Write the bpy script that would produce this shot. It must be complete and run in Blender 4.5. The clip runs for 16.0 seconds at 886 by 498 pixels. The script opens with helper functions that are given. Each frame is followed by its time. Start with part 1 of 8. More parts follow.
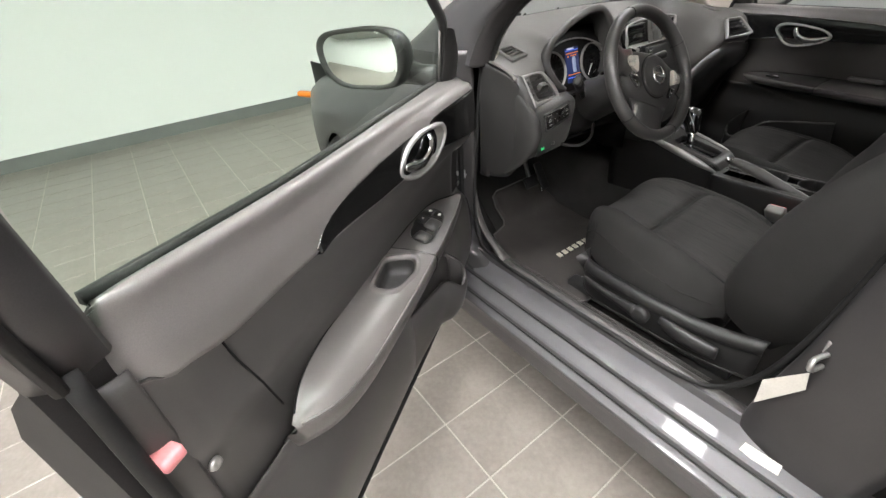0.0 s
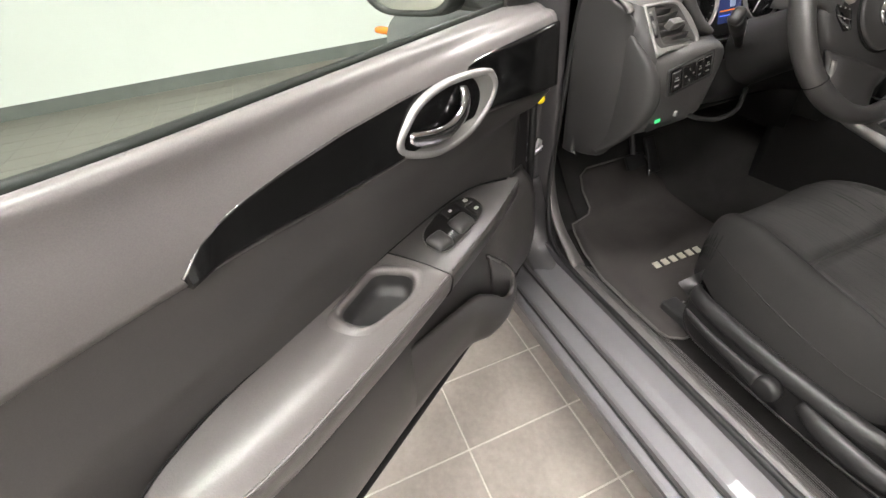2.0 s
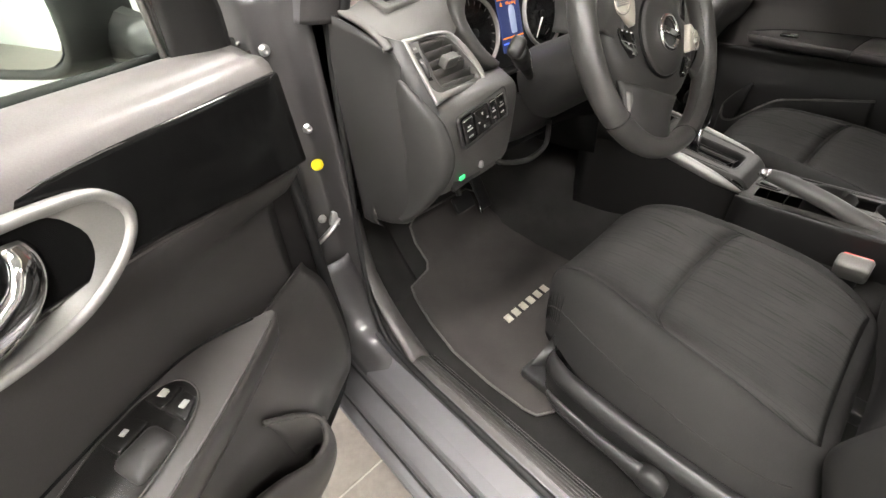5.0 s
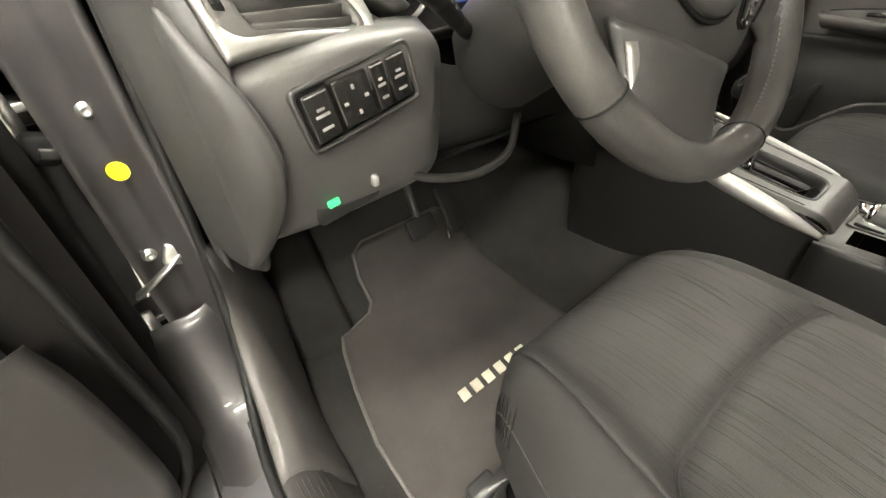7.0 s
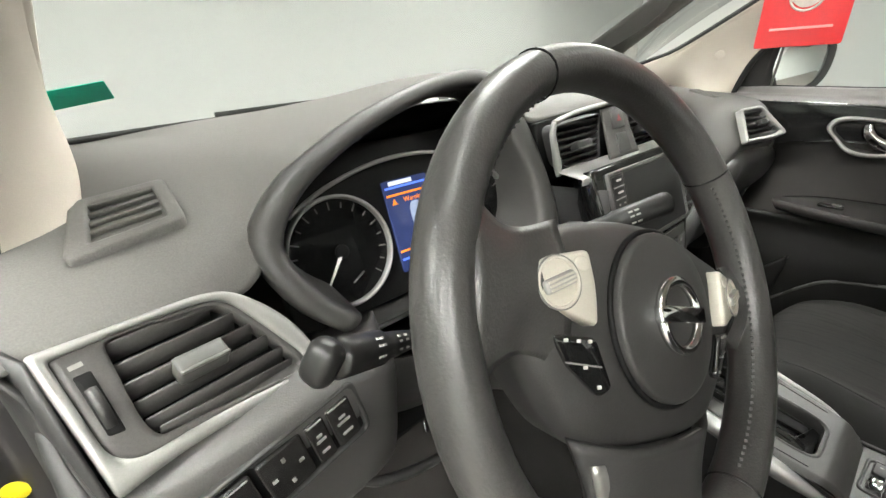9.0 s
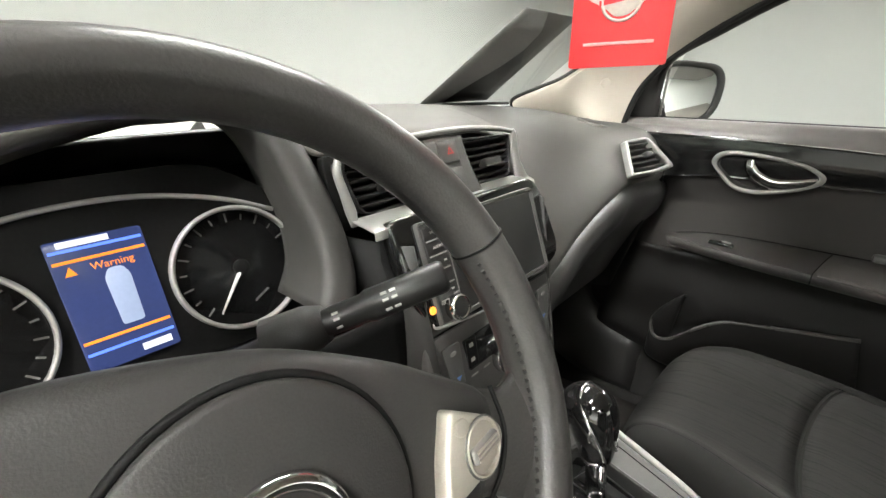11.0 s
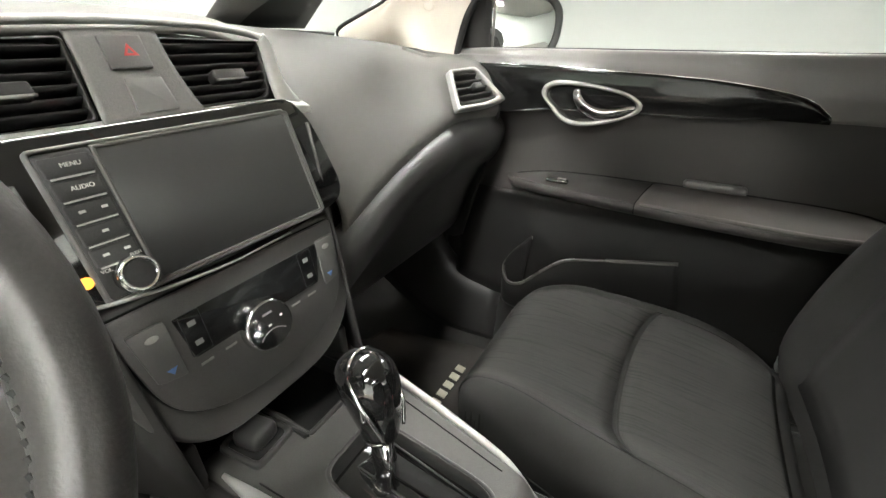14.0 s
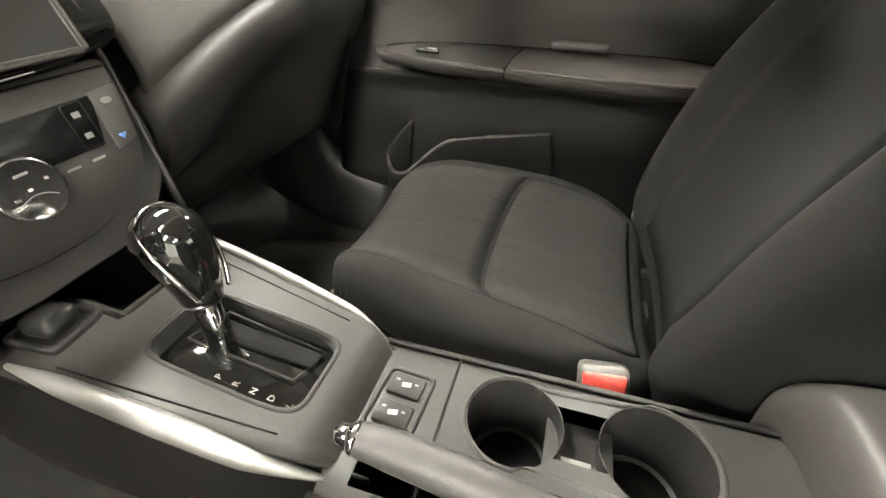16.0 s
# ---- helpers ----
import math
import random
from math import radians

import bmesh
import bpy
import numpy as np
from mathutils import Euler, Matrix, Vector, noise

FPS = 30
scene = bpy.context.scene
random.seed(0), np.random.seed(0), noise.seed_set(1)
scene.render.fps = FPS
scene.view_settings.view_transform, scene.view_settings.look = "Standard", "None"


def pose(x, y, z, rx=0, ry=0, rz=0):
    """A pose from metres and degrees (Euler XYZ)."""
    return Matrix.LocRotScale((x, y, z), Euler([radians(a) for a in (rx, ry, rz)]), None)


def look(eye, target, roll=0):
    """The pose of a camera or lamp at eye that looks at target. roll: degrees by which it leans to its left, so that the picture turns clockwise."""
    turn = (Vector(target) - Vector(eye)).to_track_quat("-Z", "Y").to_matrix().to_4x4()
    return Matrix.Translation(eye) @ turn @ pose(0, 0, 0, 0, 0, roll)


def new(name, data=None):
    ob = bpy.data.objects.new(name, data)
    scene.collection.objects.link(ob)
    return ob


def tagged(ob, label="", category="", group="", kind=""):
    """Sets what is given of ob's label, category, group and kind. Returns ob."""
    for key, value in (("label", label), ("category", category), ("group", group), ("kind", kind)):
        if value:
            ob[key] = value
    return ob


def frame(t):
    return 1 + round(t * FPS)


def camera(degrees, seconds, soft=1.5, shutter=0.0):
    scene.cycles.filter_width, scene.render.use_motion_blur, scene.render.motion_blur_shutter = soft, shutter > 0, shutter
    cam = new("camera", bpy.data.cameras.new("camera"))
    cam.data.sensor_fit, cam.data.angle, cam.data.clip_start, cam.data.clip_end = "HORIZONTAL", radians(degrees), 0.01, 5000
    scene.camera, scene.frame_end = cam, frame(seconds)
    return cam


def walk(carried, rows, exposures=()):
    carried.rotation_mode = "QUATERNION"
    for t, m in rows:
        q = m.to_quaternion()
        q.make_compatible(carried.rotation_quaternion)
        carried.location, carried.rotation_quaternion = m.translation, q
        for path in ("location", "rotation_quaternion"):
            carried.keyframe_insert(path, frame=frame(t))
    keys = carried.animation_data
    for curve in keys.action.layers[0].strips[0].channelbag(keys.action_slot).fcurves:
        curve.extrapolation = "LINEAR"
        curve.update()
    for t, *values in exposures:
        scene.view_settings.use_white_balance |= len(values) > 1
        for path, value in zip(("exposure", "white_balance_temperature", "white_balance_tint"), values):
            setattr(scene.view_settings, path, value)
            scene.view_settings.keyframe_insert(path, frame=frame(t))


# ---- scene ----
cam = camera(94.1, 16.0)
PATH = [
    (0, (-1.601, -0.667, 1.301), (-0.683, 0.706, 0.173), -4.9),
    (0.5, (-1.476, -0.61, 1.263), (-0.874, 0.901, 0.099), -11.7),
    (1, (-1.395, -0.535, 1.222), (-0.832, 0.897, -0.055), -6.4),
    (1.5, (-1.365, -0.507, 1.214), (-0.833, 0.946, -0.053), -5.5),
    (2, (-1.353, -0.468, 1.195), (-0.876, 1.006, -0.07), -6.3),
    (2.5, (-1.333, -0.422, 1.172), (-0.826, 1.027, -0.109), -5.6),
    (3, (-1.302, -0.38, 1.166), (-0.723, 1.049, -0.108), -5.7),
    (3.5, (-1.269, -0.348, 1.163), (-0.593, 1.056, -0.091), -5.6),
    (4, (-1.206, -0.325, 1.171), (-0.377, 1.008, -0.069), -5.5),
    (4.5, (-1.144, -0.31, 1.167), (-0.199, 0.947, -0.068), -5.3),
    (4.7, (-1.117, -0.298, 1.163), (-0.107, 0.911, -0.069), -5.0),
    (6.8, (-0.753, -0.194, 0.992), (0.234, 1.035, -0.239), -4.1),
    (7, (-0.751, -0.172, 1.001), (0.197, 1.12, -0.195), -4.6),
    (7.5, (-0.741, -0.116, 1.04), (0.189, 1.277, -0.054), -5.3),
    (8, (-0.705, -0.104, 1.094), (0.271, 1.345, 0.12), -5.6),
    (8.5, (-0.672, -0.096, 1.138), (0.399, 1.344, 0.255), -4.4),
    (9, (-0.626, -0.086, 1.162), (0.532, 1.334, 0.361), -3.8),
    (9.5, (-0.562, -0.099, 1.161), (0.656, 1.288, 0.393), -3.7),
    (9.7, (-0.535, -0.108, 1.157), (0.695, 1.27, 0.39), -3.6),
    (11.8, (-0.301, -0.111, 1.133), (1.139, 1.088, 0.434), -0.3),
    (12, (-0.283, -0.112, 1.123), (1.181, 1.048, 0.409), 0.3),
    (12.5, (-0.24, -0.136, 1.113), (1.279, 0.939, 0.38), 1.3),
    (13, (-0.219, -0.147, 1.1), (1.329, 0.862, 0.334), 1.1),
    (13.5, (-0.208, -0.155, 1.092), (1.35, 0.789, 0.267), 0.4),
    (14, (-0.204, -0.182, 1.074), (1.35, 0.715, 0.191), -1.4),
    (14.5, (-0.201, -0.19, 1.056), (1.348, 0.643, 0.105), -1.8),
    (15, (-0.195, -0.208, 1.035), (1.345, 0.542, 0.002), -1.9),
    (15.5, (-0.193, -0.233, 1.005), (1.345, 0.399, -0.107), -1.7),
    (15.7, (-0.197, -0.253, 0.99), (1.359, 0.359, -0.108), -2.6),
    (16, (-0.179, -0.274, 0.984), (1.337, 0.228, -0.219), -1.3),
]
EXPOSURES = [(0, 0.3, 6350, 11), (2, 0.56, 6550, 13), (4.7, 0.88, 6600, 12), (7, 1.72, 7080, 6), (8.5, 1.18, 6650, 5), (9, 1.12, 6480, 5), (9.7, 1.06, 6480, 5), (12, 1.57, 6550, 7), (13.5, 1.72, 6500, 5), (15, 1.88, 6600, 6), (16, 2.14, 7000, 6)]
walk(cam, [(t, look(eye, target, roll)) for t, eye, target, roll in PATH], EXPOSURES)
LAMP = 60.0

# ---- light ----
def make_world():
    w = bpy.data.worlds.new("world")
    scene.world = w
    w.use_nodes = True
    bg = w.node_tree.nodes["Background"]
    bg.inputs[0].default_value, bg.inputs[1].default_value = (0.9, 0.95, 1.0, 1), 0.05


make_world()

# ---- materials ----
def material(name, base, rough=0.5, metal=0.0, spread=0.15, scale=6.0, grain=300.0, bump=0.05, depth=0.001, coat=0.0,
             second=None, stretch=(1, 1, 1), emit=None, strength=0.0, spec=0.5, rough_spread=0.1):
    """A surface with large stains, fine grain and relief."""
    m = bpy.data.materials.new(name)
    m.use_nodes = True
    nt = m.node_tree
    b = nt.nodes["Principled BSDF"]
    tc = nt.nodes.new("ShaderNodeTexCoord")
    mp = nt.nodes.new("ShaderNodeMapping")
    mp.inputs["Scale"].default_value = stretch
    nt.links.new(tc.outputs["Object"], mp.inputs["Vector"])
    big = nt.nodes.new("ShaderNodeTexNoise")
    big.inputs["Scale"].default_value, big.inputs["Detail"].default_value = scale, 4
    fine = nt.nodes.new("ShaderNodeTexNoise")
    fine.inputs["Scale"].default_value, fine.inputs["Detail"].default_value = grain, 3
    for n in (big, fine):
        nt.links.new(mp.outputs["Vector"], n.inputs["Vector"])
    add = nt.nodes.new("ShaderNodeMath")
    add.operation = "MULTIPLY_ADD"
    nt.links.new(fine.outputs["Fac"], add.inputs[0])
    add.inputs[1].default_value = 0.5
    half = nt.nodes.new("ShaderNodeMath")
    half.operation = "MULTIPLY"
    half.inputs[1].default_value = 0.5
    nt.links.new(big.outputs["Fac"], half.inputs[0])
    nt.links.new(half.outputs[0], add.inputs[2])
    ramp = nt.nodes.new("ShaderNodeValToRGB")
    lo = second or tuple(c * (1 - spread) for c in base)
    hi = tuple(min(1, c * (1 + spread)) for c in base)
    ramp.color_ramp.elements[0].position, ramp.color_ramp.elements[1].position = 0.32, 0.68
    ramp.color_ramp.elements[0].color, ramp.color_ramp.elements[1].color = (*lo, 1), (*hi, 1)
    nt.links.new(add.outputs[0], ramp.inputs[0])
    nt.links.new(ramp.outputs[0], b.inputs["Base Color"])
    rr_ = nt.nodes.new("ShaderNodeMapRange")
    rr_.inputs["To Min"].default_value, rr_.inputs["To Max"].default_value = max(0.02, rough * (1 - rough_spread)), min(1, rough * (1 + rough_spread))
    nt.links.new(big.outputs["Fac"], rr_.inputs["Value"])
    nt.links.new(rr_.outputs[0], b.inputs["Roughness"])
    b.inputs["Metallic"].default_value = metal
    b.inputs["Specular IOR Level"].default_value = spec
    b.inputs["Coat Weight"].default_value = coat
    b.inputs["Coat Roughness"].default_value = 0.03
    if bump:
        bp = nt.nodes.new("ShaderNodeBump")
        bp.inputs["Strength"].default_value, bp.inputs["Distance"].default_value = bump, depth
        nt.links.new(fine.outputs["Fac"], bp.inputs["Height"])
        nt.links.new(bp.outputs[0], b.inputs["Normal"])
    if emit:
        b.inputs["Emission Color"].default_value, b.inputs["Emission Strength"].default_value = (*emit, 1), strength
    return m


def glass(name, tint, gloss=0.5):
    """A thin pane: clear, with reflections that grow towards a glancing view."""
    m = bpy.data.materials.new(name)
    m.use_nodes = True
    nt = m.node_tree
    nt.nodes.remove(nt.nodes["Principled BSDF"])
    out = nt.nodes["Material Output"]
    tr, gl, lw, mix = (nt.nodes.new("ShaderNode" + k) for k in ("BsdfTransparent", "BsdfGlossy", "LayerWeight", "MixShader"))
    tr.inputs[0].default_value = (*tint, 1)
    gl.inputs["Roughness"].default_value = 0.01
    lw.inputs["Blend"].default_value = 0.5
    pw = nt.nodes.new("ShaderNodeMath")
    pw.operation, pw.inputs[1].default_value = "POWER", 4.0
    sc = nt.nodes.new("ShaderNodeMath")
    sc.operation, sc.inputs[1].default_value, sc.inputs[2].default_value = "MULTIPLY_ADD", gloss, 0.005
    nt.links.new(lw.outputs["Facing"], pw.inputs[0])
    nt.links.new(pw.outputs[0], sc.inputs[0])
    nt.links.new(sc.outputs[0], mix.inputs[0])
    nt.links.new(tr.outputs[0], mix.inputs[1])
    nt.links.new(gl.outputs[0], mix.inputs[2])
    nt.links.new(mix.outputs[0], out.inputs[0])
    return m


def cloth(name, base, streak):
    """Woven seat cloth with fine lighter streaks that run fore and aft."""
    m = material(name, base, rough=0.92, spread=0.25, scale=9, grain=900, bump=0.35, depth=0.0008, spec=0.15)
    if streak:
        nt = m.node_tree
        b = nt.nodes["Principled BSDF"]
        tc = nt.nodes.new("ShaderNodeTexCoord")
        mp = nt.nodes.new("ShaderNodeMapping")
        mp.inputs["Scale"].default_value = (620, 9, 25)
        nt.links.new(tc.outputs["Object"], mp.inputs["Vector"])
        ns = nt.nodes.new("ShaderNodeTexNoise")
        ns.inputs["Scale"].default_value, ns.inputs["Detail"].default_value = 1.0, 1
        nt.links.new(mp.outputs[0], ns.inputs["Vector"])
        rp = nt.nodes.new("ShaderNodeValToRGB")
        rp.color_ramp.elements[0].position, rp.color_ramp.elements[1].position = 0.55, 0.70
        nt.links.new(ns.outputs["Fac"], rp.inputs[0])
        mx = nt.nodes.new("ShaderNodeMix")
        mx.data_type = "RGBA"
        old = b.inputs["Base Color"].links[0].from_socket
        nt.links.new(rp.outputs[0], mx.inputs[0])
        nt.links.new(old, mx.inputs[6])
        mx.inputs[7].default_value = (*streak, 1)
        nt.links.new(mx.outputs[2], b.inputs["Base Color"])
    return m


MAT = dict(
    wall=material("white_wall_paint", (0.78, 0.805, 0.785), 0.6, spread=0.03, scale=0.7, grain=120, bump=0.05),
    # made-up grey for the unseen ceiling, to weaken light bounced into the cabin
    ceiling=material("ceiling_paint", (0.33, 0.33, 0.32), 0.8, spread=0.03),
    base=material("grey_baseboard", (0.16, 0.17, 0.16), 0.45, spread=0.15),
    tile=material("floor_tile", (0.235, 0.212, 0.190), 0.34, spread=0.16, scale=5, grain=60, bump=0.03, rough_spread=0.25),
    grout=material("grout", (0.44, 0.41, 0.36), 0.9, spread=0.2, grain=200),
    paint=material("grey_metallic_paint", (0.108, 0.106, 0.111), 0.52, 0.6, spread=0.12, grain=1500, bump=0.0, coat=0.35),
    # body grey darkened, so that pillars and rear door look shaded
    shaded_paint=material("grey_paint_shaded", (0.038, 0.0361, 0.0368), 0.42, 0.3, spread=0.2, grain=900, bump=0.03, coat=0.25),
    plastic=material("black_grained_plastic", (0.024, 0.0235, 0.023), 0.38, spread=0.25, scale=5, grain=900, bump=0.25, depth=0.0006, spec=0.35),
    soft=material("soft_dashboard_skin", (0.092, 0.089, 0.084), 0.60, spread=0.2, scale=3, grain=800, bump=0.3, depth=0.0008, spec=0.25),
    # door skin lightened: the light caught by the upward pad is in its colour
    lit_pad_skin=material("lit_door_pad", (0.150, 0.1415, 0.138), 0.33, spread=0.15, scale=4, grain=900, bump=0.08, depth=0.0005),
    # black plastic darkened: holds the shade of the passenger footwell and console sides
    shaded_plastic=material("shaded_black_plastic", (0.010, 0.0096, 0.0095), 0.42, spread=0.25, scale=5, grain=900, bump=0.2, depth=0.0005, spec=0.35),
    arm_skin=material("armrest_vinyl", (0.088, 0.081, 0.078), 0.33, spread=0.12, scale=5, grain=600, bump=0.25, depth=0.0007),
    piano=material("piano_black", (0.006, 0.006, 0.006), 0.07, spread=0.3, scale=9, grain=400, bump=0.0, coat=1.0, rough_spread=0.4),
    piano_trim=material("gloss_black_trim", (0.006, 0.006, 0.006), 0.11, spread=0.3, scale=9, grain=400, bump=0.0, spec=0.3, rough_spread=0.4),
    silver=material("satin_silver_trim", (0.36, 0.355, 0.342), 0.48, 0.7, spread=0.06, grain=900, bump=0.02),
    chrome=material("chrome", (0.78, 0.78, 0.78), 0.09, 1.0, spread=0.04, bump=0.0),
    silver_dim=material("dull_silver_trim", (0.27, 0.266, 0.255), 0.5, 0.6, spread=0.08, grain=900, bump=0.02),
    steel=material("steel", (0.5, 0.5, 0.49), 0.35, 0.9, spread=0.2),
    rubber=material("black_rubber", (0.010, 0.010, 0.010), 0.55, spread=0.3, bump=0.1, spec=0.3),
    leather=material("wheel_leather", (0.040, 0.0385, 0.037), 0.33, spread=0.25, scale=14, grain=520, bump=0.3, depth=0.0007, spec=0.55),
    hub=material("airbag_cover", (0.031, 0.0300, 0.0290), 0.44, spread=0.2, grain=900, bump=0.25, depth=0.0006, spec=0.4),
    cloth=cloth("seat_cloth", (0.0215, 0.021, 0.0203), None),
    insert=cloth("seat_insert_cloth", (0.034, 0.0333, 0.0320), (0.015, 0.0147, 0.0142)),
    carpet=material("black_carpet", (0.025, 0.0243, 0.0233), 0.95, spread=0.4, scale=10, grain=700, bump=0.6, depth=0.002, spec=0.1),
    mat=material("floor_mat_pile", (0.050, 0.046, 0.0437), 0.95, spread=0.3, scale=8, grain=900, bump=0.6, depth=0.002, spec=0.1),
    head=material("beige_pillar_trim", (0.47, 0.43, 0.372), 0.7, spread=0.06, scale=5, grain=900, bump=0.15),
    trim_grey=material("grey_black_trim", (0.058, 0.0555, 0.053), 0.42, spread=0.2, scale=5, grain=900, bump=0.2, depth=0.0005, spec=0.5),
    cover=material("end_cover_plastic", (0.028, 0.0273, 0.0265), 0.5, spread=0.2, scale=5, grain=900, bump=0.25, depth=0.0006, spec=0.3),
    # near-black for seams and black parts, and for shade painted into openings
    dark=material("black_plastic_and_shade", (0.006, 0.006, 0.006), 0.6, spread=0.3, spec=0.15),
    glossy_black=material("glossy_black_screen", (0.012, 0.0125, 0.013), 0.12, spread=0.2, bump=0.0, rough_spread=0.3),
    glove=material("glove_box_plastic", (0.034, 0.033, 0.032), 0.40, spread=0.2, scale=4, grain=900, bump=0.2, depth=0.0005, spec=0.5),
    stalk=material("stalk_plastic", (0.013, 0.0127, 0.0123), 0.36, spread=0.2, scale=5, grain=900, bump=0.1, depth=0.0005, spec=0.4),
    tag=material("red_card", (0.46, 0.024, 0.028), 0.35, spread=0.06, grain=500, bump=0.02),
    white=material("white_print", (0.75, 0.73, 0.70), 0.6, spread=0.05),
    faint=material("faint_print", (0.12, 0.115, 0.11), 0.6, spread=0.1),
    # the pad's skin again, darkened for the shade below the strip
    shaded_insert_skin=material("shaded_door_satin", (0.052, 0.0492, 0.0475), 0.35, spread=0.12, scale=4, grain=900, bump=0.15, depth=0.0005, spec=0.4),
    switch_skin=material("door_switch_plastic", (0.050, 0.047, 0.045), 0.34, spread=0.15, scale=4, grain=900, bump=0.2, depth=0.0005, spec=0.45),
    switch_black=material("switch_black_plastic", (0.012, 0.0115, 0.011), 0.22, spread=0.2, grain=600, bump=0.05, spec=0.5),
    cup_black=material("handle_recess_plastic", (0.022, 0.0215, 0.021), 0.45, spread=0.2, grain=800, bump=0.1, spec=0.3),
    panel_door=material("grey_lock_plastic", (0.085, 0.082, 0.08), 0.4, spread=0.1),
    arm_dark=material("dark_armrest_vinyl", (0.075, 0.072, 0.069), 0.27, spread=0.15, scale=5, grain=600, bump=0.25, depth=0.0007, spec=0.4),
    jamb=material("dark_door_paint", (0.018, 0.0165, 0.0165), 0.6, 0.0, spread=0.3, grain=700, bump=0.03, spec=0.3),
    grey_print=material("pale_grey_print", (0.42, 0.41, 0.39), 0.6, spread=0.08),
    print_mid=material("mid_grey_print", (0.22, 0.215, 0.205), 0.6, spread=0.08),
    label=material("label_paper", (0.46, 0.44, 0.40), 0.5, spread=0.1, scale=20),
    yellow=material("yellow_sticker", (0.85, 0.66, 0.02), 0.4, spread=0.05),
    # teal brightened: light shining through from behind is put into the colour
    teal=material("backlit_teal", (0.01, 0.80, 0.52), 0.5, spread=0.05),
    paper=material("window_sheet_back", (0.17, 0.17, 0.165), 0.6, spread=0.1, scale=3),
    pink=material("pink_plastic", (0.75, 0.28, 0.30), 0.5, spread=0.08),
    amber=material("amber_lens", (0.75, 0.22, 0.03), 0.25),
    lamp=material("lamp_diffuser", (0.9, 0.9, 0.9), 0.5, emit=(1.0, 0.97, 0.93), strength=LAMP),
    green_led=material("green_indicator", (0.02, 0.3, 0.08), 0.4, emit=(0.05, 0.8, 0.25), strength=0.6),
    red_led=material("lit_red_button", (0.7, 0.04, 0.03), 0.4, emit=(1.0, 0.06, 0.04), strength=0.5),
    blue_screen=material("display_blue", (0.01, 0.015, 0.05), 0.2, emit=(0.05, 0.07, 0.2), strength=0.30, bump=0.0),
    orange_screen=material("display_orange", (0.3, 0.08, 0.01), 0.2, emit=(0.9, 0.25, 0.03), strength=0.6, bump=0.0),
    icon_screen=material("display_icon", (0.1, 0.12, 0.18), 0.2, emit=(0.3, 0.36, 0.5), strength=0.5, bump=0.0),
    white_screen=material("display_white", (0.3, 0.3, 0.35), 0.2, emit=(0.6, 0.65, 0.8), strength=0.6, bump=0.0),
    blue_line=material("display_line", (0.02, 0.04, 0.3), 0.2, emit=(0.1, 0.2, 0.9), strength=0.8, bump=0.0),
    glass=glass("clear_glass", (0.495, 0.505, 0.50)),
    side_glass=glass("side_window_glass", (0.63, 0.645, 0.645)),
    tint=glass("green_tinted_glass", (0.83, 0.93, 0.85)),
)

# ---- mesh tools ----
def spline(pts, k=6, closed=False):
    """A smooth line through the points, k steps between two of them."""
    p = np.array(pts, float)
    n = len(p)
    out = []
    for i in range(n if closed else n - 1):
        if closed:
            a, b, c, d = p[(i - 1) % n], p[i], p[(i + 1) % n], p[(i + 2) % n]
        else:
            b, c = p[i], p[i + 1]
            a = p[i - 1] if i else 2 * b - c
            d = p[i + 2] if i + 2 < n else 2 * c - b
        for j in range(k):
            t = j / k
            out.append(0.5 * (2 * b + (c - a) * t + (2 * a - 5 * b + 4 * c - d) * t * t + (3 * b - 3 * c + d - a) * t**3))
    if not closed:
        out.append(p[-1])
    return np.array(out)


def rounded(pts, r, k=4):
    """A polygon in a plane with rounded corners; r: one radius, or one for each corner."""
    p = [np.array(q, float) for q in pts]
    out = []
    for i, q in enumerate(p):
        ri = r[i] if isinstance(r, (list, tuple)) else r
        a, b = p[i - 1] - q, p[(i + 1) % len(p)] - q
        la, lb = np.linalg.norm(a), np.linalg.norm(b)
        s = q + a / la * min(ri, la * 0.49)
        e = q + b / lb * min(ri, lb * 0.49)
        for j in range(k + 1):
            t = j / k
            out.append((1 - t) ** 2 * s + 2 * t * (1 - t) * q + t * t * e)
    return np.array(out)


def rect(w, h, r=0.003, k=3):
    return rounded([(-w / 2, -h / 2), (w / 2, -h / 2), (w / 2, h / 2), (-w / 2, h / 2)], r, k)


def circle(r, n=24, r2=None):
    return np.array([(r * math.cos(a), (r2 or r) * math.sin(a)) for a in np.linspace(0, 2 * math.pi, n, endpoint=False)])


def axes(origin, x, y):
    """A frame from its origin and two directions; its z stands on both."""
    x = Vector(x).normalized()
    z = x.cross(Vector(y)).normalized()
    y = z.cross(x)
    m = Matrix((x, y, z)).transposed().to_4x4()
    m.translation = origin
    return m


def link(name, me, mat, parent=None, label="", smooth=True):
    for m in mat if isinstance(mat, (list, tuple)) else (mat,):
        me.materials.append(m)
    if smooth:
        me.polygons.foreach_set("use_smooth", [True] * len(me.polygons))
    ob = new(name, me)
    if parent is not None:
        ob.parent = parent
    if label:
        ob["label"] = label
    return ob


def mesh(verts, faces, m=None):
    me = bpy.data.meshes.new("mesh")
    if m is not None:
        verts = [m @ Vector(v) for v in verts]
    me.from_pydata([tuple(v) for v in verts], [], faces)
    me.update()
    return me


def from_bm(bm, m=None):
    if m is not None:
        bm.transform(m)
    bmesh.ops.recalc_face_normals(bm, faces=bm.faces)
    me = bpy.data.meshes.new("mesh")
    bm.to_mesh(me)
    bm.free()
    return me


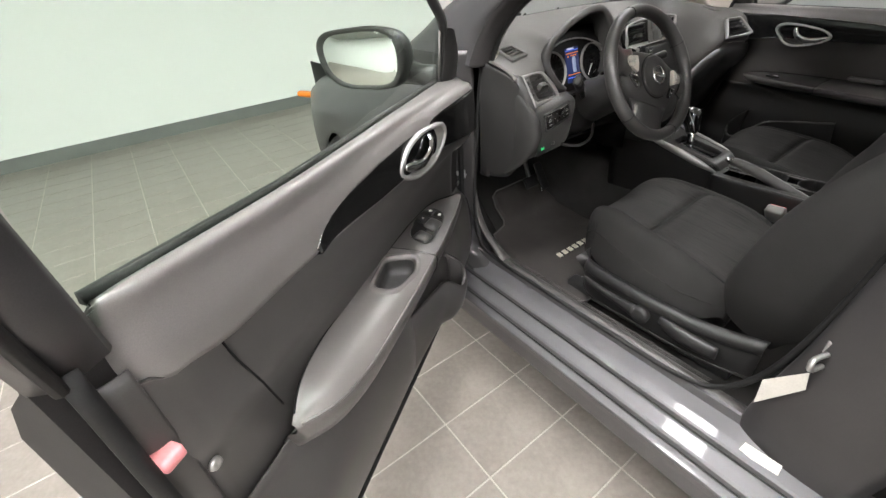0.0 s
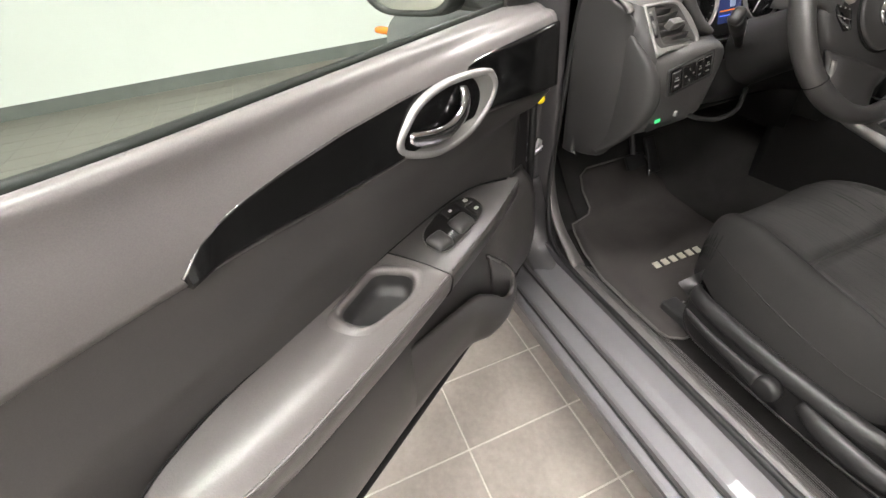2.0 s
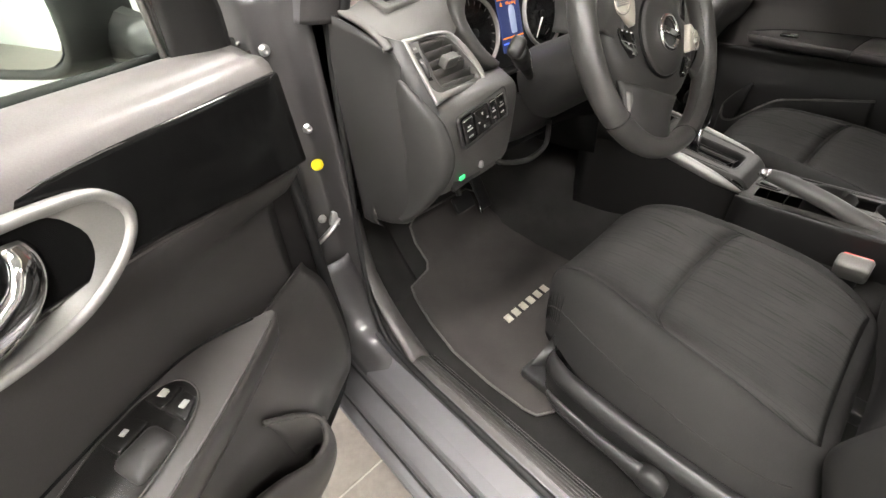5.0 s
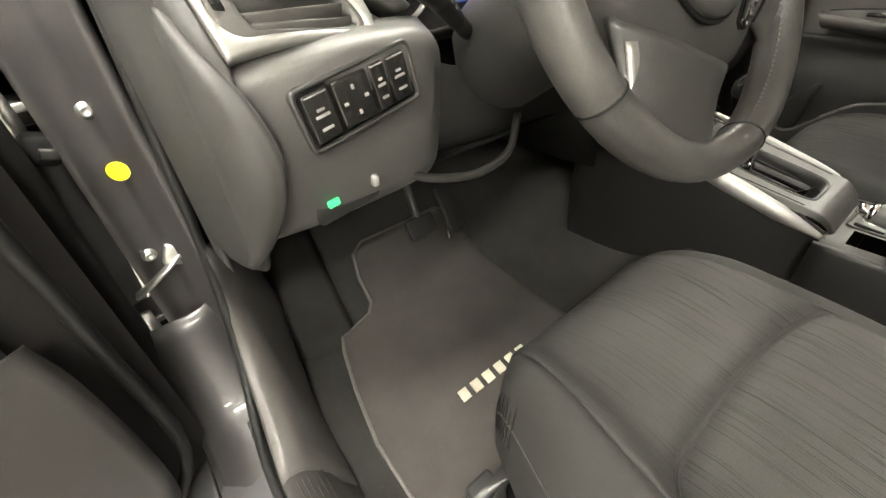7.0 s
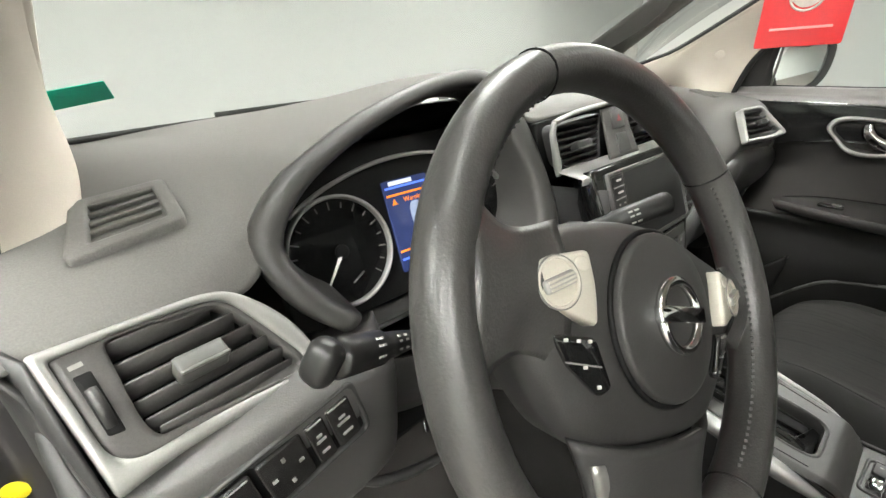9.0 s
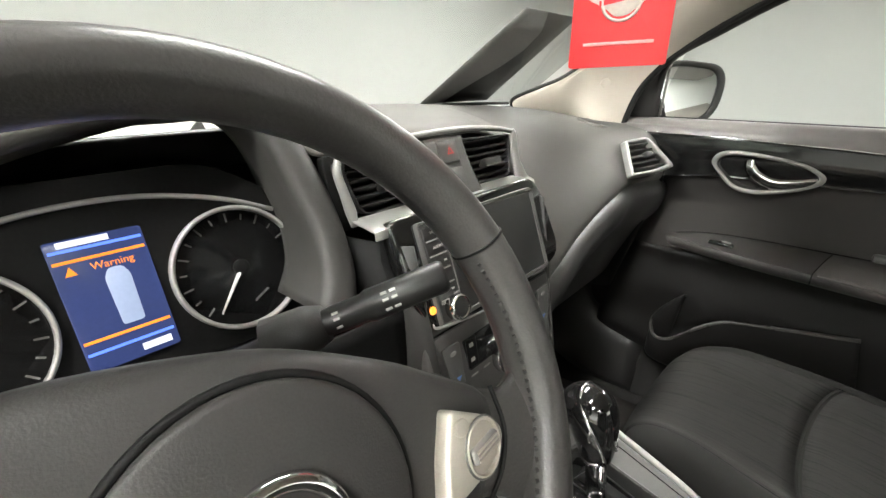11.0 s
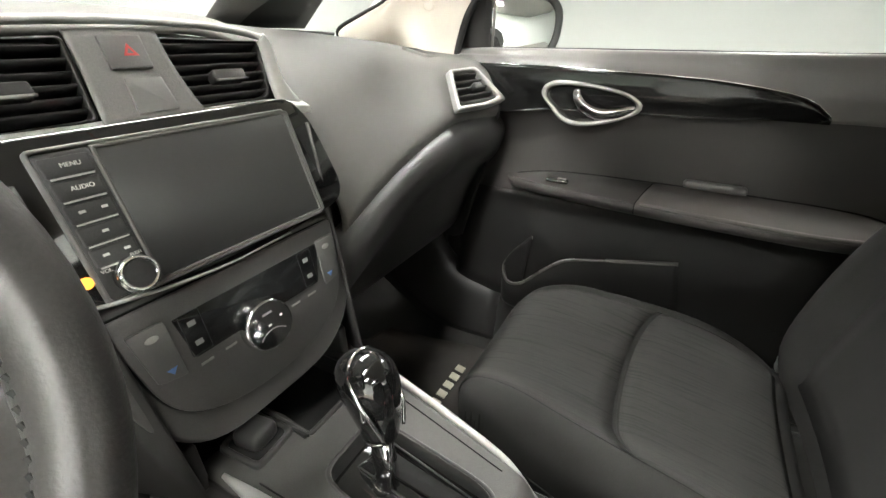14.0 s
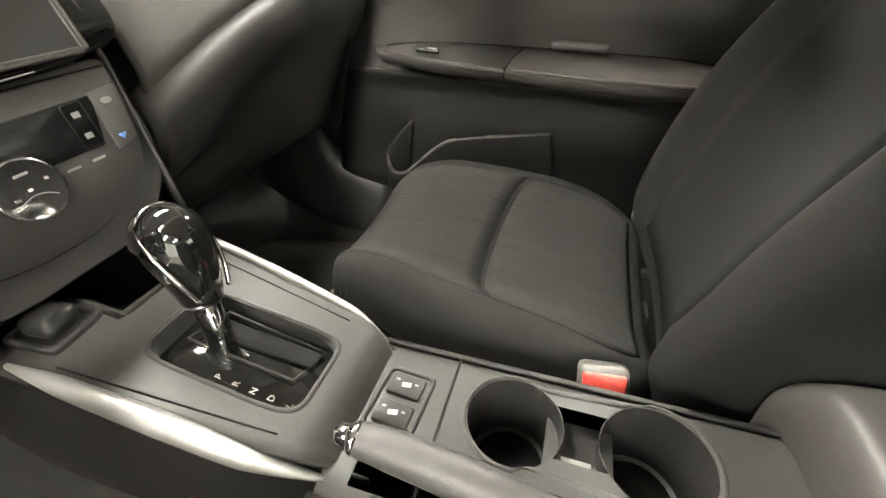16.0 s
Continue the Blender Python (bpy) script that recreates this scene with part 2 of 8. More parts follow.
def sheet(P, wrap_u=False, wrap_v=False, cap=False, thick=0.0, m=None, flip=False):
    """A mesh over a grid of points [row][column]; thick gives it a back."""
    P = np.array(P, float)
    a, b = P.shape[:2]
    idx = lambda i, j: (i % a) * b + (j % b)
    faces = [(idx(i, j), idx(i, j + 1), idx(i + 1, j + 1), idx(i + 1, j)) for i in range(a if wrap_u else a - 1) for j in range(b if wrap_v else b - 1)]
    verts = P.reshape(-1, 3)
    if cap and wrap_v:
        faces += [tuple(idx(0, j) for j in range(b))[::-1], tuple(idx(a - 1, j) for j in range(b))]
    if flip:
        faces = [f[::-1] for f in faces]
    me = mesh(verts, faces, m)
    if thick:
        bm = bmesh.new()
        bm.from_mesh(me)
        bm.normal_update()
        bmesh.ops.solidify(bm, geom=bm.faces[:], thickness=thick)
        bm.to_mesh(me)
        bm.free()
    return me


def skin(rows, ku=5, kv=5, **kw):
    """A smooth surface through rows of control points."""
    lines = [spline(r, kv) for r in rows]
    cols = [spline([ln[j] for ln in lines], ku) for j in range(len(lines[0]))]
    return sheet(np.array(cols).transpose(1, 0, 2), **kw)


def tube(path, r, n=8, closed=False, section=None, up=None, cap=True):
    """A bar along a path: a round one of radius r (or one radius a point), or one of the given section."""
    p = np.array(path, float)
    k = len(p)
    sec = np.array(section) if section is not None else circle(1.0, n)
    rad = np.ones(k) * (r if not hasattr(r, "__len__") else 1)
    if hasattr(r, "__len__"):
        rad = np.interp(np.linspace(0, 1, k), np.linspace(0, 1, len(r)), r)
    tang = np.roll(p, -1, 0) - np.roll(p, 1, 0)
    if not closed:
        tang[0], tang[-1] = p[1] - p[0], p[-1] - p[-2]
    tang /= np.linalg.norm(tang, axis=1)[:, None]
    side = np.cross(tang[0], up if up is not None else (0, 0, 1.0))
    if np.linalg.norm(side) < 1e-3:
        side = np.cross(tang[0], (1.0, 0, 0))
    out = []
    for i in range(k):
        if up is not None:
            side = np.cross(tang[i], up)
        side = side - tang[i] * (side @ tang[i])
        side /= np.linalg.norm(side)
        top = np.cross(side, tang[i])
        out.append([p[i] + rad[i] * (s[0] * side + s[1] * top) for s in sec])
    return sheet(out, wrap_u=closed, wrap_v=True, cap=cap and not closed)


def prism(outline, depth, m=None, bevel=0.001, seg=2, taper=1.0):
    """A plate: the outline in x and y, its face at z = 0, its back at z = -depth, with rounded front edges."""
    o = np.array(outline, float)
    c = o.mean(0)
    n = len(o)
    rings = []
    far = np.abs(o - c).max()
    b = min(bevel, depth * 0.5, far * 0.5)
    for j in range(seg + 1):
        a = math.pi / 2 * j / seg
        rings.append((1 - b * (1 - math.sin(a)) / far, -b * (1 - math.cos(a))))
    verts = [(*(c + (q - c) * s), z) for s, z in rings for q in o]
    verts += [(*(c + (q - c) * taper), -depth) for q in o]
    k = len(rings) + 1
    faces = [tuple(range(n))]
    faces += [(r * n + i, (r + 1) * n + i, (r + 1) * n + (i + 1) % n, r * n + (i + 1) % n) for r in range(k - 1) for i in range(n)]
    faces.append(tuple((k - 1) * n + i for i in range(n))[::-1])
    area = sum(o[i][0] * o[(i + 1) % n][1] - o[(i + 1) % n][0] * o[i][1] for i in range(n))
    if area < 0:
        faces = [f[::-1] for f in faces]
    return mesh(verts, faces, m)


def rim(outer, inner, depth, m=None, rise=0.002, inset=None):
    """A frame round an opening, between two outlines of equally many points, rounded over."""
    o, i = np.array(outer, float), np.array(inner, float)
    rows = []
    inset = depth if inset is None else inset
    for t, z in ((0, -depth), (0, 0), (0.2, rise), (0.5, rise * 1.3), (0.8, rise), (1, 0), (1, -inset)):
        q = o + (i - o) * t
        rows.append([(*v, z) for v in q])
    return sheet(rows, wrap_v=True, m=m, flip=True)


def rbox(sx, sy, sz, r=0.004, m=None, seg=2):
    """A box about its middle with rounded edges."""
    bm = bmesh.new()
    bmesh.ops.create_cube(bm, size=1)
    bmesh.ops.scale(bm, vec=(sx, sy, sz), verts=bm.verts)
    if r:
        bmesh.ops.bevel(bm, geom=bm.edges[:], offset=min(r, 0.45 * min(sx, sy, sz)), segments=seg, affect="EDGES", profile=0.5)
    return from_bm(bm, m)


def blob(rx, ry, rz, m=None, n=20):
    bm = bmesh.new()
    bmesh.ops.create_uvsphere(bm, u_segments=n, v_segments=n // 2, radius=1)
    bmesh.ops.scale(bm, vec=(rx, ry, rz), verts=bm.verts)
    return from_bm(bm, m)


def turned(profile, n=28, m=None, cap=True):
    """A turned shape: the profile's radius and height about the z axis."""
    rows = [[(r * math.cos(a), r * math.sin(a), z) for a in np.linspace(0, 2 * math.pi, n, endpoint=False)] for r, z in profile]
    return sheet(rows, wrap_v=True, m=m, cap=cap)


def words(text, size, m, depth=0.0004):
    c = bpy.data.curves.new("text", "FONT")
    c.body, c.size, c.extrude, c.align_x, c.align_y = text, size, depth, "CENTER", "CENTER"
    ob = bpy.data.objects.new("text", c)
    scene.collection.objects.link(ob)
    me = bpy.data.meshes.new_from_object(ob.evaluated_get(bpy.context.evaluated_depsgraph_get()))
    bpy.data.objects.remove(ob)
    me.transform(m)
    return me


def thing(name, label, category, group="", at=(0, 0, 0), kind=""):
    ob = new(name)
    ob.empty_display_size = 0.05
    ob.location = (0, 0, 0)
    return tagged(ob, label, category, group, kind)


T = Matrix.Translation
MIRROR = Matrix.Diagonal((-1, 1, 1, 1))
MAT["steel2"] = material("dark_steel", (0.06, 0.06, 0.06), 0.5, 0.6)
MAT["slat"] = material("vent_blade_plastic", (0.020, 0.0195, 0.019), 0.32, spread=0.2, grain=900, bump=0.1, spec=0.5)
MAT["stitch"] = material("dark_thread", (0.02, 0.02, 0.02), 0.7)
MAT["silver_pad"] = material("pale_silver_paint", (0.50, 0.47, 0.41), 0.4, 0.35, spread=0.05, grain=700, bump=0.02)
MAT["spoke_grey"] = material("satin_grey_paint", (0.17, 0.165, 0.155), 0.35, 0.4, spread=0.08)
MAT["spoke_grey2"] = material("grey_cap", (0.065, 0.064, 0.060), 0.45, spread=0.1)
MAT["pale_red"] = material("pale_red_print", (0.75, 0.25, 0.25), 0.5)

# ---- room ----
def box(name, lo, hi, mat, parent=None, label=""):
    c = [(a + b) / 2 for a, b in zip(lo, hi)]
    return link(name, rbox(*[b - a for a, b in zip(lo, hi)], r=0.003, m=T(c)), mat, parent, label, smooth=False)


X0, X1, Y0, Y1, TOP = -5.6, 9.0, -5.2, 4.65, 3.1
for nm, lo, hi in (("wall_north", (X0, Y1, 0), (X1, Y1 + 0.2, TOP)), ("wall_south", (X0, Y0 - 0.2, 0), (X1, Y0, TOP)),
                   ("wall_west", (X0 - 0.2, Y0, 0), (X0, Y1, TOP)), ("wall_east", (X1, Y0, 0), (X1 + 0.2, Y1, TOP))):
    tagged(box(nm, lo, hi, MAT["wall"]), "smooth white painted garage wall", "wall", kind="structure")
tagged(box("ceiling", (X0, Y0, TOP), (X1, Y1, TOP + 0.2), MAT["ceiling"]), "plain ceiling out of view, grey to cut bounced light", "ceiling", kind="structure")
floor = tagged(box("floor", (X0, Y0, -0.15), (X1, Y1, -0.0015), MAT["grout"]), "grey-brown stone tile floor with pale grout lines", "floor", kind="structure")
tagged(box("baseboard", (X0, Y1 - 0.014, 0), (X1, Y1, 0.125), MAT["base"]), "dark grey baseboard along the white wall", "baseboard", kind="structure")


# unseen panels, made up as the light sources of the room
def ceiling_light(x, y):
    t = thing("ceiling_light", "long white ceiling light panel, added out of view", "light", "ceiling lights")
    link("frame", rim(rect(1.56, 0.36, 0.01), rect(1.5, 0.3, 0.01), 0.04, axes((x, y, TOP - 0.05), (1, 0, 0), (0, -1, 0))), MAT["white"], t)
    link("diffuser", rbox(1.5, 0.3, 0.02, 0.004, T((x, y, TOP - 0.04))), MAT["lamp"], t)


# places chosen to light the cabin through the open door and passenger window
for x, y in ((-3.2, -3.6), (-3.2, -1.4), (-3.2, 0.8), (-1.5, -2.4), (-1.5, -0.2), (0.9, -3.4), (0.9, 1.2), (4.4, 2.2), (3.2, -0.8)):
    ceiling_light(x, y)

# ---- car body ----
body = thing("car_body", "dark grey metallic sedan body standing on a tile floor", "car")
HX, HY, PHI = -0.874, 0.44, radians(-53.87)
DOOR_D = Vector((math.sin(PHI), -math.cos(PHI), 0))
DOOR_N = Vector((-DOOR_D.y, DOOR_D.x, 0))


def door_frame(side):
    """Metres along the door from its hinge, towards the cabin, and up, into the world."""
    d, n, o = (DOOR_D, DOOR_N, (HX, HY)) if side < 0 else (Vector((0, -1, 0)), Vector((-1, 0, 0)), (-HX, HY))
    s = 0.034 if side < 0 else -0.034
    return Matrix(((d.x, n.x, 0, o[0]), (d.y, n.y, 0, o[1]), (s, 0, 1, -0.345 * s), (0, 0, 0, 1)))


def sill(side):
    prof = [(-0.80, 0.16), (-0.87, 0.165), (-0.90, 0.22), (-0.918, 0.29), (-0.930, 0.322), (-0.9345, 0.332), (-0.9325, 0.3395), (-0.926, 0.343), (-0.915, 0.346), (-0.911, 0.350), (-0.908, 0.361), (-0.902, 0.3655),
            (-0.888, 0.3715), (-0.873, 0.3775), (-0.868, 0.3785), (-0.865, 0.382), (-0.8625, 0.393), (-0.857, 0.3970), (-0.838, 0.404), (-0.815, 0.410), (-0.800, 0.414), (-0.795, 0.435), (-0.788, 0.437), (-0.784, 0.40)]
    rows = []
    for y, lift in ((-2.17, 0), (-0.9, 0), (-0.62, 0), (-0.3, 0), (0.0, 0), (0.25, 0), (0.45, 0.0), (0.7, 0.0)):
        rows.append([(-side * x if side > 0 else x, y, z) for x, z in prof])
    return sheet(rows)


link("rocker_sill", sill(-1), MAT["paint"], body, "grey metallic door sill with stepped ledges", smooth=False)
link("rocker_sill", sill(1), MAT["paint"], body, "grey metallic door sill with stepped ledges", smooth=False)

# hinge pillar at the front of the driver's door opening
rows = []
for z, s in ((0.30, 0.0), (0.36, -0.012), (0.45, 0.012), (0.58, 0.028), (0.75, 0.03), (0.9, 0.03), (1.02, 0.028), (1.09, 0.02)):
    rows.append([(-0.735, 0.56, z), (-0.738, 0.398 - s * 0.2, z), (-0.752, 0.392 - s * 0.2, z), (-0.772, 0.408, z), (-0.795, 0.415, z), (-0.812, 0.424, z), (-0.819, 0.445, z), (-0.822, 0.50, z), (-0.822, 0.60, z)])
link("hinge_pillar", skin(rows, 4, 3, thick=0.004), MAT["shaded_paint"], body, "grey painted hinge pillar, darkened for shade")
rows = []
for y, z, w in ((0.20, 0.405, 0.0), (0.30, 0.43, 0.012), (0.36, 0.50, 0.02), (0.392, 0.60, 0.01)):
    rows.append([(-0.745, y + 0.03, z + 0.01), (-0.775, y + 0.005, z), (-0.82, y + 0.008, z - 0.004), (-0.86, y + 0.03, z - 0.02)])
link("pillar_foot", skin(rows, 4, 4, thick=0.004), MAT["shaded_paint"], body, "painted corner between sill and pillar")

# upper pillars, windscreen and roof
def upper_pillar(side):
    sx = 1 if side > 0 else -1
    front_edge = [(0.672, 0.60, 1.080), (0.664, 0.60, 1.113), (0.655, 0.51, 1.143), (0.645, 0.43, 1.168), (0.625, 0.295, 1.24), (0.603, 0.17, 1.31), (0.575, 0.0, 1.40), (0.54, -0.2, 1.45)]
    bulge = [(0.652, 0.36, 1.055), (0.641, 0.40, 1.10), (0.641, 0.42, 1.14), (0.640, 0.385, 1.175), (0.631, 0.275, 1.232), (0.611, 0.15, 1.298), (0.585, -0.02, 1.382), (0.552, -0.22, 1.43)]
    if side < 0:
        door_edge = [(0.706, 0.338, 1.045), (0.699, 0.328, 1.08), (0.692, 0.308, 1.125), (0.687, 0.278, 1.165), (0.684, 0.238, 1.20), (0.678, 0.142, 1.258), (0.668, -0.01, 1.325), (0.642, -0.26, 1.39)]
    else:
        door_edge = [(0.717, 0.311, 1.038), (0.714, 0.298, 1.08), (0.709, 0.275, 1.132), (0.704, 0.242, 1.172), (0.699, 0.200, 1.207), (0.690, 0.105, 1.263), (0.678, -0.04, 1.325), (0.65, -0.28, 1.39)]
    screen_edge = [(0.71, 0.66, 1.08), (0.705, 0.63, 1.10), (0.695, 0.54, 1.15), (0.685, 0.48, 1.19), (0.66, 0.36, 1.255), (0.63, 0.23, 1.325), (0.585, 0.02, 1.405), (0.54, -0.2, 1.45)]
    if side > 0:
        screen_edge = [(p[0] + 0.002, p[1] - 0.006, p[2]) for p in front_edge]
    rows = []
    for f, b, d in zip(front_edge, bulge, door_edge):
        f, b, d = np.array(f), np.array(b), np.array(d)
        rows.append([f + (0.05, 0.02, 0.008), f, f * 0.45 + b * 0.55 + (-0.001, 0, 0), b, b * 0.6 + d * 0.4 + (-0.006, -0.012, 0), d + (-0.004, -0.006, 0), d + (0.002, 0.002, 0)])
    rows = [[(sx * p[0], p[1], p[2]) for p in r] for r in rows]
    link("pillar_trim", skin(rows, 6, 4, thick=0.003), MAT["head"], body, "beige plastic pillar trim")
    out = [[(sx * (p[0] + dx), p[1] + dy, p[2] + dz) for dx, dy, dz in ((0.004, 0.012, 0.004), (0.05, 0.03, 0.0), (0.085, 0.0, -0.012))] for p in screen_edge]
    out2 = [[o[0], o[1], o[2], (sx * (d[0] + 0.05), d[1] + 0.03, d[2] - 0.0)] for o, d in zip(out, door_edge)]
    link("pillar_outer", skin(out2, 5, 4, thick=0.003), MAT["paint"], body)
    link("glass_seal", tube(spline([(sx * (p[0] - 0.002), p[1] + 0.004, p[2] + 0.002) for p in screen_edge], 5), 0.0045), MAT["rubber"], body)
    if side > 0:
        link("trim_clip", prism(circle(0.011, 20), 0.004, axes((0.634, 0.322, 1.150), (0.55, -0.82, 0.1), (-0.1, 0.1, 1)), bevel=0.001), MAT["head"], body, "round beige trim clip")
    strip = [[(sx * (d[0] + a), d[1] + b, d[2]) for a, b in ((0.000, 0.000), (0.012, -0.003), (0.030, 0.004), (0.046, 0.022), (0.048, 0.05))] for d in door_edge]
    link("frame_strip", skin(strip, 5, 3, thick=0.003), MAT["jamb"], body, "black inner frame of the door opening")
    cap = tube(spline([(sx * d[0], d[1] - 0.004, d[2]) for d in door_edge], 5), 0.009)
    link("door_seal", cap, MAT["rubber"], body)


upper_pillar(-1)
upper_pillar(1)
ws = [[(x, 0.655 + 0.03 * (1 - (x / 0.7) ** 2) * 0 - 0.045 * (x / 0.7) ** 2, 1.118 - 0.012 * (x / 0.7) ** 2) for x in np.linspace(-0.71, 0.71, 9)],
      [(x, 0.36 - 0.05 * (x / 0.64) ** 2, 1.28 - 0.005 * (x / 0.64) ** 2) for x in np.linspace(-0.645, 0.645, 9)],
      [(x, -0.05 - 0.05 * (x / 0.56) ** 2, 1.445 - 0.01 * (x / 0.56) ** 2) for x in np.linspace(-0.56, 0.56, 9)]]
link("screen_seal", tube([(x, 0.652 - 0.045 * (x / 0.7) ** 2, 1.117 - 0.012 * (x / 0.7) ** 2) for x in np.linspace(-0.66, 0.66, 25)], 0.0045, 6), MAT["rubber"], body, "black seal at the foot of the windscreen")
wind = link("windscreen", skin(ws, 6, 3), MAT["glass"], body, "clear windscreen glass")
wind.visible_shadow = False
roof = [[(x, y, z + 0.03 * (1 - (x / 0.62) ** 2)) for x in np.linspace(-0.62, 0.62, 7)] for y, z in ((-0.05, 1.44), (-0.4, 1.47), (-0.9, 1.475), (-1.5, 1.44), (-1.9, 1.38))]
link("roof", skin(roof, 4, 3, thick=0.02), MAT["paint"], body)
link("headliner", skin([[(p[0], p[1], p[2] - 0.03) for p in r] for r in roof], 4, 3, thick=0.008), MAT["head"], body, "pale headliner")
for s in (-1, 1):
    link("roof_rail", tube(spline([(s * 0.63, -0.15, 1.42), (s * 0.66, -0.5, 1.44), (s * 0.66, -1.0, 1.44), (s * 0.64, -1.6, 1.40), (s * 0.72, -2.1, 1.1)], 5), 0.035), MAT["head"], body)
    # centre pillar behind the front door
    cp = []
    for z, y, x in ((0.36, -0.59, 0.80), (0.5, -0.60, 0.80), (0.7, -0.632, 0.80), (0.9, -0.655, 0.795), (1.1, -0.68, 0.76), (1.42, -0.72, 0.66)):
        cp.append([(s * (x - 0.055), y + 0.0, z), (s * (x - 0.02), y + 0.008, z), (s * x, y, z), (s * (x + 0.02), y - 0.05, z), (s * (x + 0.03), y - (0.11 if z < 0.95 else 0.08), z), (s * (x + 0.032), y - (0.2 if z < 0.95 else 0.11), z)])
    link("centre_pillar", skin(cp, 4, 4, thick=0.004), MAT["shaded_paint"], body, "grey painted centre pillar, darkened for shade, with latch striker")
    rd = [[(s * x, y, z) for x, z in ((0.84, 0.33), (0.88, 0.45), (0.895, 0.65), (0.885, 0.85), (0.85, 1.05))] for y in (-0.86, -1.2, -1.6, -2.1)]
    # outer skin in the darkened grey, its shade held in the colour
    link("rear_door", skin(rd, 3, 4, thick=0.03), MAT["shaded_paint"], body, "grey metallic rear door, shut")
    fe = []
    for y, zt, dx in ((0.455, 1.045, 0.0), (0.7, 1.01, 0.004), (1.0, 0.965, 0.006), (1.3, 0.915, 0.0), (1.6, 0.86, -0.03), (1.8, 0.80, -0.09), (1.92, 0.74, -0.2), (1.97, 0.70, -0.34)):
        lowz = 0.25
        dy = abs(y - 1.27)
        if dy < 0.36:
            lowz = 0.31 + math.sqrt(0.36**2 - dy**2) * 0.98
        fe.append([(s * (0.60 + dx), y, zt + 0.012), (s * (0.74 + dx), y, zt + 0.006), (s * (0.815 + dx), y, zt - 0.02), (s * (0.86 + dx), y, zt - 0.08), (s * (0.882 + dx), y, (zt - 0.1) * 0.5 + lowz * 0.5 + 0.02), (s * (0.87 + dx), y, lowz)])
    link("fender", skin(fe, 6, 4, thick=0.006), MAT["paint"], body, "light-catching grey front fender over the wheel")
    wh = link("wheel", turned([(0.20, -0.09), (0.29, -0.1), (0.315, -0.07), (0.32, 0), (0.315, 0.07), (0.29, 0.1), (0.20, 0.09)], 36, T((s * 0.77, 1.27, 0.32)) @ pose(0, 0, 0, 0, 90, 0)), MAT["rubber"], body, "black tyre")
    rw = link("wheel", turned([(0.20, -0.09), (0.29, -0.1), (0.315, -0.07), (0.32, 0), (0.315, 0.07), (0.29, 0.1), (0.20, 0.09)], 36, T((s * 0.76, -1.45, 0.32)) @ pose(0, 0, 0, 0, 90, 0)), MAT["rubber"], body, "black tyre")
    link("rim", turned([(0.01, -0.07), (0.09, -0.075), (0.18, -0.085), (0.205, -0.09), (0.205, 0.09), (0.03, 0.07)], 30, T((s * 0.76, -1.45, 0.32)) @ pose(0, 0, 0, 0, 90, 0)), MAT["steel"], rw, "silver wheel rim")
    hub_ = link("rim", turned([(0.01, -0.07), (0.09, -0.075), (0.18, -0.085), (0.205, -0.09), (0.205, 0.09), (0.03, 0.07)], 30, T((s * 0.77, 1.27, 0.32)) @ pose(0, 0, 0, 0, 90, 0)), MAT["steel"], wh, "silver wheel rim")
    link("marker_lamp", rbox(0.03, 0.14, 0.045, 0.012, axes((s * 0.80, 1.78, 0.755), (s * -0.35, -0.9, 0), (0, 0, 1)) @ pose(0, 0, 0, 0, 0, 90)), MAT["amber"], body, "amber side marker lamp")
    wl = [[(s * 0.70, y, z) for z in (0.2, 0.5, 0.9)] for y in (0.62, 0.9, 1.3, 1.9)]
    link("inner_arch", sheet(wl, thick=0.01), MAT["dark"], body)
bon = [[(x, y, z + 0.035 * (1 - (x / 0.62) ** 2)) for x in np.linspace(-0.61, 0.61, 7)] for y, z in ((0.80, 1.015), (1.1, 0.965), (1.5, 0.89), (1.8, 0.80), (1.98, 0.70))]
link("bonnet", skin(bon, 4, 3, thick=0.01), MAT["paint"], body)
link("scuttle", skin([[(x, 0.80, 1.0) for x in np.linspace(-0.7, 0.7, 5)], [(x, 0.66 - 0.05 * (x / 0.7) ** 2, 1.09) for x in np.linspace(-0.7, 0.7, 5)]], 2, 3, thick=0.01), MAT["plastic"], body)
link("nose", skin([[(x, 1.99 - 0.2 * (x / 0.6) ** 2, z) for x in np.linspace(-0.62, 0.62, 7)] for z in (0.22, 0.5, 0.7)], 3, 3, thick=0.02), MAT["paint"], body)
link("tail", skin([[(x, -2.2, z) for x in (-0.88, 0, 0.88)] for z in (0.25, 0.7, 1.06)], 3, 3, thick=0.02), MAT["paint"], body)
link("parcel_shelf", rbox(1.5, 0.5, 0.03, 0.005, T((0, -1.95, 1.04))), MAT["carpet"], body)

# carpeted floor, tunnel and toe board
fl = []
for y, z in ((-2.1, 0.30), (-0.9, 0.29), (-0.5, 0.285), (0.0, 0.28), (0.35, 0.285), (0.5, 0.32), (0.62, 0.41), (0.72, 0.55), (0.76, 0.8), (0.77, 1.05)):
    fl.append([(-0.785, y, 0.415 if z < 0.41 else z), (-0.77, y, 0.40 if z < 0.40 else z), (-0.72, y, z + 0.03), (-0.66, y, z), (-0.4, y, z), (-0.16, y, z + 0.005), (-0.105, y, z + 0.06), (-0.085, y, max(z, 0.55)), (0.085, y, max(z, 0.55)),
               (0.105, y, z + 0.06), (0.16, y, z + 0.005), (0.4, y, z), (0.66, y, z), (0.72, y, z + 0.03), (0.77, y, 0.40 if z < 0.40 else z), (0.785, y, 0.415 if z < 0.41 else z)])
link("floor_carpet", sheet(fl, thick=0.01), MAT["carpet"], body, "black floor carpet")

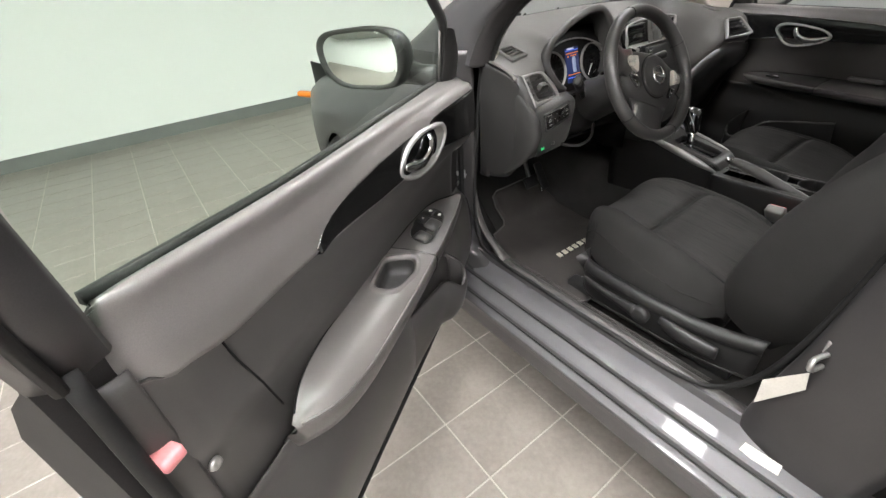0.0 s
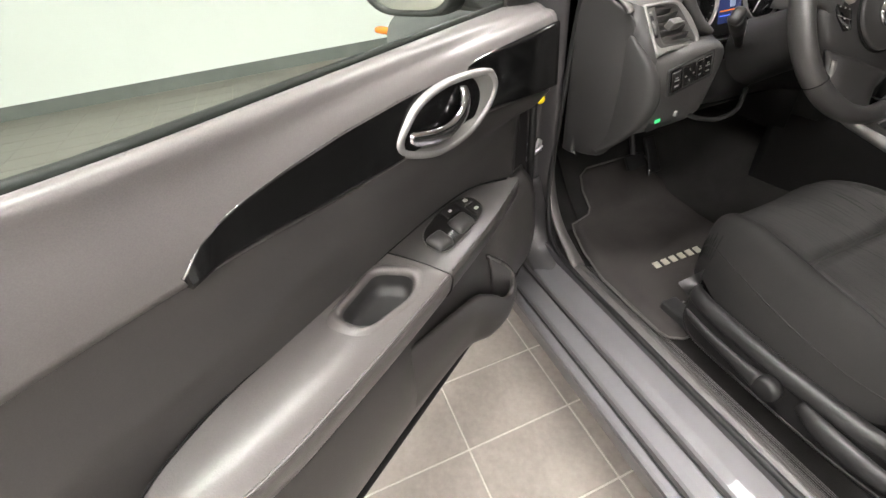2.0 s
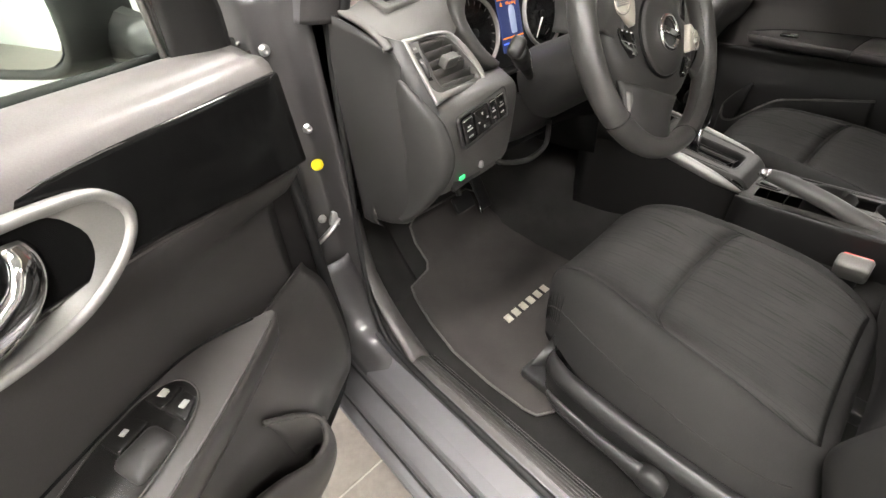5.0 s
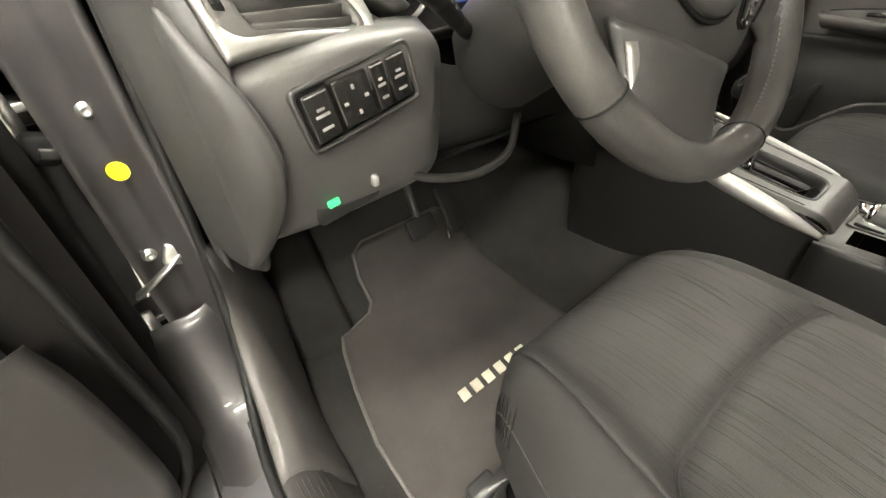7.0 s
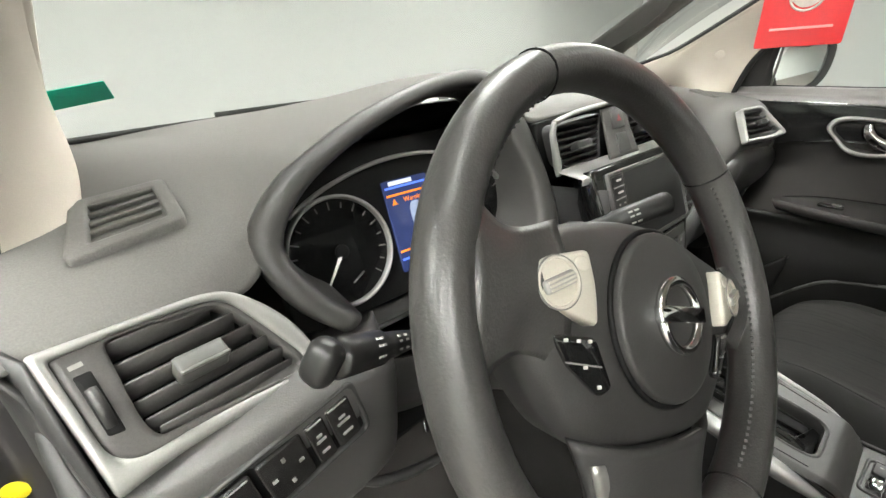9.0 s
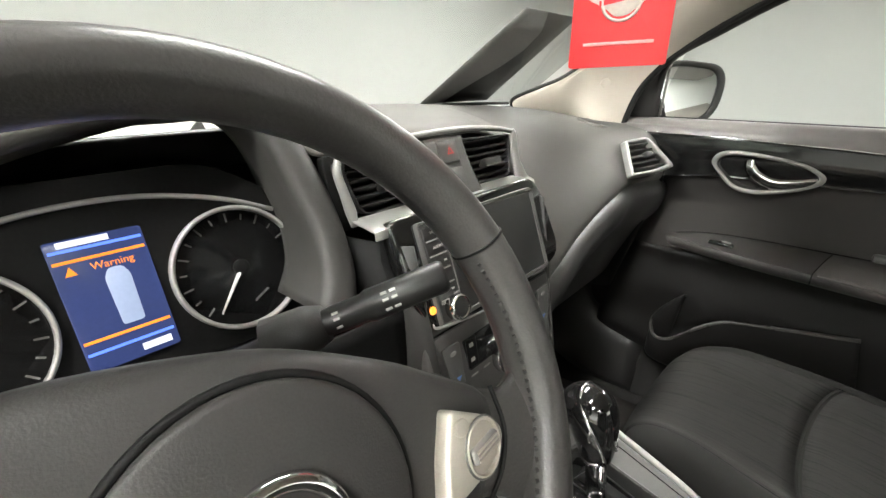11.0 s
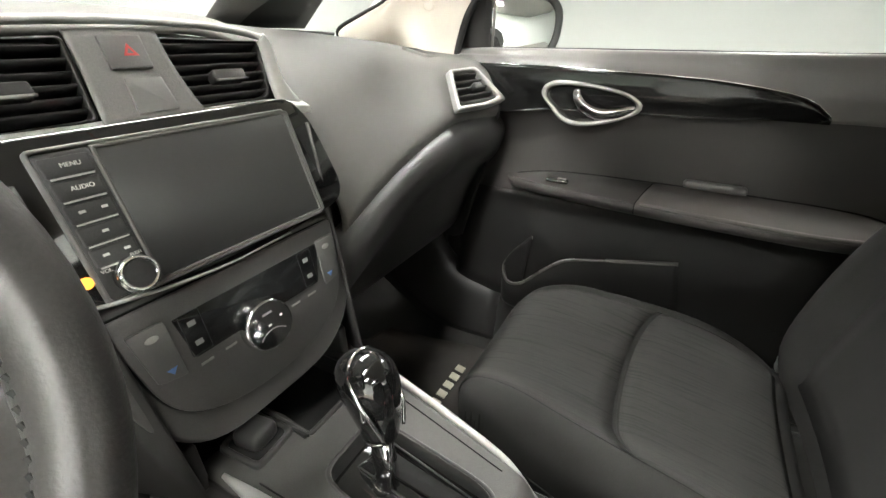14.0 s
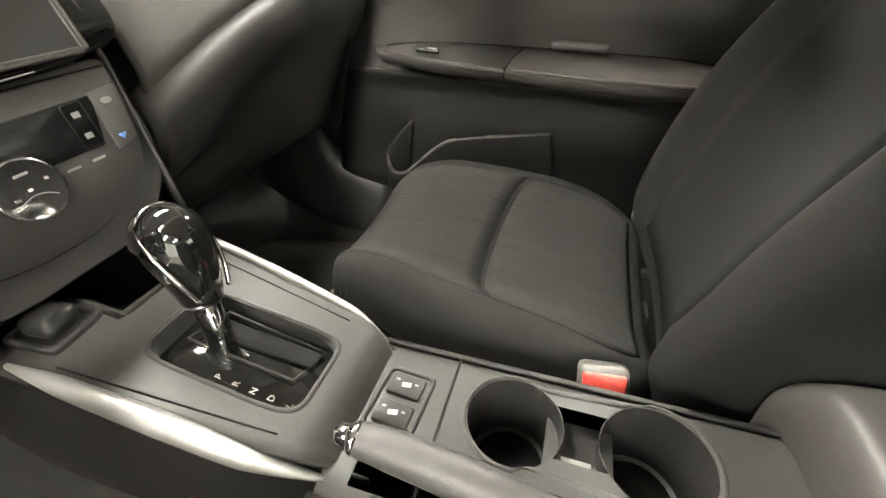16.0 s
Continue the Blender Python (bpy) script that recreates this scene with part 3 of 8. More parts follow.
# rubber seal round the driver's door opening
seal = spline([(-0.722, 0.345, 1.06), (-0.724, 0.362, 0.98), (-0.733, 0.372, 0.80), (-0.745, 0.376, 0.64), (-0.762, 0.35, 0.515), (-0.783, 0.29, 0.452), (-0.795, 0.2, 0.438), (-0.797, 0.0, 0.435),
               (-0.797, -0.3, 0.435), (-0.795, -0.45, 0.44), (-0.785, -0.53, 0.47), (-0.775, -0.585, 0.56), (-0.765, -0.62, 0.7), (-0.755, -0.645, 0.9), (-0.73, -0.665, 1.1), (-0.66, -0.7, 1.38)], 6)
link("door_seal", tube(seal, 0.0068), MAT["rubber"], body, "black rubber door seal")
# plastic scuff trim inside the seal, and kick panel
sc = [[(-0.79, y, 0.432), (-0.775, y, 0.440), (-0.75, y, 0.425), (-0.73, y, 0.385), (-0.715, y, 0.335), (-0.70, y, 0.30)] for y in (-0.62, -0.3, 0.0, 0.19)]
link("sill_trim", skin(sc, 3, 4, thick=0.003), MAT["trim_grey"], body, "black plastic sill trim")
for k in range(7):
    link("rib", tube([(-0.777 + 0.0065 * k, y, 0.4412 - 0.0003 * k - 0.00032 * k * k) for y in (-0.5, -0.1, 0.17)], 0.0007, 5), MAT["trim_grey"], body)
kp = [[(-0.7895, 0.18, 0.4335), (-0.775, 0.18, 0.4420), (-0.749, 0.18, 0.4275), (-0.7195, 0.18, 0.355), (-0.699, 0.18, 0.302)],
      [(-0.766, 0.32, 0.502), (-0.745, 0.322, 0.50), (-0.722, 0.327, 0.465), (-0.703, 0.33, 0.385), (-0.69, 0.33, 0.31)],
      [(-0.747, 0.368, 0.60), (-0.738, 0.37, 0.60), (-0.722, 0.385, 0.57), (-0.70, 0.41, 0.48), (-0.675, 0.43, 0.36)],
      [(-0.742, 0.372, 0.70), (-0.734, 0.374, 0.70), (-0.712, 0.41, 0.68), (-0.68, 0.47, 0.60), (-0.655, 0.53, 0.45)]]
for s in (1, -1):
    # passenger side gets darker plastics, with the footwell shade in their colour
    if s < 0:
        link("sill_trim", skin([[(-x, y, z) for x, y, z in r] for r in sc], 3, 4, thick=0.003), MAT["plastic"], body, "black plastic sill trim")
    link("kick_panel", skin([[(s * x, y, z) for x, y, z in r] for r in kp], 4, 4, thick=0.003), MAT["trim_grey"] if s > 0 else MAT["shaded_plastic"], body, "black plastic kick panel")

# small marks on the hinge pillar
HP = axes((-0.776, 0.4085, 0.815), (-1, 0.28, 0), (0, 0, 1))
link("yellow_dot", prism(circle(0.0115, 20), 0.0008, HP @ pose(0, 0, 0, 0, 180, 0) @ T((0, 0, 0.0085))), MAT["yellow"], body, "round yellow sticker")
for dz, dx in ((0.068, 0.0), (0.20, 0.03), (-0.115, 0.02)):
    b_ = link("bolt", turned([(0.009, 0.0), (0.009, 0.002), (0.006, 0.003), (0.006, 0.007), (0.0035, 0.0075), (0.0025, 0.005)], 12, T((-0.776 - dx, 0.4045 + 0.25 * dx, 0.815 + dz)) @ pose(0, 0, 0, 90, 0, 0)), MAT["steel"], body, "steel hinge bolt")
# added black tube: covers the pillar's bright edge and stands for the dark gap
link("hinge_seal", tube([(-0.866, 0.415, 0.36), (-0.858, 0.414, 0.55), (-0.856, 0.413, 0.80), (-0.858, 0.412, 1.04)], [0.012, 0.014, 0.015, 0.014], 10), MAT["rubber"], body, "black filler standing for the dark hinge gap")
ck = link("check_strap", tube([(-0.764, 0.400, 0.692), (-0.785, 0.394, 0.680), (-0.812, 0.397, 0.664), (-0.832, 0.404, 0.652)], 0.0055, section=[(-1, -0.35), (1, -0.35), (1, 0.35), (-1, 0.35)]), MAT["steel"], body, "steel door check strap")
link("bracket", rbox(0.026, 0.010, 0.030, 0.003, T((-0.770, 0.402, 0.692)) @ pose(0, 0, 0, 0, 25, 0)), MAT["steel"], ck)
link("bracket_bolt", turned([(0.007, 0.0), (0.0065, 0.004), (0.004, 0.0045), (0.003, 0.003)], 10, T((-0.755, 0.397, 0.690)) @ pose(0, 0, 0, 90, 0, 0)), MAT["steel"], ck)
for z, sz in ((0.56, 0.030), (0.880, 0.026), (0.972, 0.044)):
    hg = link("door_hinge", rbox(0.034, 0.062, sz, 0.006, T((-0.838, 0.492, z)) @ pose(0, 0, 0, 0, 0, 12)), MAT["shaded_paint"], body, "painted steel door hinge")
    link("hinge_pin", turned([(0.0065, -0.030), (0.008, 0.0), (0.0065, 0.030)], 10, T((-0.842, 0.456, z))), MAT["steel"], hg)
    link("hinge_plate", rbox(0.030, 0.005, 0.010, 0.002, T((-0.832, 0.459, z + 0.008)) @ pose(0, 0, 0, 0, 0, 12)), MAT["steel"], hg, "bright hinge edge")
wb = link("wire_boot", rbox(0.034, 0.030, 0.036, 0.009, T((-0.834, 0.446, 0.846)) @ pose(0, 0, 0, 0, 20, 10), 3), MAT["rubber"], body, "black rubber wiring boot between door and pillar")
link("boot_clip", rbox(0.020, 0.006, 0.012, 0.002, T((-0.826, 0.431, 0.842)) @ pose(0, 0, 0, 0, 20, 10)), MAT["steel2"], wb, "dull metal clip")

# striker and labels on the centre pillar
st = link("striker", tube(spline([(-0.80, -0.652, 0.70), (-0.835, -0.64, 0.70), (-0.845, -0.64, 0.69), (-0.835, -0.643, 0.675), (-0.80, -0.655, 0.675)], 4), 0.005), MAT["steel"], body, "bright steel latch striker")
link("striker_plate", rbox(0.006, 0.03, 0.075, 0.003, T((-0.803, -0.655, 0.688))), MAT["steel"], st)
def flat_label(corners, label):
    """A thin printed label over four corners."""
    link("label", sheet([[corners[0], corners[1]], [corners[3], corners[2]]], thick=0.001), MAT["label"], body, label, smooth=False)


flat_label([(-0.824, -0.5965, 0.521), (-0.824, -0.651, 0.618), (-0.824, -0.643, 0.658), (-0.824, -0.5915, 0.588)], "pale printed label")
flat_label([(-0.862, -0.614, 0.389), (-0.862, -0.691, 0.386), (-0.832, -0.687, 0.416), (-0.832, -0.619, 0.413)], "pale printed label on the sill")
for x_, z_ in ((-0.912, 0.3495), (-0.8658, 0.3815)):
    link("sill_groove", tube([(x_, y, z_) for y in (-2.16, -0.6, 0.0, 0.42)], 0.0026, 6), MAT["rubber"], body)

# ---- doors ----
def line(u, pts):
    return float(np.interp(u, [p[0] for p in pts], [p[1] for p in pts]))


def smooth_line(u, pts, r=0.05):
    """The same with its corners rounded over a stretch of 2 r."""
    return float(np.mean([line(u + r * q, pts) for q in np.linspace(-1, 1, 15)]))


WS = [(0.0, 0.178), (0.2, 0.175), (0.35, 0.162), (0.47, 0.149), (0.6, 0.140), (0.84, 0.125), (1.0, 0.12), (1.2, 0.115)]
TOPZ = [(0.1, 1.034), (0.22, 1.034), (0.36, 1.032), (0.45, 1.027), (0.55, 1.0235), (0.65, 1.018), (0.725, 1.009), (0.78, 0.999), (0.80, 0.993), (0.822, 0.981), (0.838, 0.961)]
BOTZ = [(0.1, 0.916), (0.24, 0.933), (0.36, 0.949), (0.57, 0.950), (0.66, 0.951), (0.75, 0.957), (0.838, 0.957), (0.93, 0.958), (1.0, 0.956), (1.03, 0.962), (1.06, 0.968), (1.075, 0.967), (1.09, 0.978), (1.2, 0.985)]
US = [0.135, 0.2, 0.3, 0.4, 0.5, 0.6, 0.7, 0.8, 0.9, 1.0, 1.055, 1.075, 1.09, 1.104]


def evened(pts, n=48):
    """A closed smooth outline with n points at even steps."""
    p = spline(pts, 12, True)
    p = np.vstack([p, p[:1]])
    s = np.r_[0, np.cumsum(np.linalg.norm(np.diff(p, axis=0), axis=1))]
    t = np.linspace(0, s[-1], n, endpoint=False)
    return np.stack([np.interp(t, s, p[:, k]) for k in (0, 1)], 1)


def make_door(side):
    M = door_frame(side)
    driver = side < 0
    if driver:
        d = thing("driver_door", "wide-open front car door with black padded panel, armrest and glossy strip", "car door", "front doors")
    else:
        d = thing("passenger_door", "shut front car door with black padded panel, armrest and glossy strip", "car door", "front doors")
    # shell
    sec = [(0.096, 0.41), (0.096, 1.030), (0.093, 1.043), (0.085, 1.03), (0.04, 0.995), (-0.01, 0.93), (-0.03, 0.8), (-0.03, 0.6), (-0.01, 0.42), (0.02, 0.37), (0.08, 0.37)]
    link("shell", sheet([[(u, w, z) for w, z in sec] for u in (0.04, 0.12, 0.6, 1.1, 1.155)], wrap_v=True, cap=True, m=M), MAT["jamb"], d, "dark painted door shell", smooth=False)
    # upper pad
    rows = []
    for u in US:
        s = smooth_line(u, WS)
        e = 0.120 - 0.008 * max(0, (u - 0.8) / 0.3)
        q = line(u, [(0, 0), (1.055, 0), (1.075, 0.004), (1.09, 0.013), (1.104, 0.030)])
        top = 1.064 + 0.008 * max(0, (u - 0.85) / 0.25) - 0.3 * q
        mid = smooth_line(u, TOPZ, 0.012) if u < 0.838 else 1.0
        rows.append([(u, e - 0.012, 1.045), (u, e - 0.011, top - 0.006), (u, e - 0.005 - 0.3 * q, top), (u, e + 0.004 + 0.25 * (s - e) - q, top - 0.003), (u, e + 0.62 * (s - e) - q, (top * 0.62 + mid * 0.38)), (u, s + 0.001 - q, mid), (u, s - 0.003 - q, line(u, BOTZ))])
    link("upper_pad", skin(rows, 3, 5, thick=0.004, m=M), MAT["lit_pad_skin"], d, "smooth dark padded upper panel")
    # middle insert
    rows = []
    for u in US:
        s, b = smooth_line(u, WS), line(u, BOTZ)
        q = line(u, [(0, 0), (1.06, 0), (1.09, 0.006), (1.104, 0.014)])
        rows.append([(u, s - 0.0035 - q, b + 0.002), (u, s - 0.0065 - q, b - 0.007), (u, 0.5 * (s - 0.012) + 0.059 - q, b - 0.04), (u, 0.117 - q, 0.87), (u, 0.110 - q, 0.83), (u, 0.106 - q, 0.79), (u, 0.103 - q, 0.70)])
    link("middle_insert", skin(rows, 3, 4, thick=0.003, m=M), MAT["shaded_insert_skin"], d, "satin middle panel, darkened for shade")
    link("insert_seam", tube([M @ Vector(p) for p in spline([(1.018, 0.1185, 0.956), (1.012, 0.1190, 0.92), (1.000, 0.1210, 0.873), (0.988, 0.1150, 0.83), (0.978, 0.1120, 0.79)], 5)], 0.0015, 6), MAT["dark"], d)
    flange = [[(1.098, 0.106 - 0.02 * max(0, z - 0.93), z), (1.112, 0.1045 - 0.02 * max(0, z - 0.93), z), (1.124, 0.0985, z), (1.128, 0.092, z)] for z in (0.44, 0.6, 0.78, 0.9, 1.0)]
    link("end_flange", skin(flange, 4, 4, thick=0.002, m=M), MAT["switch_skin"], d, "grey flange at the rear end of the door")
    link("flange_screw", turned([(0.009, 0.0), (0.008, 0.004), (0.004, 0.005), (0.001, 0.004)], 14, m=M @ T((1.088, 0.110, 0.826)) @ pose(0, 0, 0, -90, 0, 0)), MAT["steel"], d, "small bright screw")
    # glossy strip
    us = np.concatenate([np.linspace(0.138, 0.79, 40), [0.80, 0.815, 0.827, 0.838]])
    rows = []
    for u in us:
        s, t, b = smooth_line(u, WS), smooth_line(u, TOPZ, 0.012), smooth_line(u, BOTZ, 0.02)
        b = min(b, t)
        foot, b = b, b + (min(0.009, 0.25 * (t - b)) if driver else 0)
        lift = 0.006 * min(1, max(0, (0.42 - u) / 0.2)) if driver else 0.003 * min(1, max(0, (0.42 - u) / 0.2))
        face = [(u, s + lift + (0.0030 + 0.0040 * q if driver else 0.0030 + 0.0045 * math.sin(math.pi * min(q + 0.1, 1))), t - q * (t - b)) for q in (0.015, 0.035, 0.07, 0.3, 0.5, 0.7, 0.93, 0.965, 0.985)]
        rows.append([(u, s - 0.001, t + 0.002), (u, s + lift + 0.0022, t + 0.0006)] + face + [(u, s + lift + 0.0058, b), (u, s - 0.004, foot - 0.0008)])
    link("glossy_strip", sheet(rows, m=M, thick=0.002), MAT["piano_trim"], d, "glossy black decorative strip")
    edge = [(u, smooth_line(u, WS) + 0.0035 + 0.005 * min(1, max(0, (0.42 - u) / 0.2)), smooth_line(u, TOPZ, 0.012) + 0.0015) for u in us]
    link("accent_line", tube([M @ Vector(p) for p in edge], [0.0006, 0.0009, 0.0013, 0.0016, 0.0016], 6), MAT["chrome"], d, "thin bright accent line")
    # handle
    m2 = M @ Matrix(((1, 0, 0, 0), (0, 0, 1, 0), (0, 1, 0, 0), (0, 0, 0, 1)))
    s = 0.1625
    slope = Matrix.Translation((0.470, 0.978, s) if driver else (0.452, 0.962, s)) @ Matrix(((1, 0, 0, 0), (0, 1, 0, 0), (-0.125, 0.05, 1, 0), (0, 0, 0, 1)))
    outer = evened([(-0.106, 0.010), (-0.100, 0.030), (-0.078, 0.043), (0.004, 0.049), (0.060, 0.038), (0.090, 0.018), (0.108, -0.005), (0.088, -0.025), (0.027, -0.045), (-0.040, -0.041), (-0.088, -0.016)], 60)
    lip = evened([(-0.097, 0.011), (-0.091, 0.026), (-0.074, 0.0355), (0.003, 0.041), (0.055, 0.031), (0.082, 0.012), (0.094, -0.006), (0.080, -0.017), (0.025, -0.037), (-0.036, -0.033), (-0.080, -0.011)], 60)
    inner = evened([(-0.056, 0.011), (-0.055, 0.031), (-0.038, 0.036), (0.003, 0.0385), (0.050, 0.029), (0.074, 0.011), (0.084, -0.005), (0.074, -0.014), (0.024, -0.033), (-0.016, -0.030), (-0.042, -0.014)], 60)
    if not driver:
        outer = evened([(-0.102, 0.016), (-0.098, 0.034), (-0.084, 0.043), (-0.057, 0.046), (0.004, 0.040), (0.057, 0.029), (0.084, 0.015), (0.093, 0.003), (0.086, -0.010), (0.060, -0.024), (0.013, -0.038), (-0.031, -0.042), (-0.061, -0.032), (-0.082, -0.010)], 60)
        c0 = np.mean(outer, axis=0)
        lip = c0 + (outer - c0) * (0.895, 0.80)
        inner = c0 + (outer - c0) * (0.80, 0.73)
    hm = m2 @ slope
    hd = link("inside_handle", rim(outer, lip, 0.008, hm, rise=0.0022, inset=0.002), MAT["silver"], d, "satin silver handle surround")
    link("handle_ramp", sheet([[(*(lip[k] + (inner[k] - lip[k]) * q), z) for k in range(60)] for q, z in ((0, -0.001), (0.3, -0.003), (0.75, -0.010), (1.0, -0.015), (1.0, -0.024))], wrap_v=True, m=hm, flip=True), MAT["silver_dim"] if driver else MAT["cup_black"], hd, "scooped side of the handle")
    link("handle_cup", prism(inner * 1.03, 0.004, hm @ T((0, 0, -0.022)), bevel=0.001), MAT["cup_black"], hd, "dark recess")
    strap = spline([(-0.035, 0.031, -0.006), (-0.032, 0.016, 0.002), (-0.018, -0.002, 0.006), (0.010, -0.015, 0.006), (0.042, -0.014, 0.004), (0.082, -0.006, -0.003)], 6)
    rows = []
    for k, p in enumerate(strap):
        tg = strap[min(k + 1, len(strap) - 1)] - strap[max(k - 1, 0)]
        nn = np.array((tg[1], -tg[0], 0)) / math.hypot(tg[0], tg[1])
        wd = float(np.interp(k / (len(strap) - 1), [0, 0.25, 0.6, 1], [0.009, 0.012, 0.0145, 0.012]))
        rows.append([p - nn * wd + (0, 0, -0.003), p - nn * wd * 0.8 + (0, 0, 0.0025), p - nn * wd * 0.3 + (0, 0, 0.004), p + nn * wd * 0.5 + (0, 0, 0.001), p + nn * wd + (0, 0, -0.006), p + nn * wd * 0.6 + (0, 0, -0.010), p - nn * wd * 0.6 + (0, 0, -0.007)])
    link("handle_lever", sheet(rows, wrap_v=True, cap=True, m=hm), MAT["chrome"], hd, "bright chrome door lever")
    link("lock_tab", rbox(0.012, 0.020, 0.014, 0.003, hm @ T((0.052, 0.006, -0.014)) @ pose(0, 0, 0, 0, 0, -25)), MAT["panel_door"], hd, "grey lock slider")
    # armrest
    A_IN = [(0.285, 0.178, 0.800), (0.36, 0.126, 0.803), (0.46, 0.112, 0.806), (0.59, 0.108, 0.807), (0.7, 0.106, 0.808), (0.8, 0.107, 0.808), (0.88, 0.111, 0.808), (0.95, 0.123, 0.804), (1.003, 0.142, 0.787)]
    A_OUT = [(0.285, 0.181, 0.796), (0.36, 0.189, 0.792), (0.46, 0.196, 0.788), (0.59, 0.1995, 0.785), (0.7, 0.2005, 0.782), (0.8, 0.199, 0.780), (0.88, 0.195, 0.779), (0.95, 0.181, 0.781), (1.003, 0.147, 0.783)]
    ain, aout = spline(A_IN, 16), spline(A_OUT, 16)
    ku = [p[0] for p in ain]
    cut = next(i for i, p in enumerate(ain) if p[0] > 0.587)
    ts = np.linspace(0, 1, 33)

    def arm_point(k, t):
        a, b = ain[k], aout[k]
        p = a + (b - a) * t
        room = min(1, 8 * np.linalg.norm(b - a))
        shear = 0.024 * t * max(0, 1 - abs(p[0] - 0.585) / 0.25)
        return (p[0] - shear, p[1], p[2] + room * (0.010 * math.sin(math.pi * t**1.5) if k > cut else 0.004 * math.sin(math.pi * t)))

    def arm_place(u, w):
        """A place on top of the armrest."""
        for _ in range(3):
            k = float(np.interp(u + (0.024 * max(0, 1 - abs(u - 0.585) / 0.25) * 0.5), ku, np.arange(len(ku))))
            k0 = min(int(k), len(ku) - 2)
            a, b = ain[k0] * (1 - k + k0) + ain[k0 + 1] * (k - k0), aout[k0] * (1 - k + k0) + aout[k0 + 1] * (k - k0)
        t = (w - a[1]) / (b[1] - a[1])
        z = np.array(arm_point(k0, t))[2] * (1 - k + k0) + np.array(arm_point(k0 + 1, t))[2] * (k - k0)
        return np.array((u, w, z))

    if driver:
        under = [(0.003, -0.003), (0.004, -0.010), (0.000, -0.032), (-0.010, -0.052), (-0.026, -0.066), (-0.055, -0.072)]
    else:
        under = [(0.002, -0.003), (0.003, -0.008), (0.000, -0.018), (-0.014, -0.028), (-0.030, -0.034), (-0.06, -0.038)]

    def arm_rows(k0, k1):
        out = []
        for k in range(k0, k1):
            e = arm_point(k, 1.0)
            g = 0.3 if k in (0, len(ain) - 1) else (0.75 if k in (1, len(ain) - 2) else 1)
            out.append([arm_point(k, t) for t in ts] + [(e[0], e[1] + dw * g, e[2] + dz * g) for dw, dz in under])
        return out

    link("switch_panel", sheet(arm_rows(0, cut + 1), m=M), MAT["switch_skin"], d, "hard plastic switch panel")
    rows = arm_rows(cut, len(ain))
    if driver:
        P = np.array(rows)
        nb = P.shape[1]
        shape = rounded([(0.722, 0.128), (0.628, 0.115), (0.600, 0.166), (0.632, 0.184), (0.714, 0.172)], [0.020, 0.016, 0.020, 0.02, 0.022], 7)
        mid = shape.mean(0)

        def inside(x, y, grow):
            q = mid + (shape - mid) * grow
            c = False
            for i in range(len(q)):
                (xa, ya), (xb, yb) = q[i - 1], q[i]
                if (ya > y) != (yb > y) and x < (xb - xa) * (y - ya) / (yb - ya) + xa:
                    c = not c
            return c

        ok = [[not (j < len(ts) and inside(P[i, j, 0], P[i, j, 1], 1.04)) for j in range(nb)] for i in range(len(P))]
        faces = [(i * nb + j, i * nb + j + 1, (i + 1) * nb + j + 1, (i + 1) * nb + j) for i in range(len(P) - 1) for j in range(nb - 1) if ok[i][j] and ok[i][j + 1] and ok[i + 1][j] and ok[i + 1][j + 1]]
        link("armrest", mesh(P.reshape(-1, 3), faces, M), MAT["arm_skin"], d, "soft grey-black vinyl armrest with a pull pocket")
        pk = []
        for grow, dep in ((1.32, -0.0006), (1.22, 0.0012), (1.12, 0.0022), (1.04, 0.0018), (0.985, -0.0015), (0.95, -0.007), (0.90, -0.020), (0.80, -0.030), (0.55, -0.034)):
            pk.append([arm_place(*(mid + (q - mid) * grow)) + np.array((0, 0.1, 1.0)) * dep for q in shape])
        pk.append([np.mean(pk[-1], axis=0)] * len(shape))
        link("pull_pocket", sheet(pk[:6], wrap_v=True, m=M), MAT["arm_skin"], d, "rounded edge of the pull pocket")
        link("pocket_bowl", sheet(pk[5:], wrap_v=True, m=M), MAT["plastic"], d, "recessed pull pocket")
    else:
        link("armrest", sheet(rows, m=M), MAT["arm_skin"], d, "soft black vinyl armrest")
        link("pull_grip", rbox(0.11, 0.022, 0.016, 0.006, M @ T((0.70, 0.128, 0.822))), MAT["panel_door"], d, "grey pull grip")
    seam = [arm_point(cut, t) for t in ts] + [(arm_point(cut, 1.0)[0], arm_point(cut, 1.0)[1] + dw + 0.0006, arm_point(cut, 1.0)[2] + dz) for dw, dz in under[:4]]
    link("armrest_seam", tube([M @ (Vector(p) + Vector((0, 0.0004, 0.0002))) for p in seam], 0.0013, 6), MAT["dark"], d)
    link("armrest_piping", tube([M @ Vector((p[0], p[1] + 0.0015, p[2] + 0.0005)) for p in [arm_point(k, 1.0) for k in range(cut + 1, len(ain) - 2)]], 0.0021 if driver else 0.0048, 8), MAT["arm_skin"], d, "raised stitched edge")
    link("panel_edge", tube([M @ Vector((p[0], p[1] + 0.001, p[2])) for p in [arm_point(k, 1.0) for k in range(3, cut)]], 0.0018, 6), MAT["switch_skin"], d)
    link("inner_groove", tube([M @ Vector((p[0], p[1] + 0.0015, p[2] + 0.0012)) for p in ain[4:-4]], 0.0016, 6), MAT["dark"], d)
    # window switches
    if driver:
        def on_top(u, w):
            a, b, c = (Vector(arm_place(u, w)), Vector(arm_place(u + 0.01, w)), Vector(arm_place(u, w + 0.01)))
            return M @ axes(a, b - a, c - a) if (b - a).cross(c - a).z > 0 else M @ axes(a, b - a, a - c)

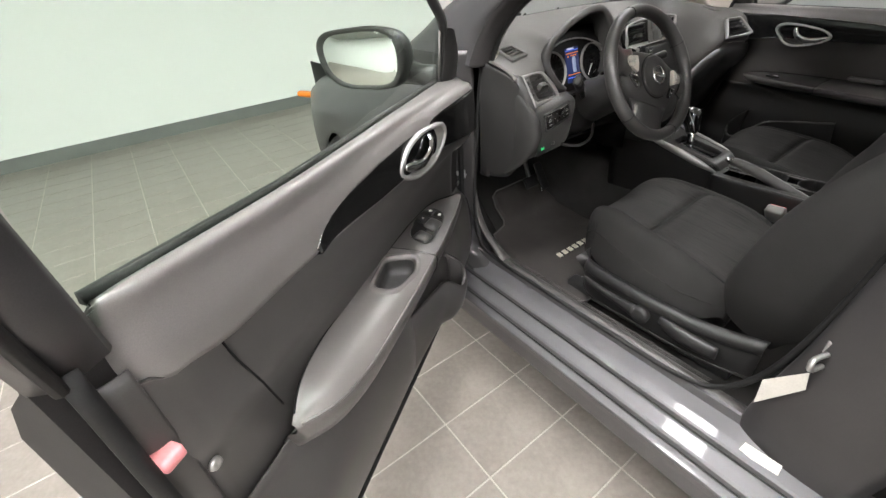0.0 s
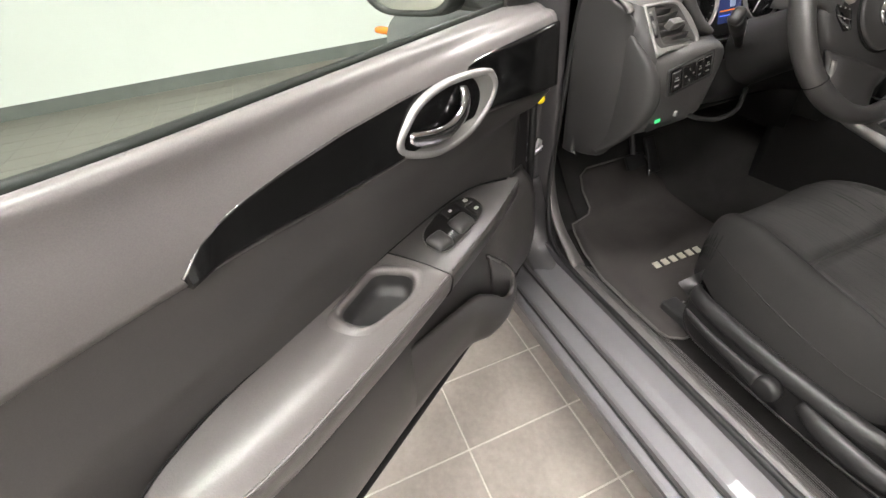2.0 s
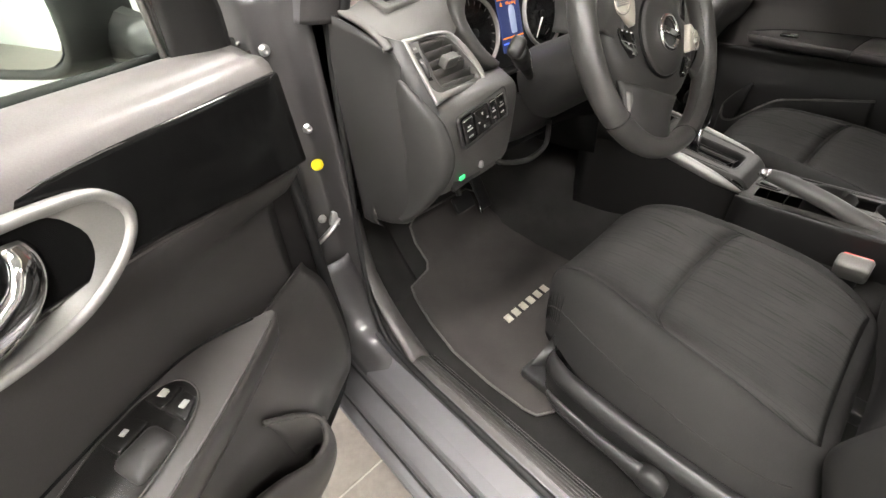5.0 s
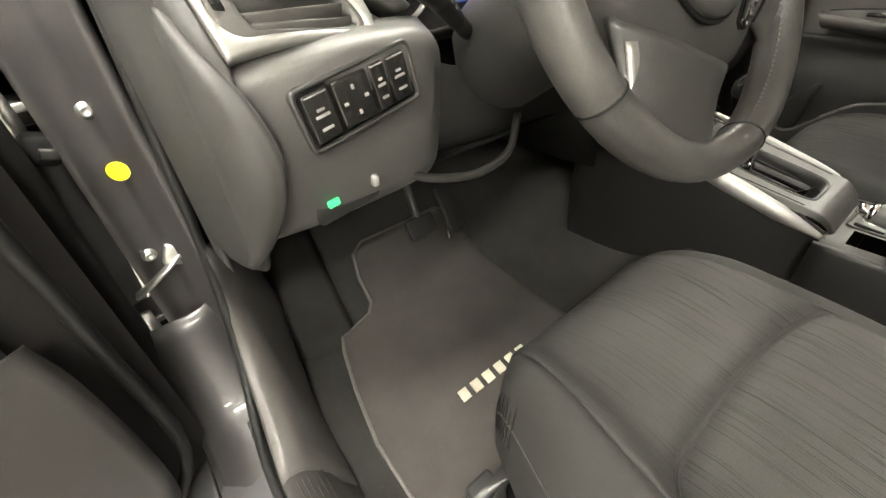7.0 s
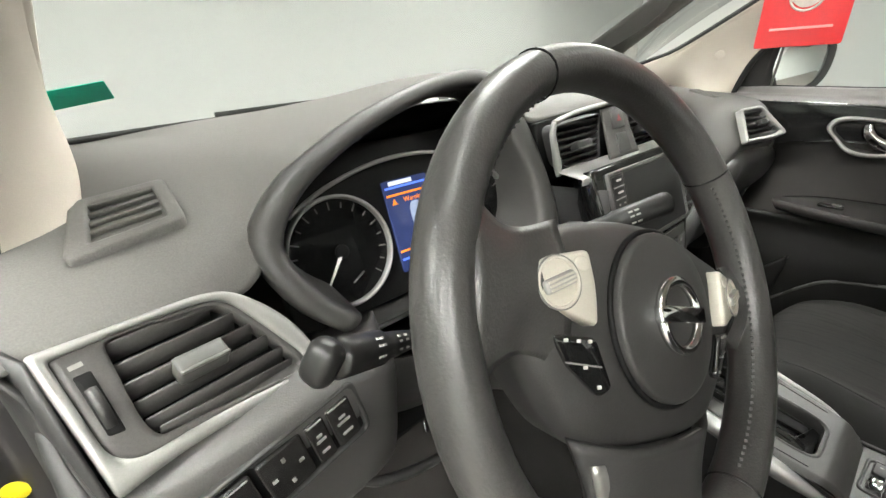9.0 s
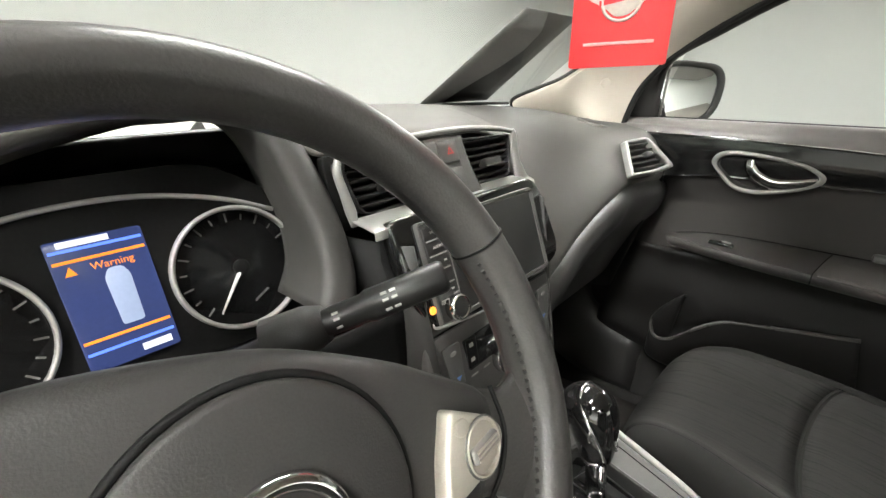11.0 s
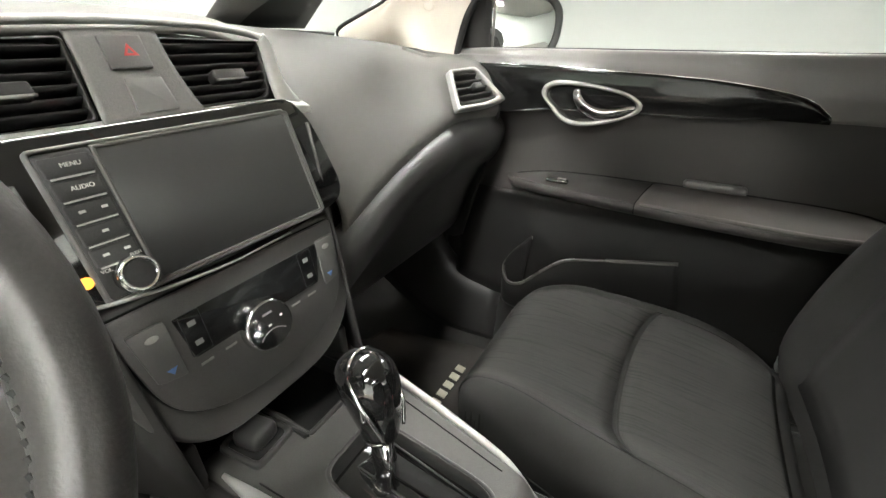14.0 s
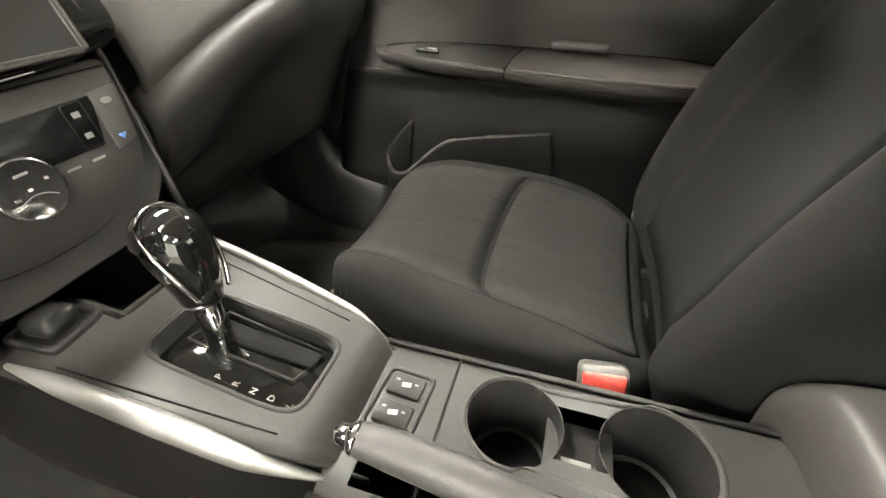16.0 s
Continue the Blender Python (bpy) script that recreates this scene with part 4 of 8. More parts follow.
        base = np.array([(0.521, 0.125), (0.470, 0.118), (0.425, 0.120), (0.396, 0.133), (0.392, 0.150), (0.404, 0.170), (0.432, 0.177), (0.471, 0.180), (0.529, 0.179), (0.545, 0.170), (0.543, 0.140)])
        B = on_top(0.468, 0.150)
        inv = (B.inverted() @ M)
        flat = lambda pts: [tuple((inv @ Vector(arm_place(*p)))[:2]) for p in pts]
        sw = link("window_switches", prism(rounded(flat(base), 0.012, 4), 0.006, B @ T((0, 0, 0.0016)), bevel=0.001), MAT["switch_black"], d, "window switch block")
        link("block_edge", tube([B @ Vector((*p, 0.0014)) for p in rounded(flat(base), 0.012, 4)], 0.0011, 5, closed=True), MAT["arm_dark"], sw)
        for pts, dz in (([(0.398, 0.136), (0.422, 0.124), (0.427, 0.147), (0.402, 0.150)], 0.004), ([(0.403, 0.153), (0.428, 0.150), (0.432, 0.174), (0.409, 0.168)], 0.004), ([(0.440, 0.124), (0.468, 0.121), (0.472, 0.143), (0.440, 0.146)], 0.005)):
            link("switch", prism(rounded(flat(pts), 0.004, 3), 0.006, B @ T((0, 0, dz)), bevel=0.002), MAT["switch_black"], sw)
            link("switch_mark", rbox(0.007, 0.005, 0.0006, 0.001, B @ T((*np.mean(flat(pts), axis=0), dz + 0.0003))), MAT["grey_print"], sw)
        for pts in ([(0.440, 0.148), (0.482, 0.143), (0.490, 0.176), (0.446, 0.178)], [(0.502, 0.142), (0.538, 0.138), (0.544, 0.170), (0.510, 0.177)]):
            q = np.array(flat(pts))
            c = q.mean(0)
            rows = []
            for g, dz in ((1.0, -0.003), (1.0, 0.002), (0.94, 0.0055), (0.7, 0.0085), (0.3, 0.0095), (0.02, 0.0095)):
                rows.append([(*(c + (p - c) * g), dz) for p in rounded(q, 0.008, 4)])
            link("switch", sheet(rows, wrap_v=True, m=B), MAT["hub"], sw, "raised window switch")
        for u, w in ((0.412, 0.137), (0.417, 0.162)):
            link("switch_mark", rbox(0.009, 0.006, 0.0006, 0.001, B @ T((*flat([(u, w)])[0], 0.0042))), MAT["grey_print"], sw)
    else:
        link("window_switches", rbox(0.05, 0.016, 0.008, 0.003, M @ T((0.40, 0.175, 0.800))), MAT["piano"], d, "window switch")
        link("switch", rbox(0.018, 0.008, 0.004, 0.001, M @ T((0.41, 0.175, 0.805))), MAT["silver"], d)
    # lower panel and map pocket
    rows = []
    for u in (0.125, 0.2, 0.28, 0.34, 0.45, 0.56, 0.66, 0.72, 0.85, 1.0, 1.08, 1.125):
        g = (0.135 if 0.30 < u < 0.66 else 0.158) if driver else 0.132
        tw = 0.118
        rows.append([(u, tw, 0.775 if tw > 0.13 else 0.74), (u, tw + 0.004, 0.73), (u, (g if u < 1.0 else 0.14) - 0.012, 0.70), (u, g - 0.001, 0.62), (u, g - 0.002, 0.54), (u, 0.142, 0.47), (u, 0.115, 0.41)])
    # same part on both doors; the passenger's colour carries the cabin shade
    link("lower_panel", skin(rows, 4, 4, thick=0.003, m=M), MAT["switch_skin"] if driver else MAT["shaded_plastic"], d, "black plastic lower panel")
    lip = [(0.345, 0.146, 0.632), (0.302, 0.164, 0.585), (0.284, 0.177, 0.545), (0.297, 0.183, 0.508), (0.335, 0.181, 0.513), (0.385, 0.173, 0.560), (0.43, 0.168, 0.596), (0.47, 0.165, 0.609), (0.55, 0.158, 0.624), (0.62, 0.150, 0.635), (0.672, 0.141, 0.642)]
    low = [(0.325, 0.136, 0.49), (0.290, 0.150, 0.47), (0.276, 0.162, 0.448), (0.293, 0.170, 0.434), (0.335, 0.172, 0.430), (0.385, 0.166, 0.434), (0.43, 0.152, 0.452), (0.47, 0.147, 0.462), (0.55, 0.146, 0.470), (0.62, 0.145, 0.478), (0.70, 0.138, 0.485)]
    rows = []
    for a, b in zip(lip, low):
        a, b = np.array(a), np.array(b)
        rows.append([a + (0, -0.008, -0.004), a + (0, -0.003, 0.003), a, a * 0.7 + b * 0.3 + (0, 0.006, 0), a * 0.35 + b * 0.65 + (0, 0.006, 0), b, b + (0, -0.04, -0.02)])
    link("map_pocket", skin(rows, 5, 4, thick=0.003, m=M), MAT["switch_skin"] if driver else MAT["shaded_plastic"], d, "moulded map pocket with bottle holder")
    link("pocket_lip", tube([M @ Vector((p[0], p[1] - 0.003, p[2] + 0.003)) for p in spline(lip, 5)], 0.0042, 8), MAT["arm_dark"], d, "rounded pocket lip")
    if driver:
        link("bottle_floor", skin([[(0.30, 0.13, 0.462), (0.335, 0.155, 0.462), (0.37, 0.165, 0.47)], [(0.34, 0.12, 0.47), (0.38, 0.14, 0.478), (0.42, 0.155, 0.50)]], 3, 3, thick=0.003, m=M), MAT["switch_skin"], d, "bottle holder floor")
    link("edge_seal", tube(spline([M @ Vector(p) for p in ((1.135, 0.112, 1.04), (1.14, 0.113, 0.8), (1.135, 0.112, 0.55), (1.08, 0.12, 0.425), (0.8, 0.118, 0.40), (0.3, 0.118, 0.40), (0.10, 0.122, 0.45), (0.085, 0.125, 0.7), (0.095, 0.128, 1.0))], 6), 0.009), MAT["rubber"], d, "black rubber edge seal")
    # window frame, pane and belt seal
    link("belt_seal", tube([M @ Vector((u, (0.1015 if driver else 0.111) - 0.008 * max(0, (u - 0.8) / 0.3), (1.0655 if driver else 1.060) + 0.008 * max(0, (u - 0.85) / 0.25))) for u in np.linspace(0.19, 1.09, 12)], 0.0062, section=[(-1, -1), (1, -1), (0.6, 1), (-0.6, 1)]), MAT["rubber"], d, "black belt seal")
    lean = lambda z: 0.108 + 0.22 * (z - 1.05)
    fr = spline([(u, lean(z), z) for u, z in ((0.184, 1.05), (0.198, 1.12), (0.222, 1.192), (0.315, 1.245), (0.43, 1.300), (0.60, 1.360), (0.78, 1.408), (0.95, 1.433), (1.05, 1.430), (1.115, 1.395))], 6)
    link("window_frame", tube([M @ Vector(p) for p in fr], 0.010, section=[(-0.6, -0.9), (0.6, -0.9), (0.9, 0), (0.6, 0.9), (-0.6, 0.9), (-0.9, 0)], up=DOOR_N if driver else (1, 0, 0)), MAT["plastic"], d, "black window frame")
    post = [[(u0 + 0.12 * (z - 1.05), lean(z) + dw, z) for u0, dw in ((1.100, -0.006), (1.100, 0.004), (1.106, 0.010), (1.128, 0.012), (1.150, 0.006), (1.158, -0.010), (1.150, -0.030), (1.104, -0.024))] for z in (1.03, 1.10, 1.2, 1.3, 1.40)]
    link("window_post", sheet(post, wrap_v=True, cap=True, m=M), MAT["shaded_paint"], d, "dark rear window post")
    link("post_seal", tube([M @ Vector((1.147 + 0.12 * (z - 1.05), lean(z) + 0.012, z)) for z in (1.03, 1.15, 1.3, 1.40)], 0.006, 8), MAT["rubber"], d)
    link("glass_channel", tube([M @ Vector(p) for p in ((0.206, 0.112, 1.05), (0.222, 0.132, 1.19))], 0.0032, 6), MAT["spoke_grey"], d, "grey window channel")
    gl = []
    for t in np.linspace(0, 1, 14):
        u = 0.185 + t * 0.925
        hi = float(np.interp(u, [p[0] for p in fr[:43]], [p[2] for p in fr[:43]]))
        gl.append([(u, lean(z) - 0.003, z) for z in np.linspace(1.05, min(hi, 1.42), 5)])
    g = link("window_pane", sheet(gl, m=M), MAT["tint"] if driver else MAT["side_glass"], d, "raised tinted side window" if driver else "clear side window")
    g.visible_shadow = False
    link("mirror_sail", skin([[(0.128, 0.126, 1.045), (0.165, 0.124, 1.045), (0.203, 0.112, 1.045)], [(0.150, 0.146, 1.12), (0.178, 0.142, 1.12), (0.208, 0.126, 1.12)], [(0.198, 0.154, 1.185), (0.208, 0.150, 1.188), (0.220, 0.139, 1.19)]], 4, 4, thick=0.006, m=M), MAT["plastic"], d, "black mirror base panel")
    # outside mirror
    mm = M @ axes((0.19, -0.092, 1.120) if driver else (0.19, -0.116, 1.110), (0, 1, 0), (0, 0, 1))
    tilt = pose(0, 0, 0, -3, -8 if driver else 24, 0)
    oo = rounded([(-0.132, 0.03), (-0.105, 0.056), (0.03, 0.066), (0.098, 0.05), (0.102, -0.03), (0.07, -0.06), (-0.07, -0.062), (-0.12, -0.03)], [0.02, 0.03, 0.05, 0.04, 0.04, 0.04, 0.04, 0.04], 4) * ((1.17, 1.2) if driver else (1.30, 1.40))
    rows = []
    for sc_, z in ((0.86, 0.0), (0.95, 0.008), (1.0, 0.004), (1.02, -0.02), (0.98, -0.05), (0.84, -0.085), (0.5, -0.11), (0.02, -0.118)):
        rows.append([(q[0] * sc_ + (1 - sc_) * 0.01, q[1] * sc_, z) for q in oo])
    mr = link("outside_mirror", sheet(rows, wrap_v=True, m=mm @ tilt), MAT["plastic"], d, "dark outside mirror housing")
    link("mirror_glass", prism(oo * (0.86 if driver else 0.82), 0.004, mm @ tilt @ T((0.0, 0, 0.002))), MAT["mirror"], mr, "mirror glass")
    link("mirror_arm", tube([mm @ Vector(p) for p in ((0.08, -0.035, -0.05), (0.14, -0.045, -0.04), (0.2, -0.05, -0.01))], [0.034, 0.026, 0.034], 10), MAT["plastic"], mr)
    if driver:
        link("latch_cover", rbox(0.026, 0.036, 0.018, 0.004, M @ T((1.118, 0.104, 0.892))), MAT["pink"], d, "pink plastic latch cover")
        link("latch", rbox(0.014, 0.05, 0.09, 0.004, M @ T((1.156, 0.05, 0.78))), MAT["steel"], d, "steel door latch")
    return d


MAT["mirror"] = material("mirror_silver", (0.88, 0.9, 0.89), 0.02, 1.0, spread=0.01, bump=0.0)
make_door(-1)
make_door(1)
MAT["hazard_red"] = material("dim_red_print", (0.30, 0.02, 0.018), 0.5)
MAT["panel"] = material("lower_panel_plastic", (0.062, 0.060, 0.058), 0.42, spread=0.2, scale=4, grain=800, bump=0.3, depth=0.0007)

# ---- dashboard ----
dash = thing("dashboard", "black car dashboard with silver-framed vents, hooded dials and touch screen", "dashboard")
# upper pad: columns across the car, each from the windscreen back and down
COLS = {
    -0.715: [(0.60, 1.095), (0.48, 1.085), (0.36, 1.066), (0.275, 1.048), (0.232, 1.030), (0.222, 1.018)],
    -0.66: [(0.615, 1.100), (0.50, 1.092), (0.38, 1.074), (0.29, 1.052), (0.242, 1.030), (0.228, 1.016)],
    -0.60: [(0.63, 1.106), (0.52, 1.100), (0.40, 1.084), (0.30, 1.058), (0.254, 1.032), (0.235, 1.008)],
    -0.55: [(0.64, 1.11), (0.53, 1.108), (0.42, 1.096), (0.33, 1.070), (0.28, 1.045), (0.255, 1.010)],
    -0.50: [(0.645, 1.113), (0.55, 1.115), (0.46, 1.112), (0.38, 1.104), (0.31, 1.090), (0.282, 1.080)],
    -0.46: [(0.65, 1.114), (0.56, 1.119), (0.48, 1.120), (0.40, 1.116), (0.33, 1.107), (0.289, 1.098)],
    -0.415: [(0.652, 1.115), (0.57, 1.122), (0.49, 1.126), (0.41, 1.127), (0.34, 1.124), (0.299, 1.118)],
    -0.36: [(0.655, 1.116), (0.57, 1.126), (0.49, 1.134), (0.42, 1.139), (0.35, 1.140), (0.307, 1.135)],
    -0.30: [(0.656, 1.117), (0.57, 1.129), (0.49, 1.140), (0.42, 1.149), (0.36, 1.153), (0.314, 1.149)],
    -0.25: [(0.658, 1.117), (0.57, 1.130), (0.49, 1.142), (0.42, 1.151), (0.36, 1.157), (0.316, 1.155)],
    -0.205: [(0.658, 1.117), (0.57, 1.129), (0.49, 1.140), (0.42, 1.148), (0.36, 1.154), (0.316, 1.153)],
    -0.18: [(0.659, 1.117), (0.57, 1.127), (0.48, 1.133), (0.40, 1.134), (0.35, 1.134), (0.306, 1.128)],
    -0.155: [(0.66, 1.118), (0.57, 1.125), (0.47, 1.125), (0.38, 1.117), (0.32, 1.107), (0.285, 1.092)],
    -0.10: [(0.66, 1.118), (0.57, 1.125), (0.46, 1.125), (0.36, 1.115), (0.30, 1.104), (0.275, 1.092)],
    0.0: [(0.66, 1.118), (0.57, 1.125), (0.46, 1.126), (0.35, 1.118), (0.285, 1.106), (0.265, 1.094)],
    0.10: [(0.66, 1.118), (0.57, 1.125), (0.46, 1.126), (0.36, 1.117), (0.29, 1.105), (0.268, 1.092)],
    0.175: [(0.657, 1.117), (0.57, 1.124), (0.46, 1.124), (0.37, 1.112), (0.30, 1.09), (0.262, 1.06)],
}
rows = [[(x, y, z) for y, z in c] for x, c in COLS.items()]
link("top_pad", skin(rows, 5, 5, thick=0.006), MAT["soft"], dash, "soft black dashboard top")
# passenger side: the pad sweeps down to a ridge above the glove box
PAS = {
    0.172: [(0.657, 1.117), (0.56, 1.124), (0.44, 1.118), (0.34, 1.085), (0.265, 1.03), (0.215, 0.96), (0.188, 0.89), (0.186, 0.855), (0.20, 0.825), (0.235, 0.81)],
    0.22: [(0.655, 1.116), (0.56, 1.122), (0.44, 1.113), (0.345, 1.078), (0.275, 1.025), (0.222, 0.958), (0.193, 0.90), (0.191, 0.87), (0.208, 0.84), (0.245, 0.825)],
    0.30: [(0.652, 1.114), (0.56, 1.118), (0.44, 1.105), (0.355, 1.072), (0.285, 1.025), (0.232, 0.970), (0.203, 0.922), (0.200, 0.893), (0.218, 0.864), (0.258, 0.848)],
    0.40: [(0.645, 1.111), (0.55, 1.112), (0.44, 1.098), (0.355, 1.068), (0.288, 1.028), (0.238, 0.982), (0.210, 0.942), (0.207, 0.916), (0.228, 0.886), (0.268, 0.87)],
    0.50: [(0.635, 1.107), (0.54, 1.106), (0.43, 1.09), (0.345, 1.062), (0.28, 1.032), (0.235, 0.99), (0.211, 0.958), (0.209, 0.935), (0.232, 0.905), (0.275, 0.885)],
    0.56: [(0.625, 1.104), (0.53, 1.1), (0.42, 1.085), (0.335, 1.06), (0.272, 1.04), (0.238, 1.005), (0.214, 0.96), (0.212, 0.94), (0.237, 0.91), (0.28, 0.89)],
    0.64: [(0.61, 1.098), (0.51, 1.092), (0.40, 1.076), (0.31, 1.058), (0.25, 1.045), (0.215, 1.02), (0.197, 0.965), (0.196, 0.94), (0.225, 0.905), (0.28, 0.885)],
    0.70: [(0.60, 1.094), (0.49, 1.085), (0.38, 1.07), (0.29, 1.054), (0.235, 1.04), (0.205, 1.01), (0.187, 0.96), (0.188, 0.935), (0.218, 0.90), (0.28, 0.875)],
}
rows = [[(x, y, z) for y, z in c] for x, c in PAS.items()]
link("passenger_pad", skin(rows, 5, 5, thick=0.005), MAT["soft"], dash, "smooth black dashboard pad sweeping above the glove box")
gb = [[(x, yf + 0.014, z0 + 0.006), (x, yf - 0.002, z0 - 0.003), (x, yf - 0.012, z0 - 0.018), (x, yf - 0.013, z0 - 0.040), (x, yf + 0.002, z0 - 0.080), (x, yf + 0.040, z0 - 0.130), (x, 0.275, 0.715), (x, 0.305, 0.65), (x, 0.35, 0.605), (x, 0.44, 0.585), (x, 0.62, 0.58)] for x, yf, z0 in ((0.15, 0.186, 0.845), (0.22, 0.190, 0.866), (0.30, 0.200, 0.888), (0.40, 0.207, 0.911), (0.50, 0.209, 0.930), (0.56, 0.212, 0.935), (0.64, 0.197, 0.935), (0.715, 0.190, 0.928))]
glove = link("glove_box", skin(gb, 4, 4, thick=0.005), MAT["glove"], dash, "satin black glove box lid with a rounded upper edge")
link("glove_latch", rbox(0.05, 0.012, 0.012, 0.004, T((0.42, 0.250, 0.80))), MAT["plastic"], glove)
link("end_cap", skin([[(0.70, 0.20, 1.04), (0.715, 0.25, 1.05), (0.72, 0.36, 1.05)], [(0.695, 0.185, 0.93), (0.712, 0.24, 0.93), (0.72, 0.36, 0.93)], [(0.70, 0.28, 0.62), (0.715, 0.32, 0.60), (0.72, 0.42, 0.6)]], 4, 4, thick=0.004), MAT["plastic"], dash)
# driver's end of the dashboard: two curved side covers
e1 = [[(-0.724, 0.362, z), (-0.722, 0.33, z), (-0.717, 0.28 + a, z), (-0.705, 0.235 + a, z), (-0.692, 0.215 + b, z)] for z, a, b in ((1.05, 0.02, 0.02), (0.98, 0, 0.0), (0.88, -0.005, -0.02), (0.80, 0.005, -0.012), (0.735, 0.03, 0.02), (0.70, 0.06, 0.06), (0.69, 0.10, 0.12))]
e1[0] = [(-0.722, 0.362, 1.062), (-0.721, 0.33, 1.054), (-0.718, 0.28, 1.042), (-0.712, 0.243, 1.026), (-0.700, 0.224, 1.010)]
link("end_cover", skin(e1, 5, 4, thick=0.004), MAT["cover"], dash, "curved black dashboard end cover")
link("cover_lip", tube(spline([r[-1] for r in e1[1:]], 6), 0.0045, 8), MAT["cover"], dash, "rounded edge of the end cover")
e2 = [[(-0.703, y + 0.075 * q, z + 0.004), (-0.701, y + 0.035 * q, z + 0.003), ((x - 0.700) / 2 - 0.003 * q, y + 0.006 * q, z + 0.001), (x, y, z)]
      for x, y, z, q in ((-0.698, 0.232, 0.985, 0.3), (-0.692, 0.200, 0.958, 0.5), (-0.683, 0.174, 0.936, 0.9), (-0.674, 0.160, 0.915, 1), (-0.667, 0.152, 0.885, 1), (-0.666, 0.150, 0.855, 1), (-0.674, 0.160, 0.820, 1), (-0.688, 0.186, 0.780, 1), (-0.698, 0.22, 0.745, 1), (-0.703, 0.26, 0.715, 1))]
link("end_cover", skin(e2, 5, 4, thick=0.003), MAT["cover"], dash, "rounded black dashboard end cover")
link("cover_lip", tube(spline([r[-1] for r in e2], 6), 0.0016, 6), MAT["panel"], dash, "thin edge of the end cover")
# lower driver's panel with the switch bank
lp = [[(x, 0.22 + 0.5 * a, 0.944 - c * 0.4), (x, 0.180 + a, 0.936 - c), (x, 0.168 + a, 0.918 - c), (x, 0.172 + a, 0.87 - c * 0.6), (x, 0.182 + a, 0.81 - c * 0.3), (x, 0.192 + a, 0.782), (x, 0.215 + a, 0.765), (x, 0.30 + a, 0.755)]
      for x, a, c in ((-0.684, 0.006, 0.0), (-0.64, 0.0, 0.0), (-0.58, 0.0, -0.004), (-0.52, 0.004, -0.002), (-0.485, 0.012, 0.004), (-0.465, 0.028, 0.012), (-0.452, 0.06, 0.02))]
knee = link("lower_panel", skin(lp, 5, 5, thick=0.004), MAT["panel"], dash, "black lower panel left of the steering column")
kc = [[(x, 0.20 + a, z0), (x, 0.21 + a, z0 - 0.05), (x, 0.235 + a, z0 - 0.10), (x, 0.30 + a, z0 - 0.13), (x, 0.45, z0 - 0.12)] for x, a, z0 in ((-0.47, 0.02, 0.90), (-0.43, 0.012, 0.885), (-0.36, 0.006, 0.875), (-0.27, 0.008, 0.875), (-0.2, 0.015, 0.88), (-0.12, 0.03, 0.885))]
link("knee_panel", skin(kc, 4, 4, thick=0.004), MAT["plastic"], dash, "black knee panel under the column")
link("knee_lip", tube(spline([(-0.52, 0.20, 0.79), (-0.50, 0.192, 0.778), (-0.46, 0.187, 0.765), (-0.415, 0.187, 0.757), (-0.36, 0.192, 0.766), (-0.32, 0.215, 0.80)], 6), 0.0055), MAT["plastic"], dash, "curved lower lip")
# near-black sheet that stands for the shade under the dashboard
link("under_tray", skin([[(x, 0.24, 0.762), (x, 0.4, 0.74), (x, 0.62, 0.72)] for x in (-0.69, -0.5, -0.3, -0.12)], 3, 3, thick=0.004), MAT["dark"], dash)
link("corner_trim", sheet([[(-0.689, 0.214, 1.025), (-0.683, 0.190, 0.98), (-0.676, 0.166, 0.936), (-0.676, 0.172, 0.90)], [(-0.708, 0.245, 1.035), (-0.706, 0.240, 0.98), (-0.703, 0.235, 0.936), (-0.700, 0.24, 0.90)]], thick=0.003), MAT["plastic"], dash)
# switch bank
SB = axes((-0.5775, 0.1663, 0.8965), (0.118, 0.012, 0.018), (0, 0.09, 1))
bank = link("switch_bank", rim(rect(0.128, 0.056, 0.008, 4), rect(0.118, 0.047, 0.006, 4), 0.004, SB, rise=0.0015), MAT["plastic"], dash, "row of small black switches")
link("bank_floor", prism(rect(0.118, 0.047, 0.004, 3), 0.006, SB @ T((0, 0, -0.002))), MAT["dark"], bank)
for x, w_, mat_ in ((-0.043, 0.026, "plastic"), (-0.008, 0.036, "plastic"), (0.0215, 0.016, "plastic"), (0.043, 0.022, "plastic")):
    s_ = link("switch", prism(rect(w_, 0.041, 0.003), 0.006, SB @ T((x, 0, 0.003)), bevel=0.002), MAT["switch_black"], bank)
    if w_ > 0.03:
        for dx, dy in ((-0.011, 0.0), (0.011, 0.0), (0.0, 0.011), (0.0, -0.011)):
            link("mark", rbox(0.003, 0.0042, 0.0008, 0.0008, SB @ T((x + dx, dy, 0.0034)) @ pose(0, 0, 0, 0, 0, 90 if dx else 0)), MAT["print_mid"], s_)
    else:
        for dy, e in ((-0.010, 0.45), (0.001, 0.55), (0.006, 0.3)):
            link("mark", prism(rect(w_ * e, 0.0026, 0.0008, 2), 0.001, SB @ T((x, dy, 0.0036))), MAT["print_mid"], s_)
        link("switch_edge", rbox(w_ * 0.8, 0.0010, 0.0008, 0, SB @ T((x, 0.0185, 0.0032))), MAT["print_mid"], s_, smooth=False)
pl = link("pocket_lever", prism(rect(0.075, 0.03, 0.006), 0.012, axes((-0.602, 0.187, 0.792), (1, 0.02, 0.12), (0, -0.15, 1)), bevel=0.002), MAT["plastic"], dash, "small lever panel with a green lamp")
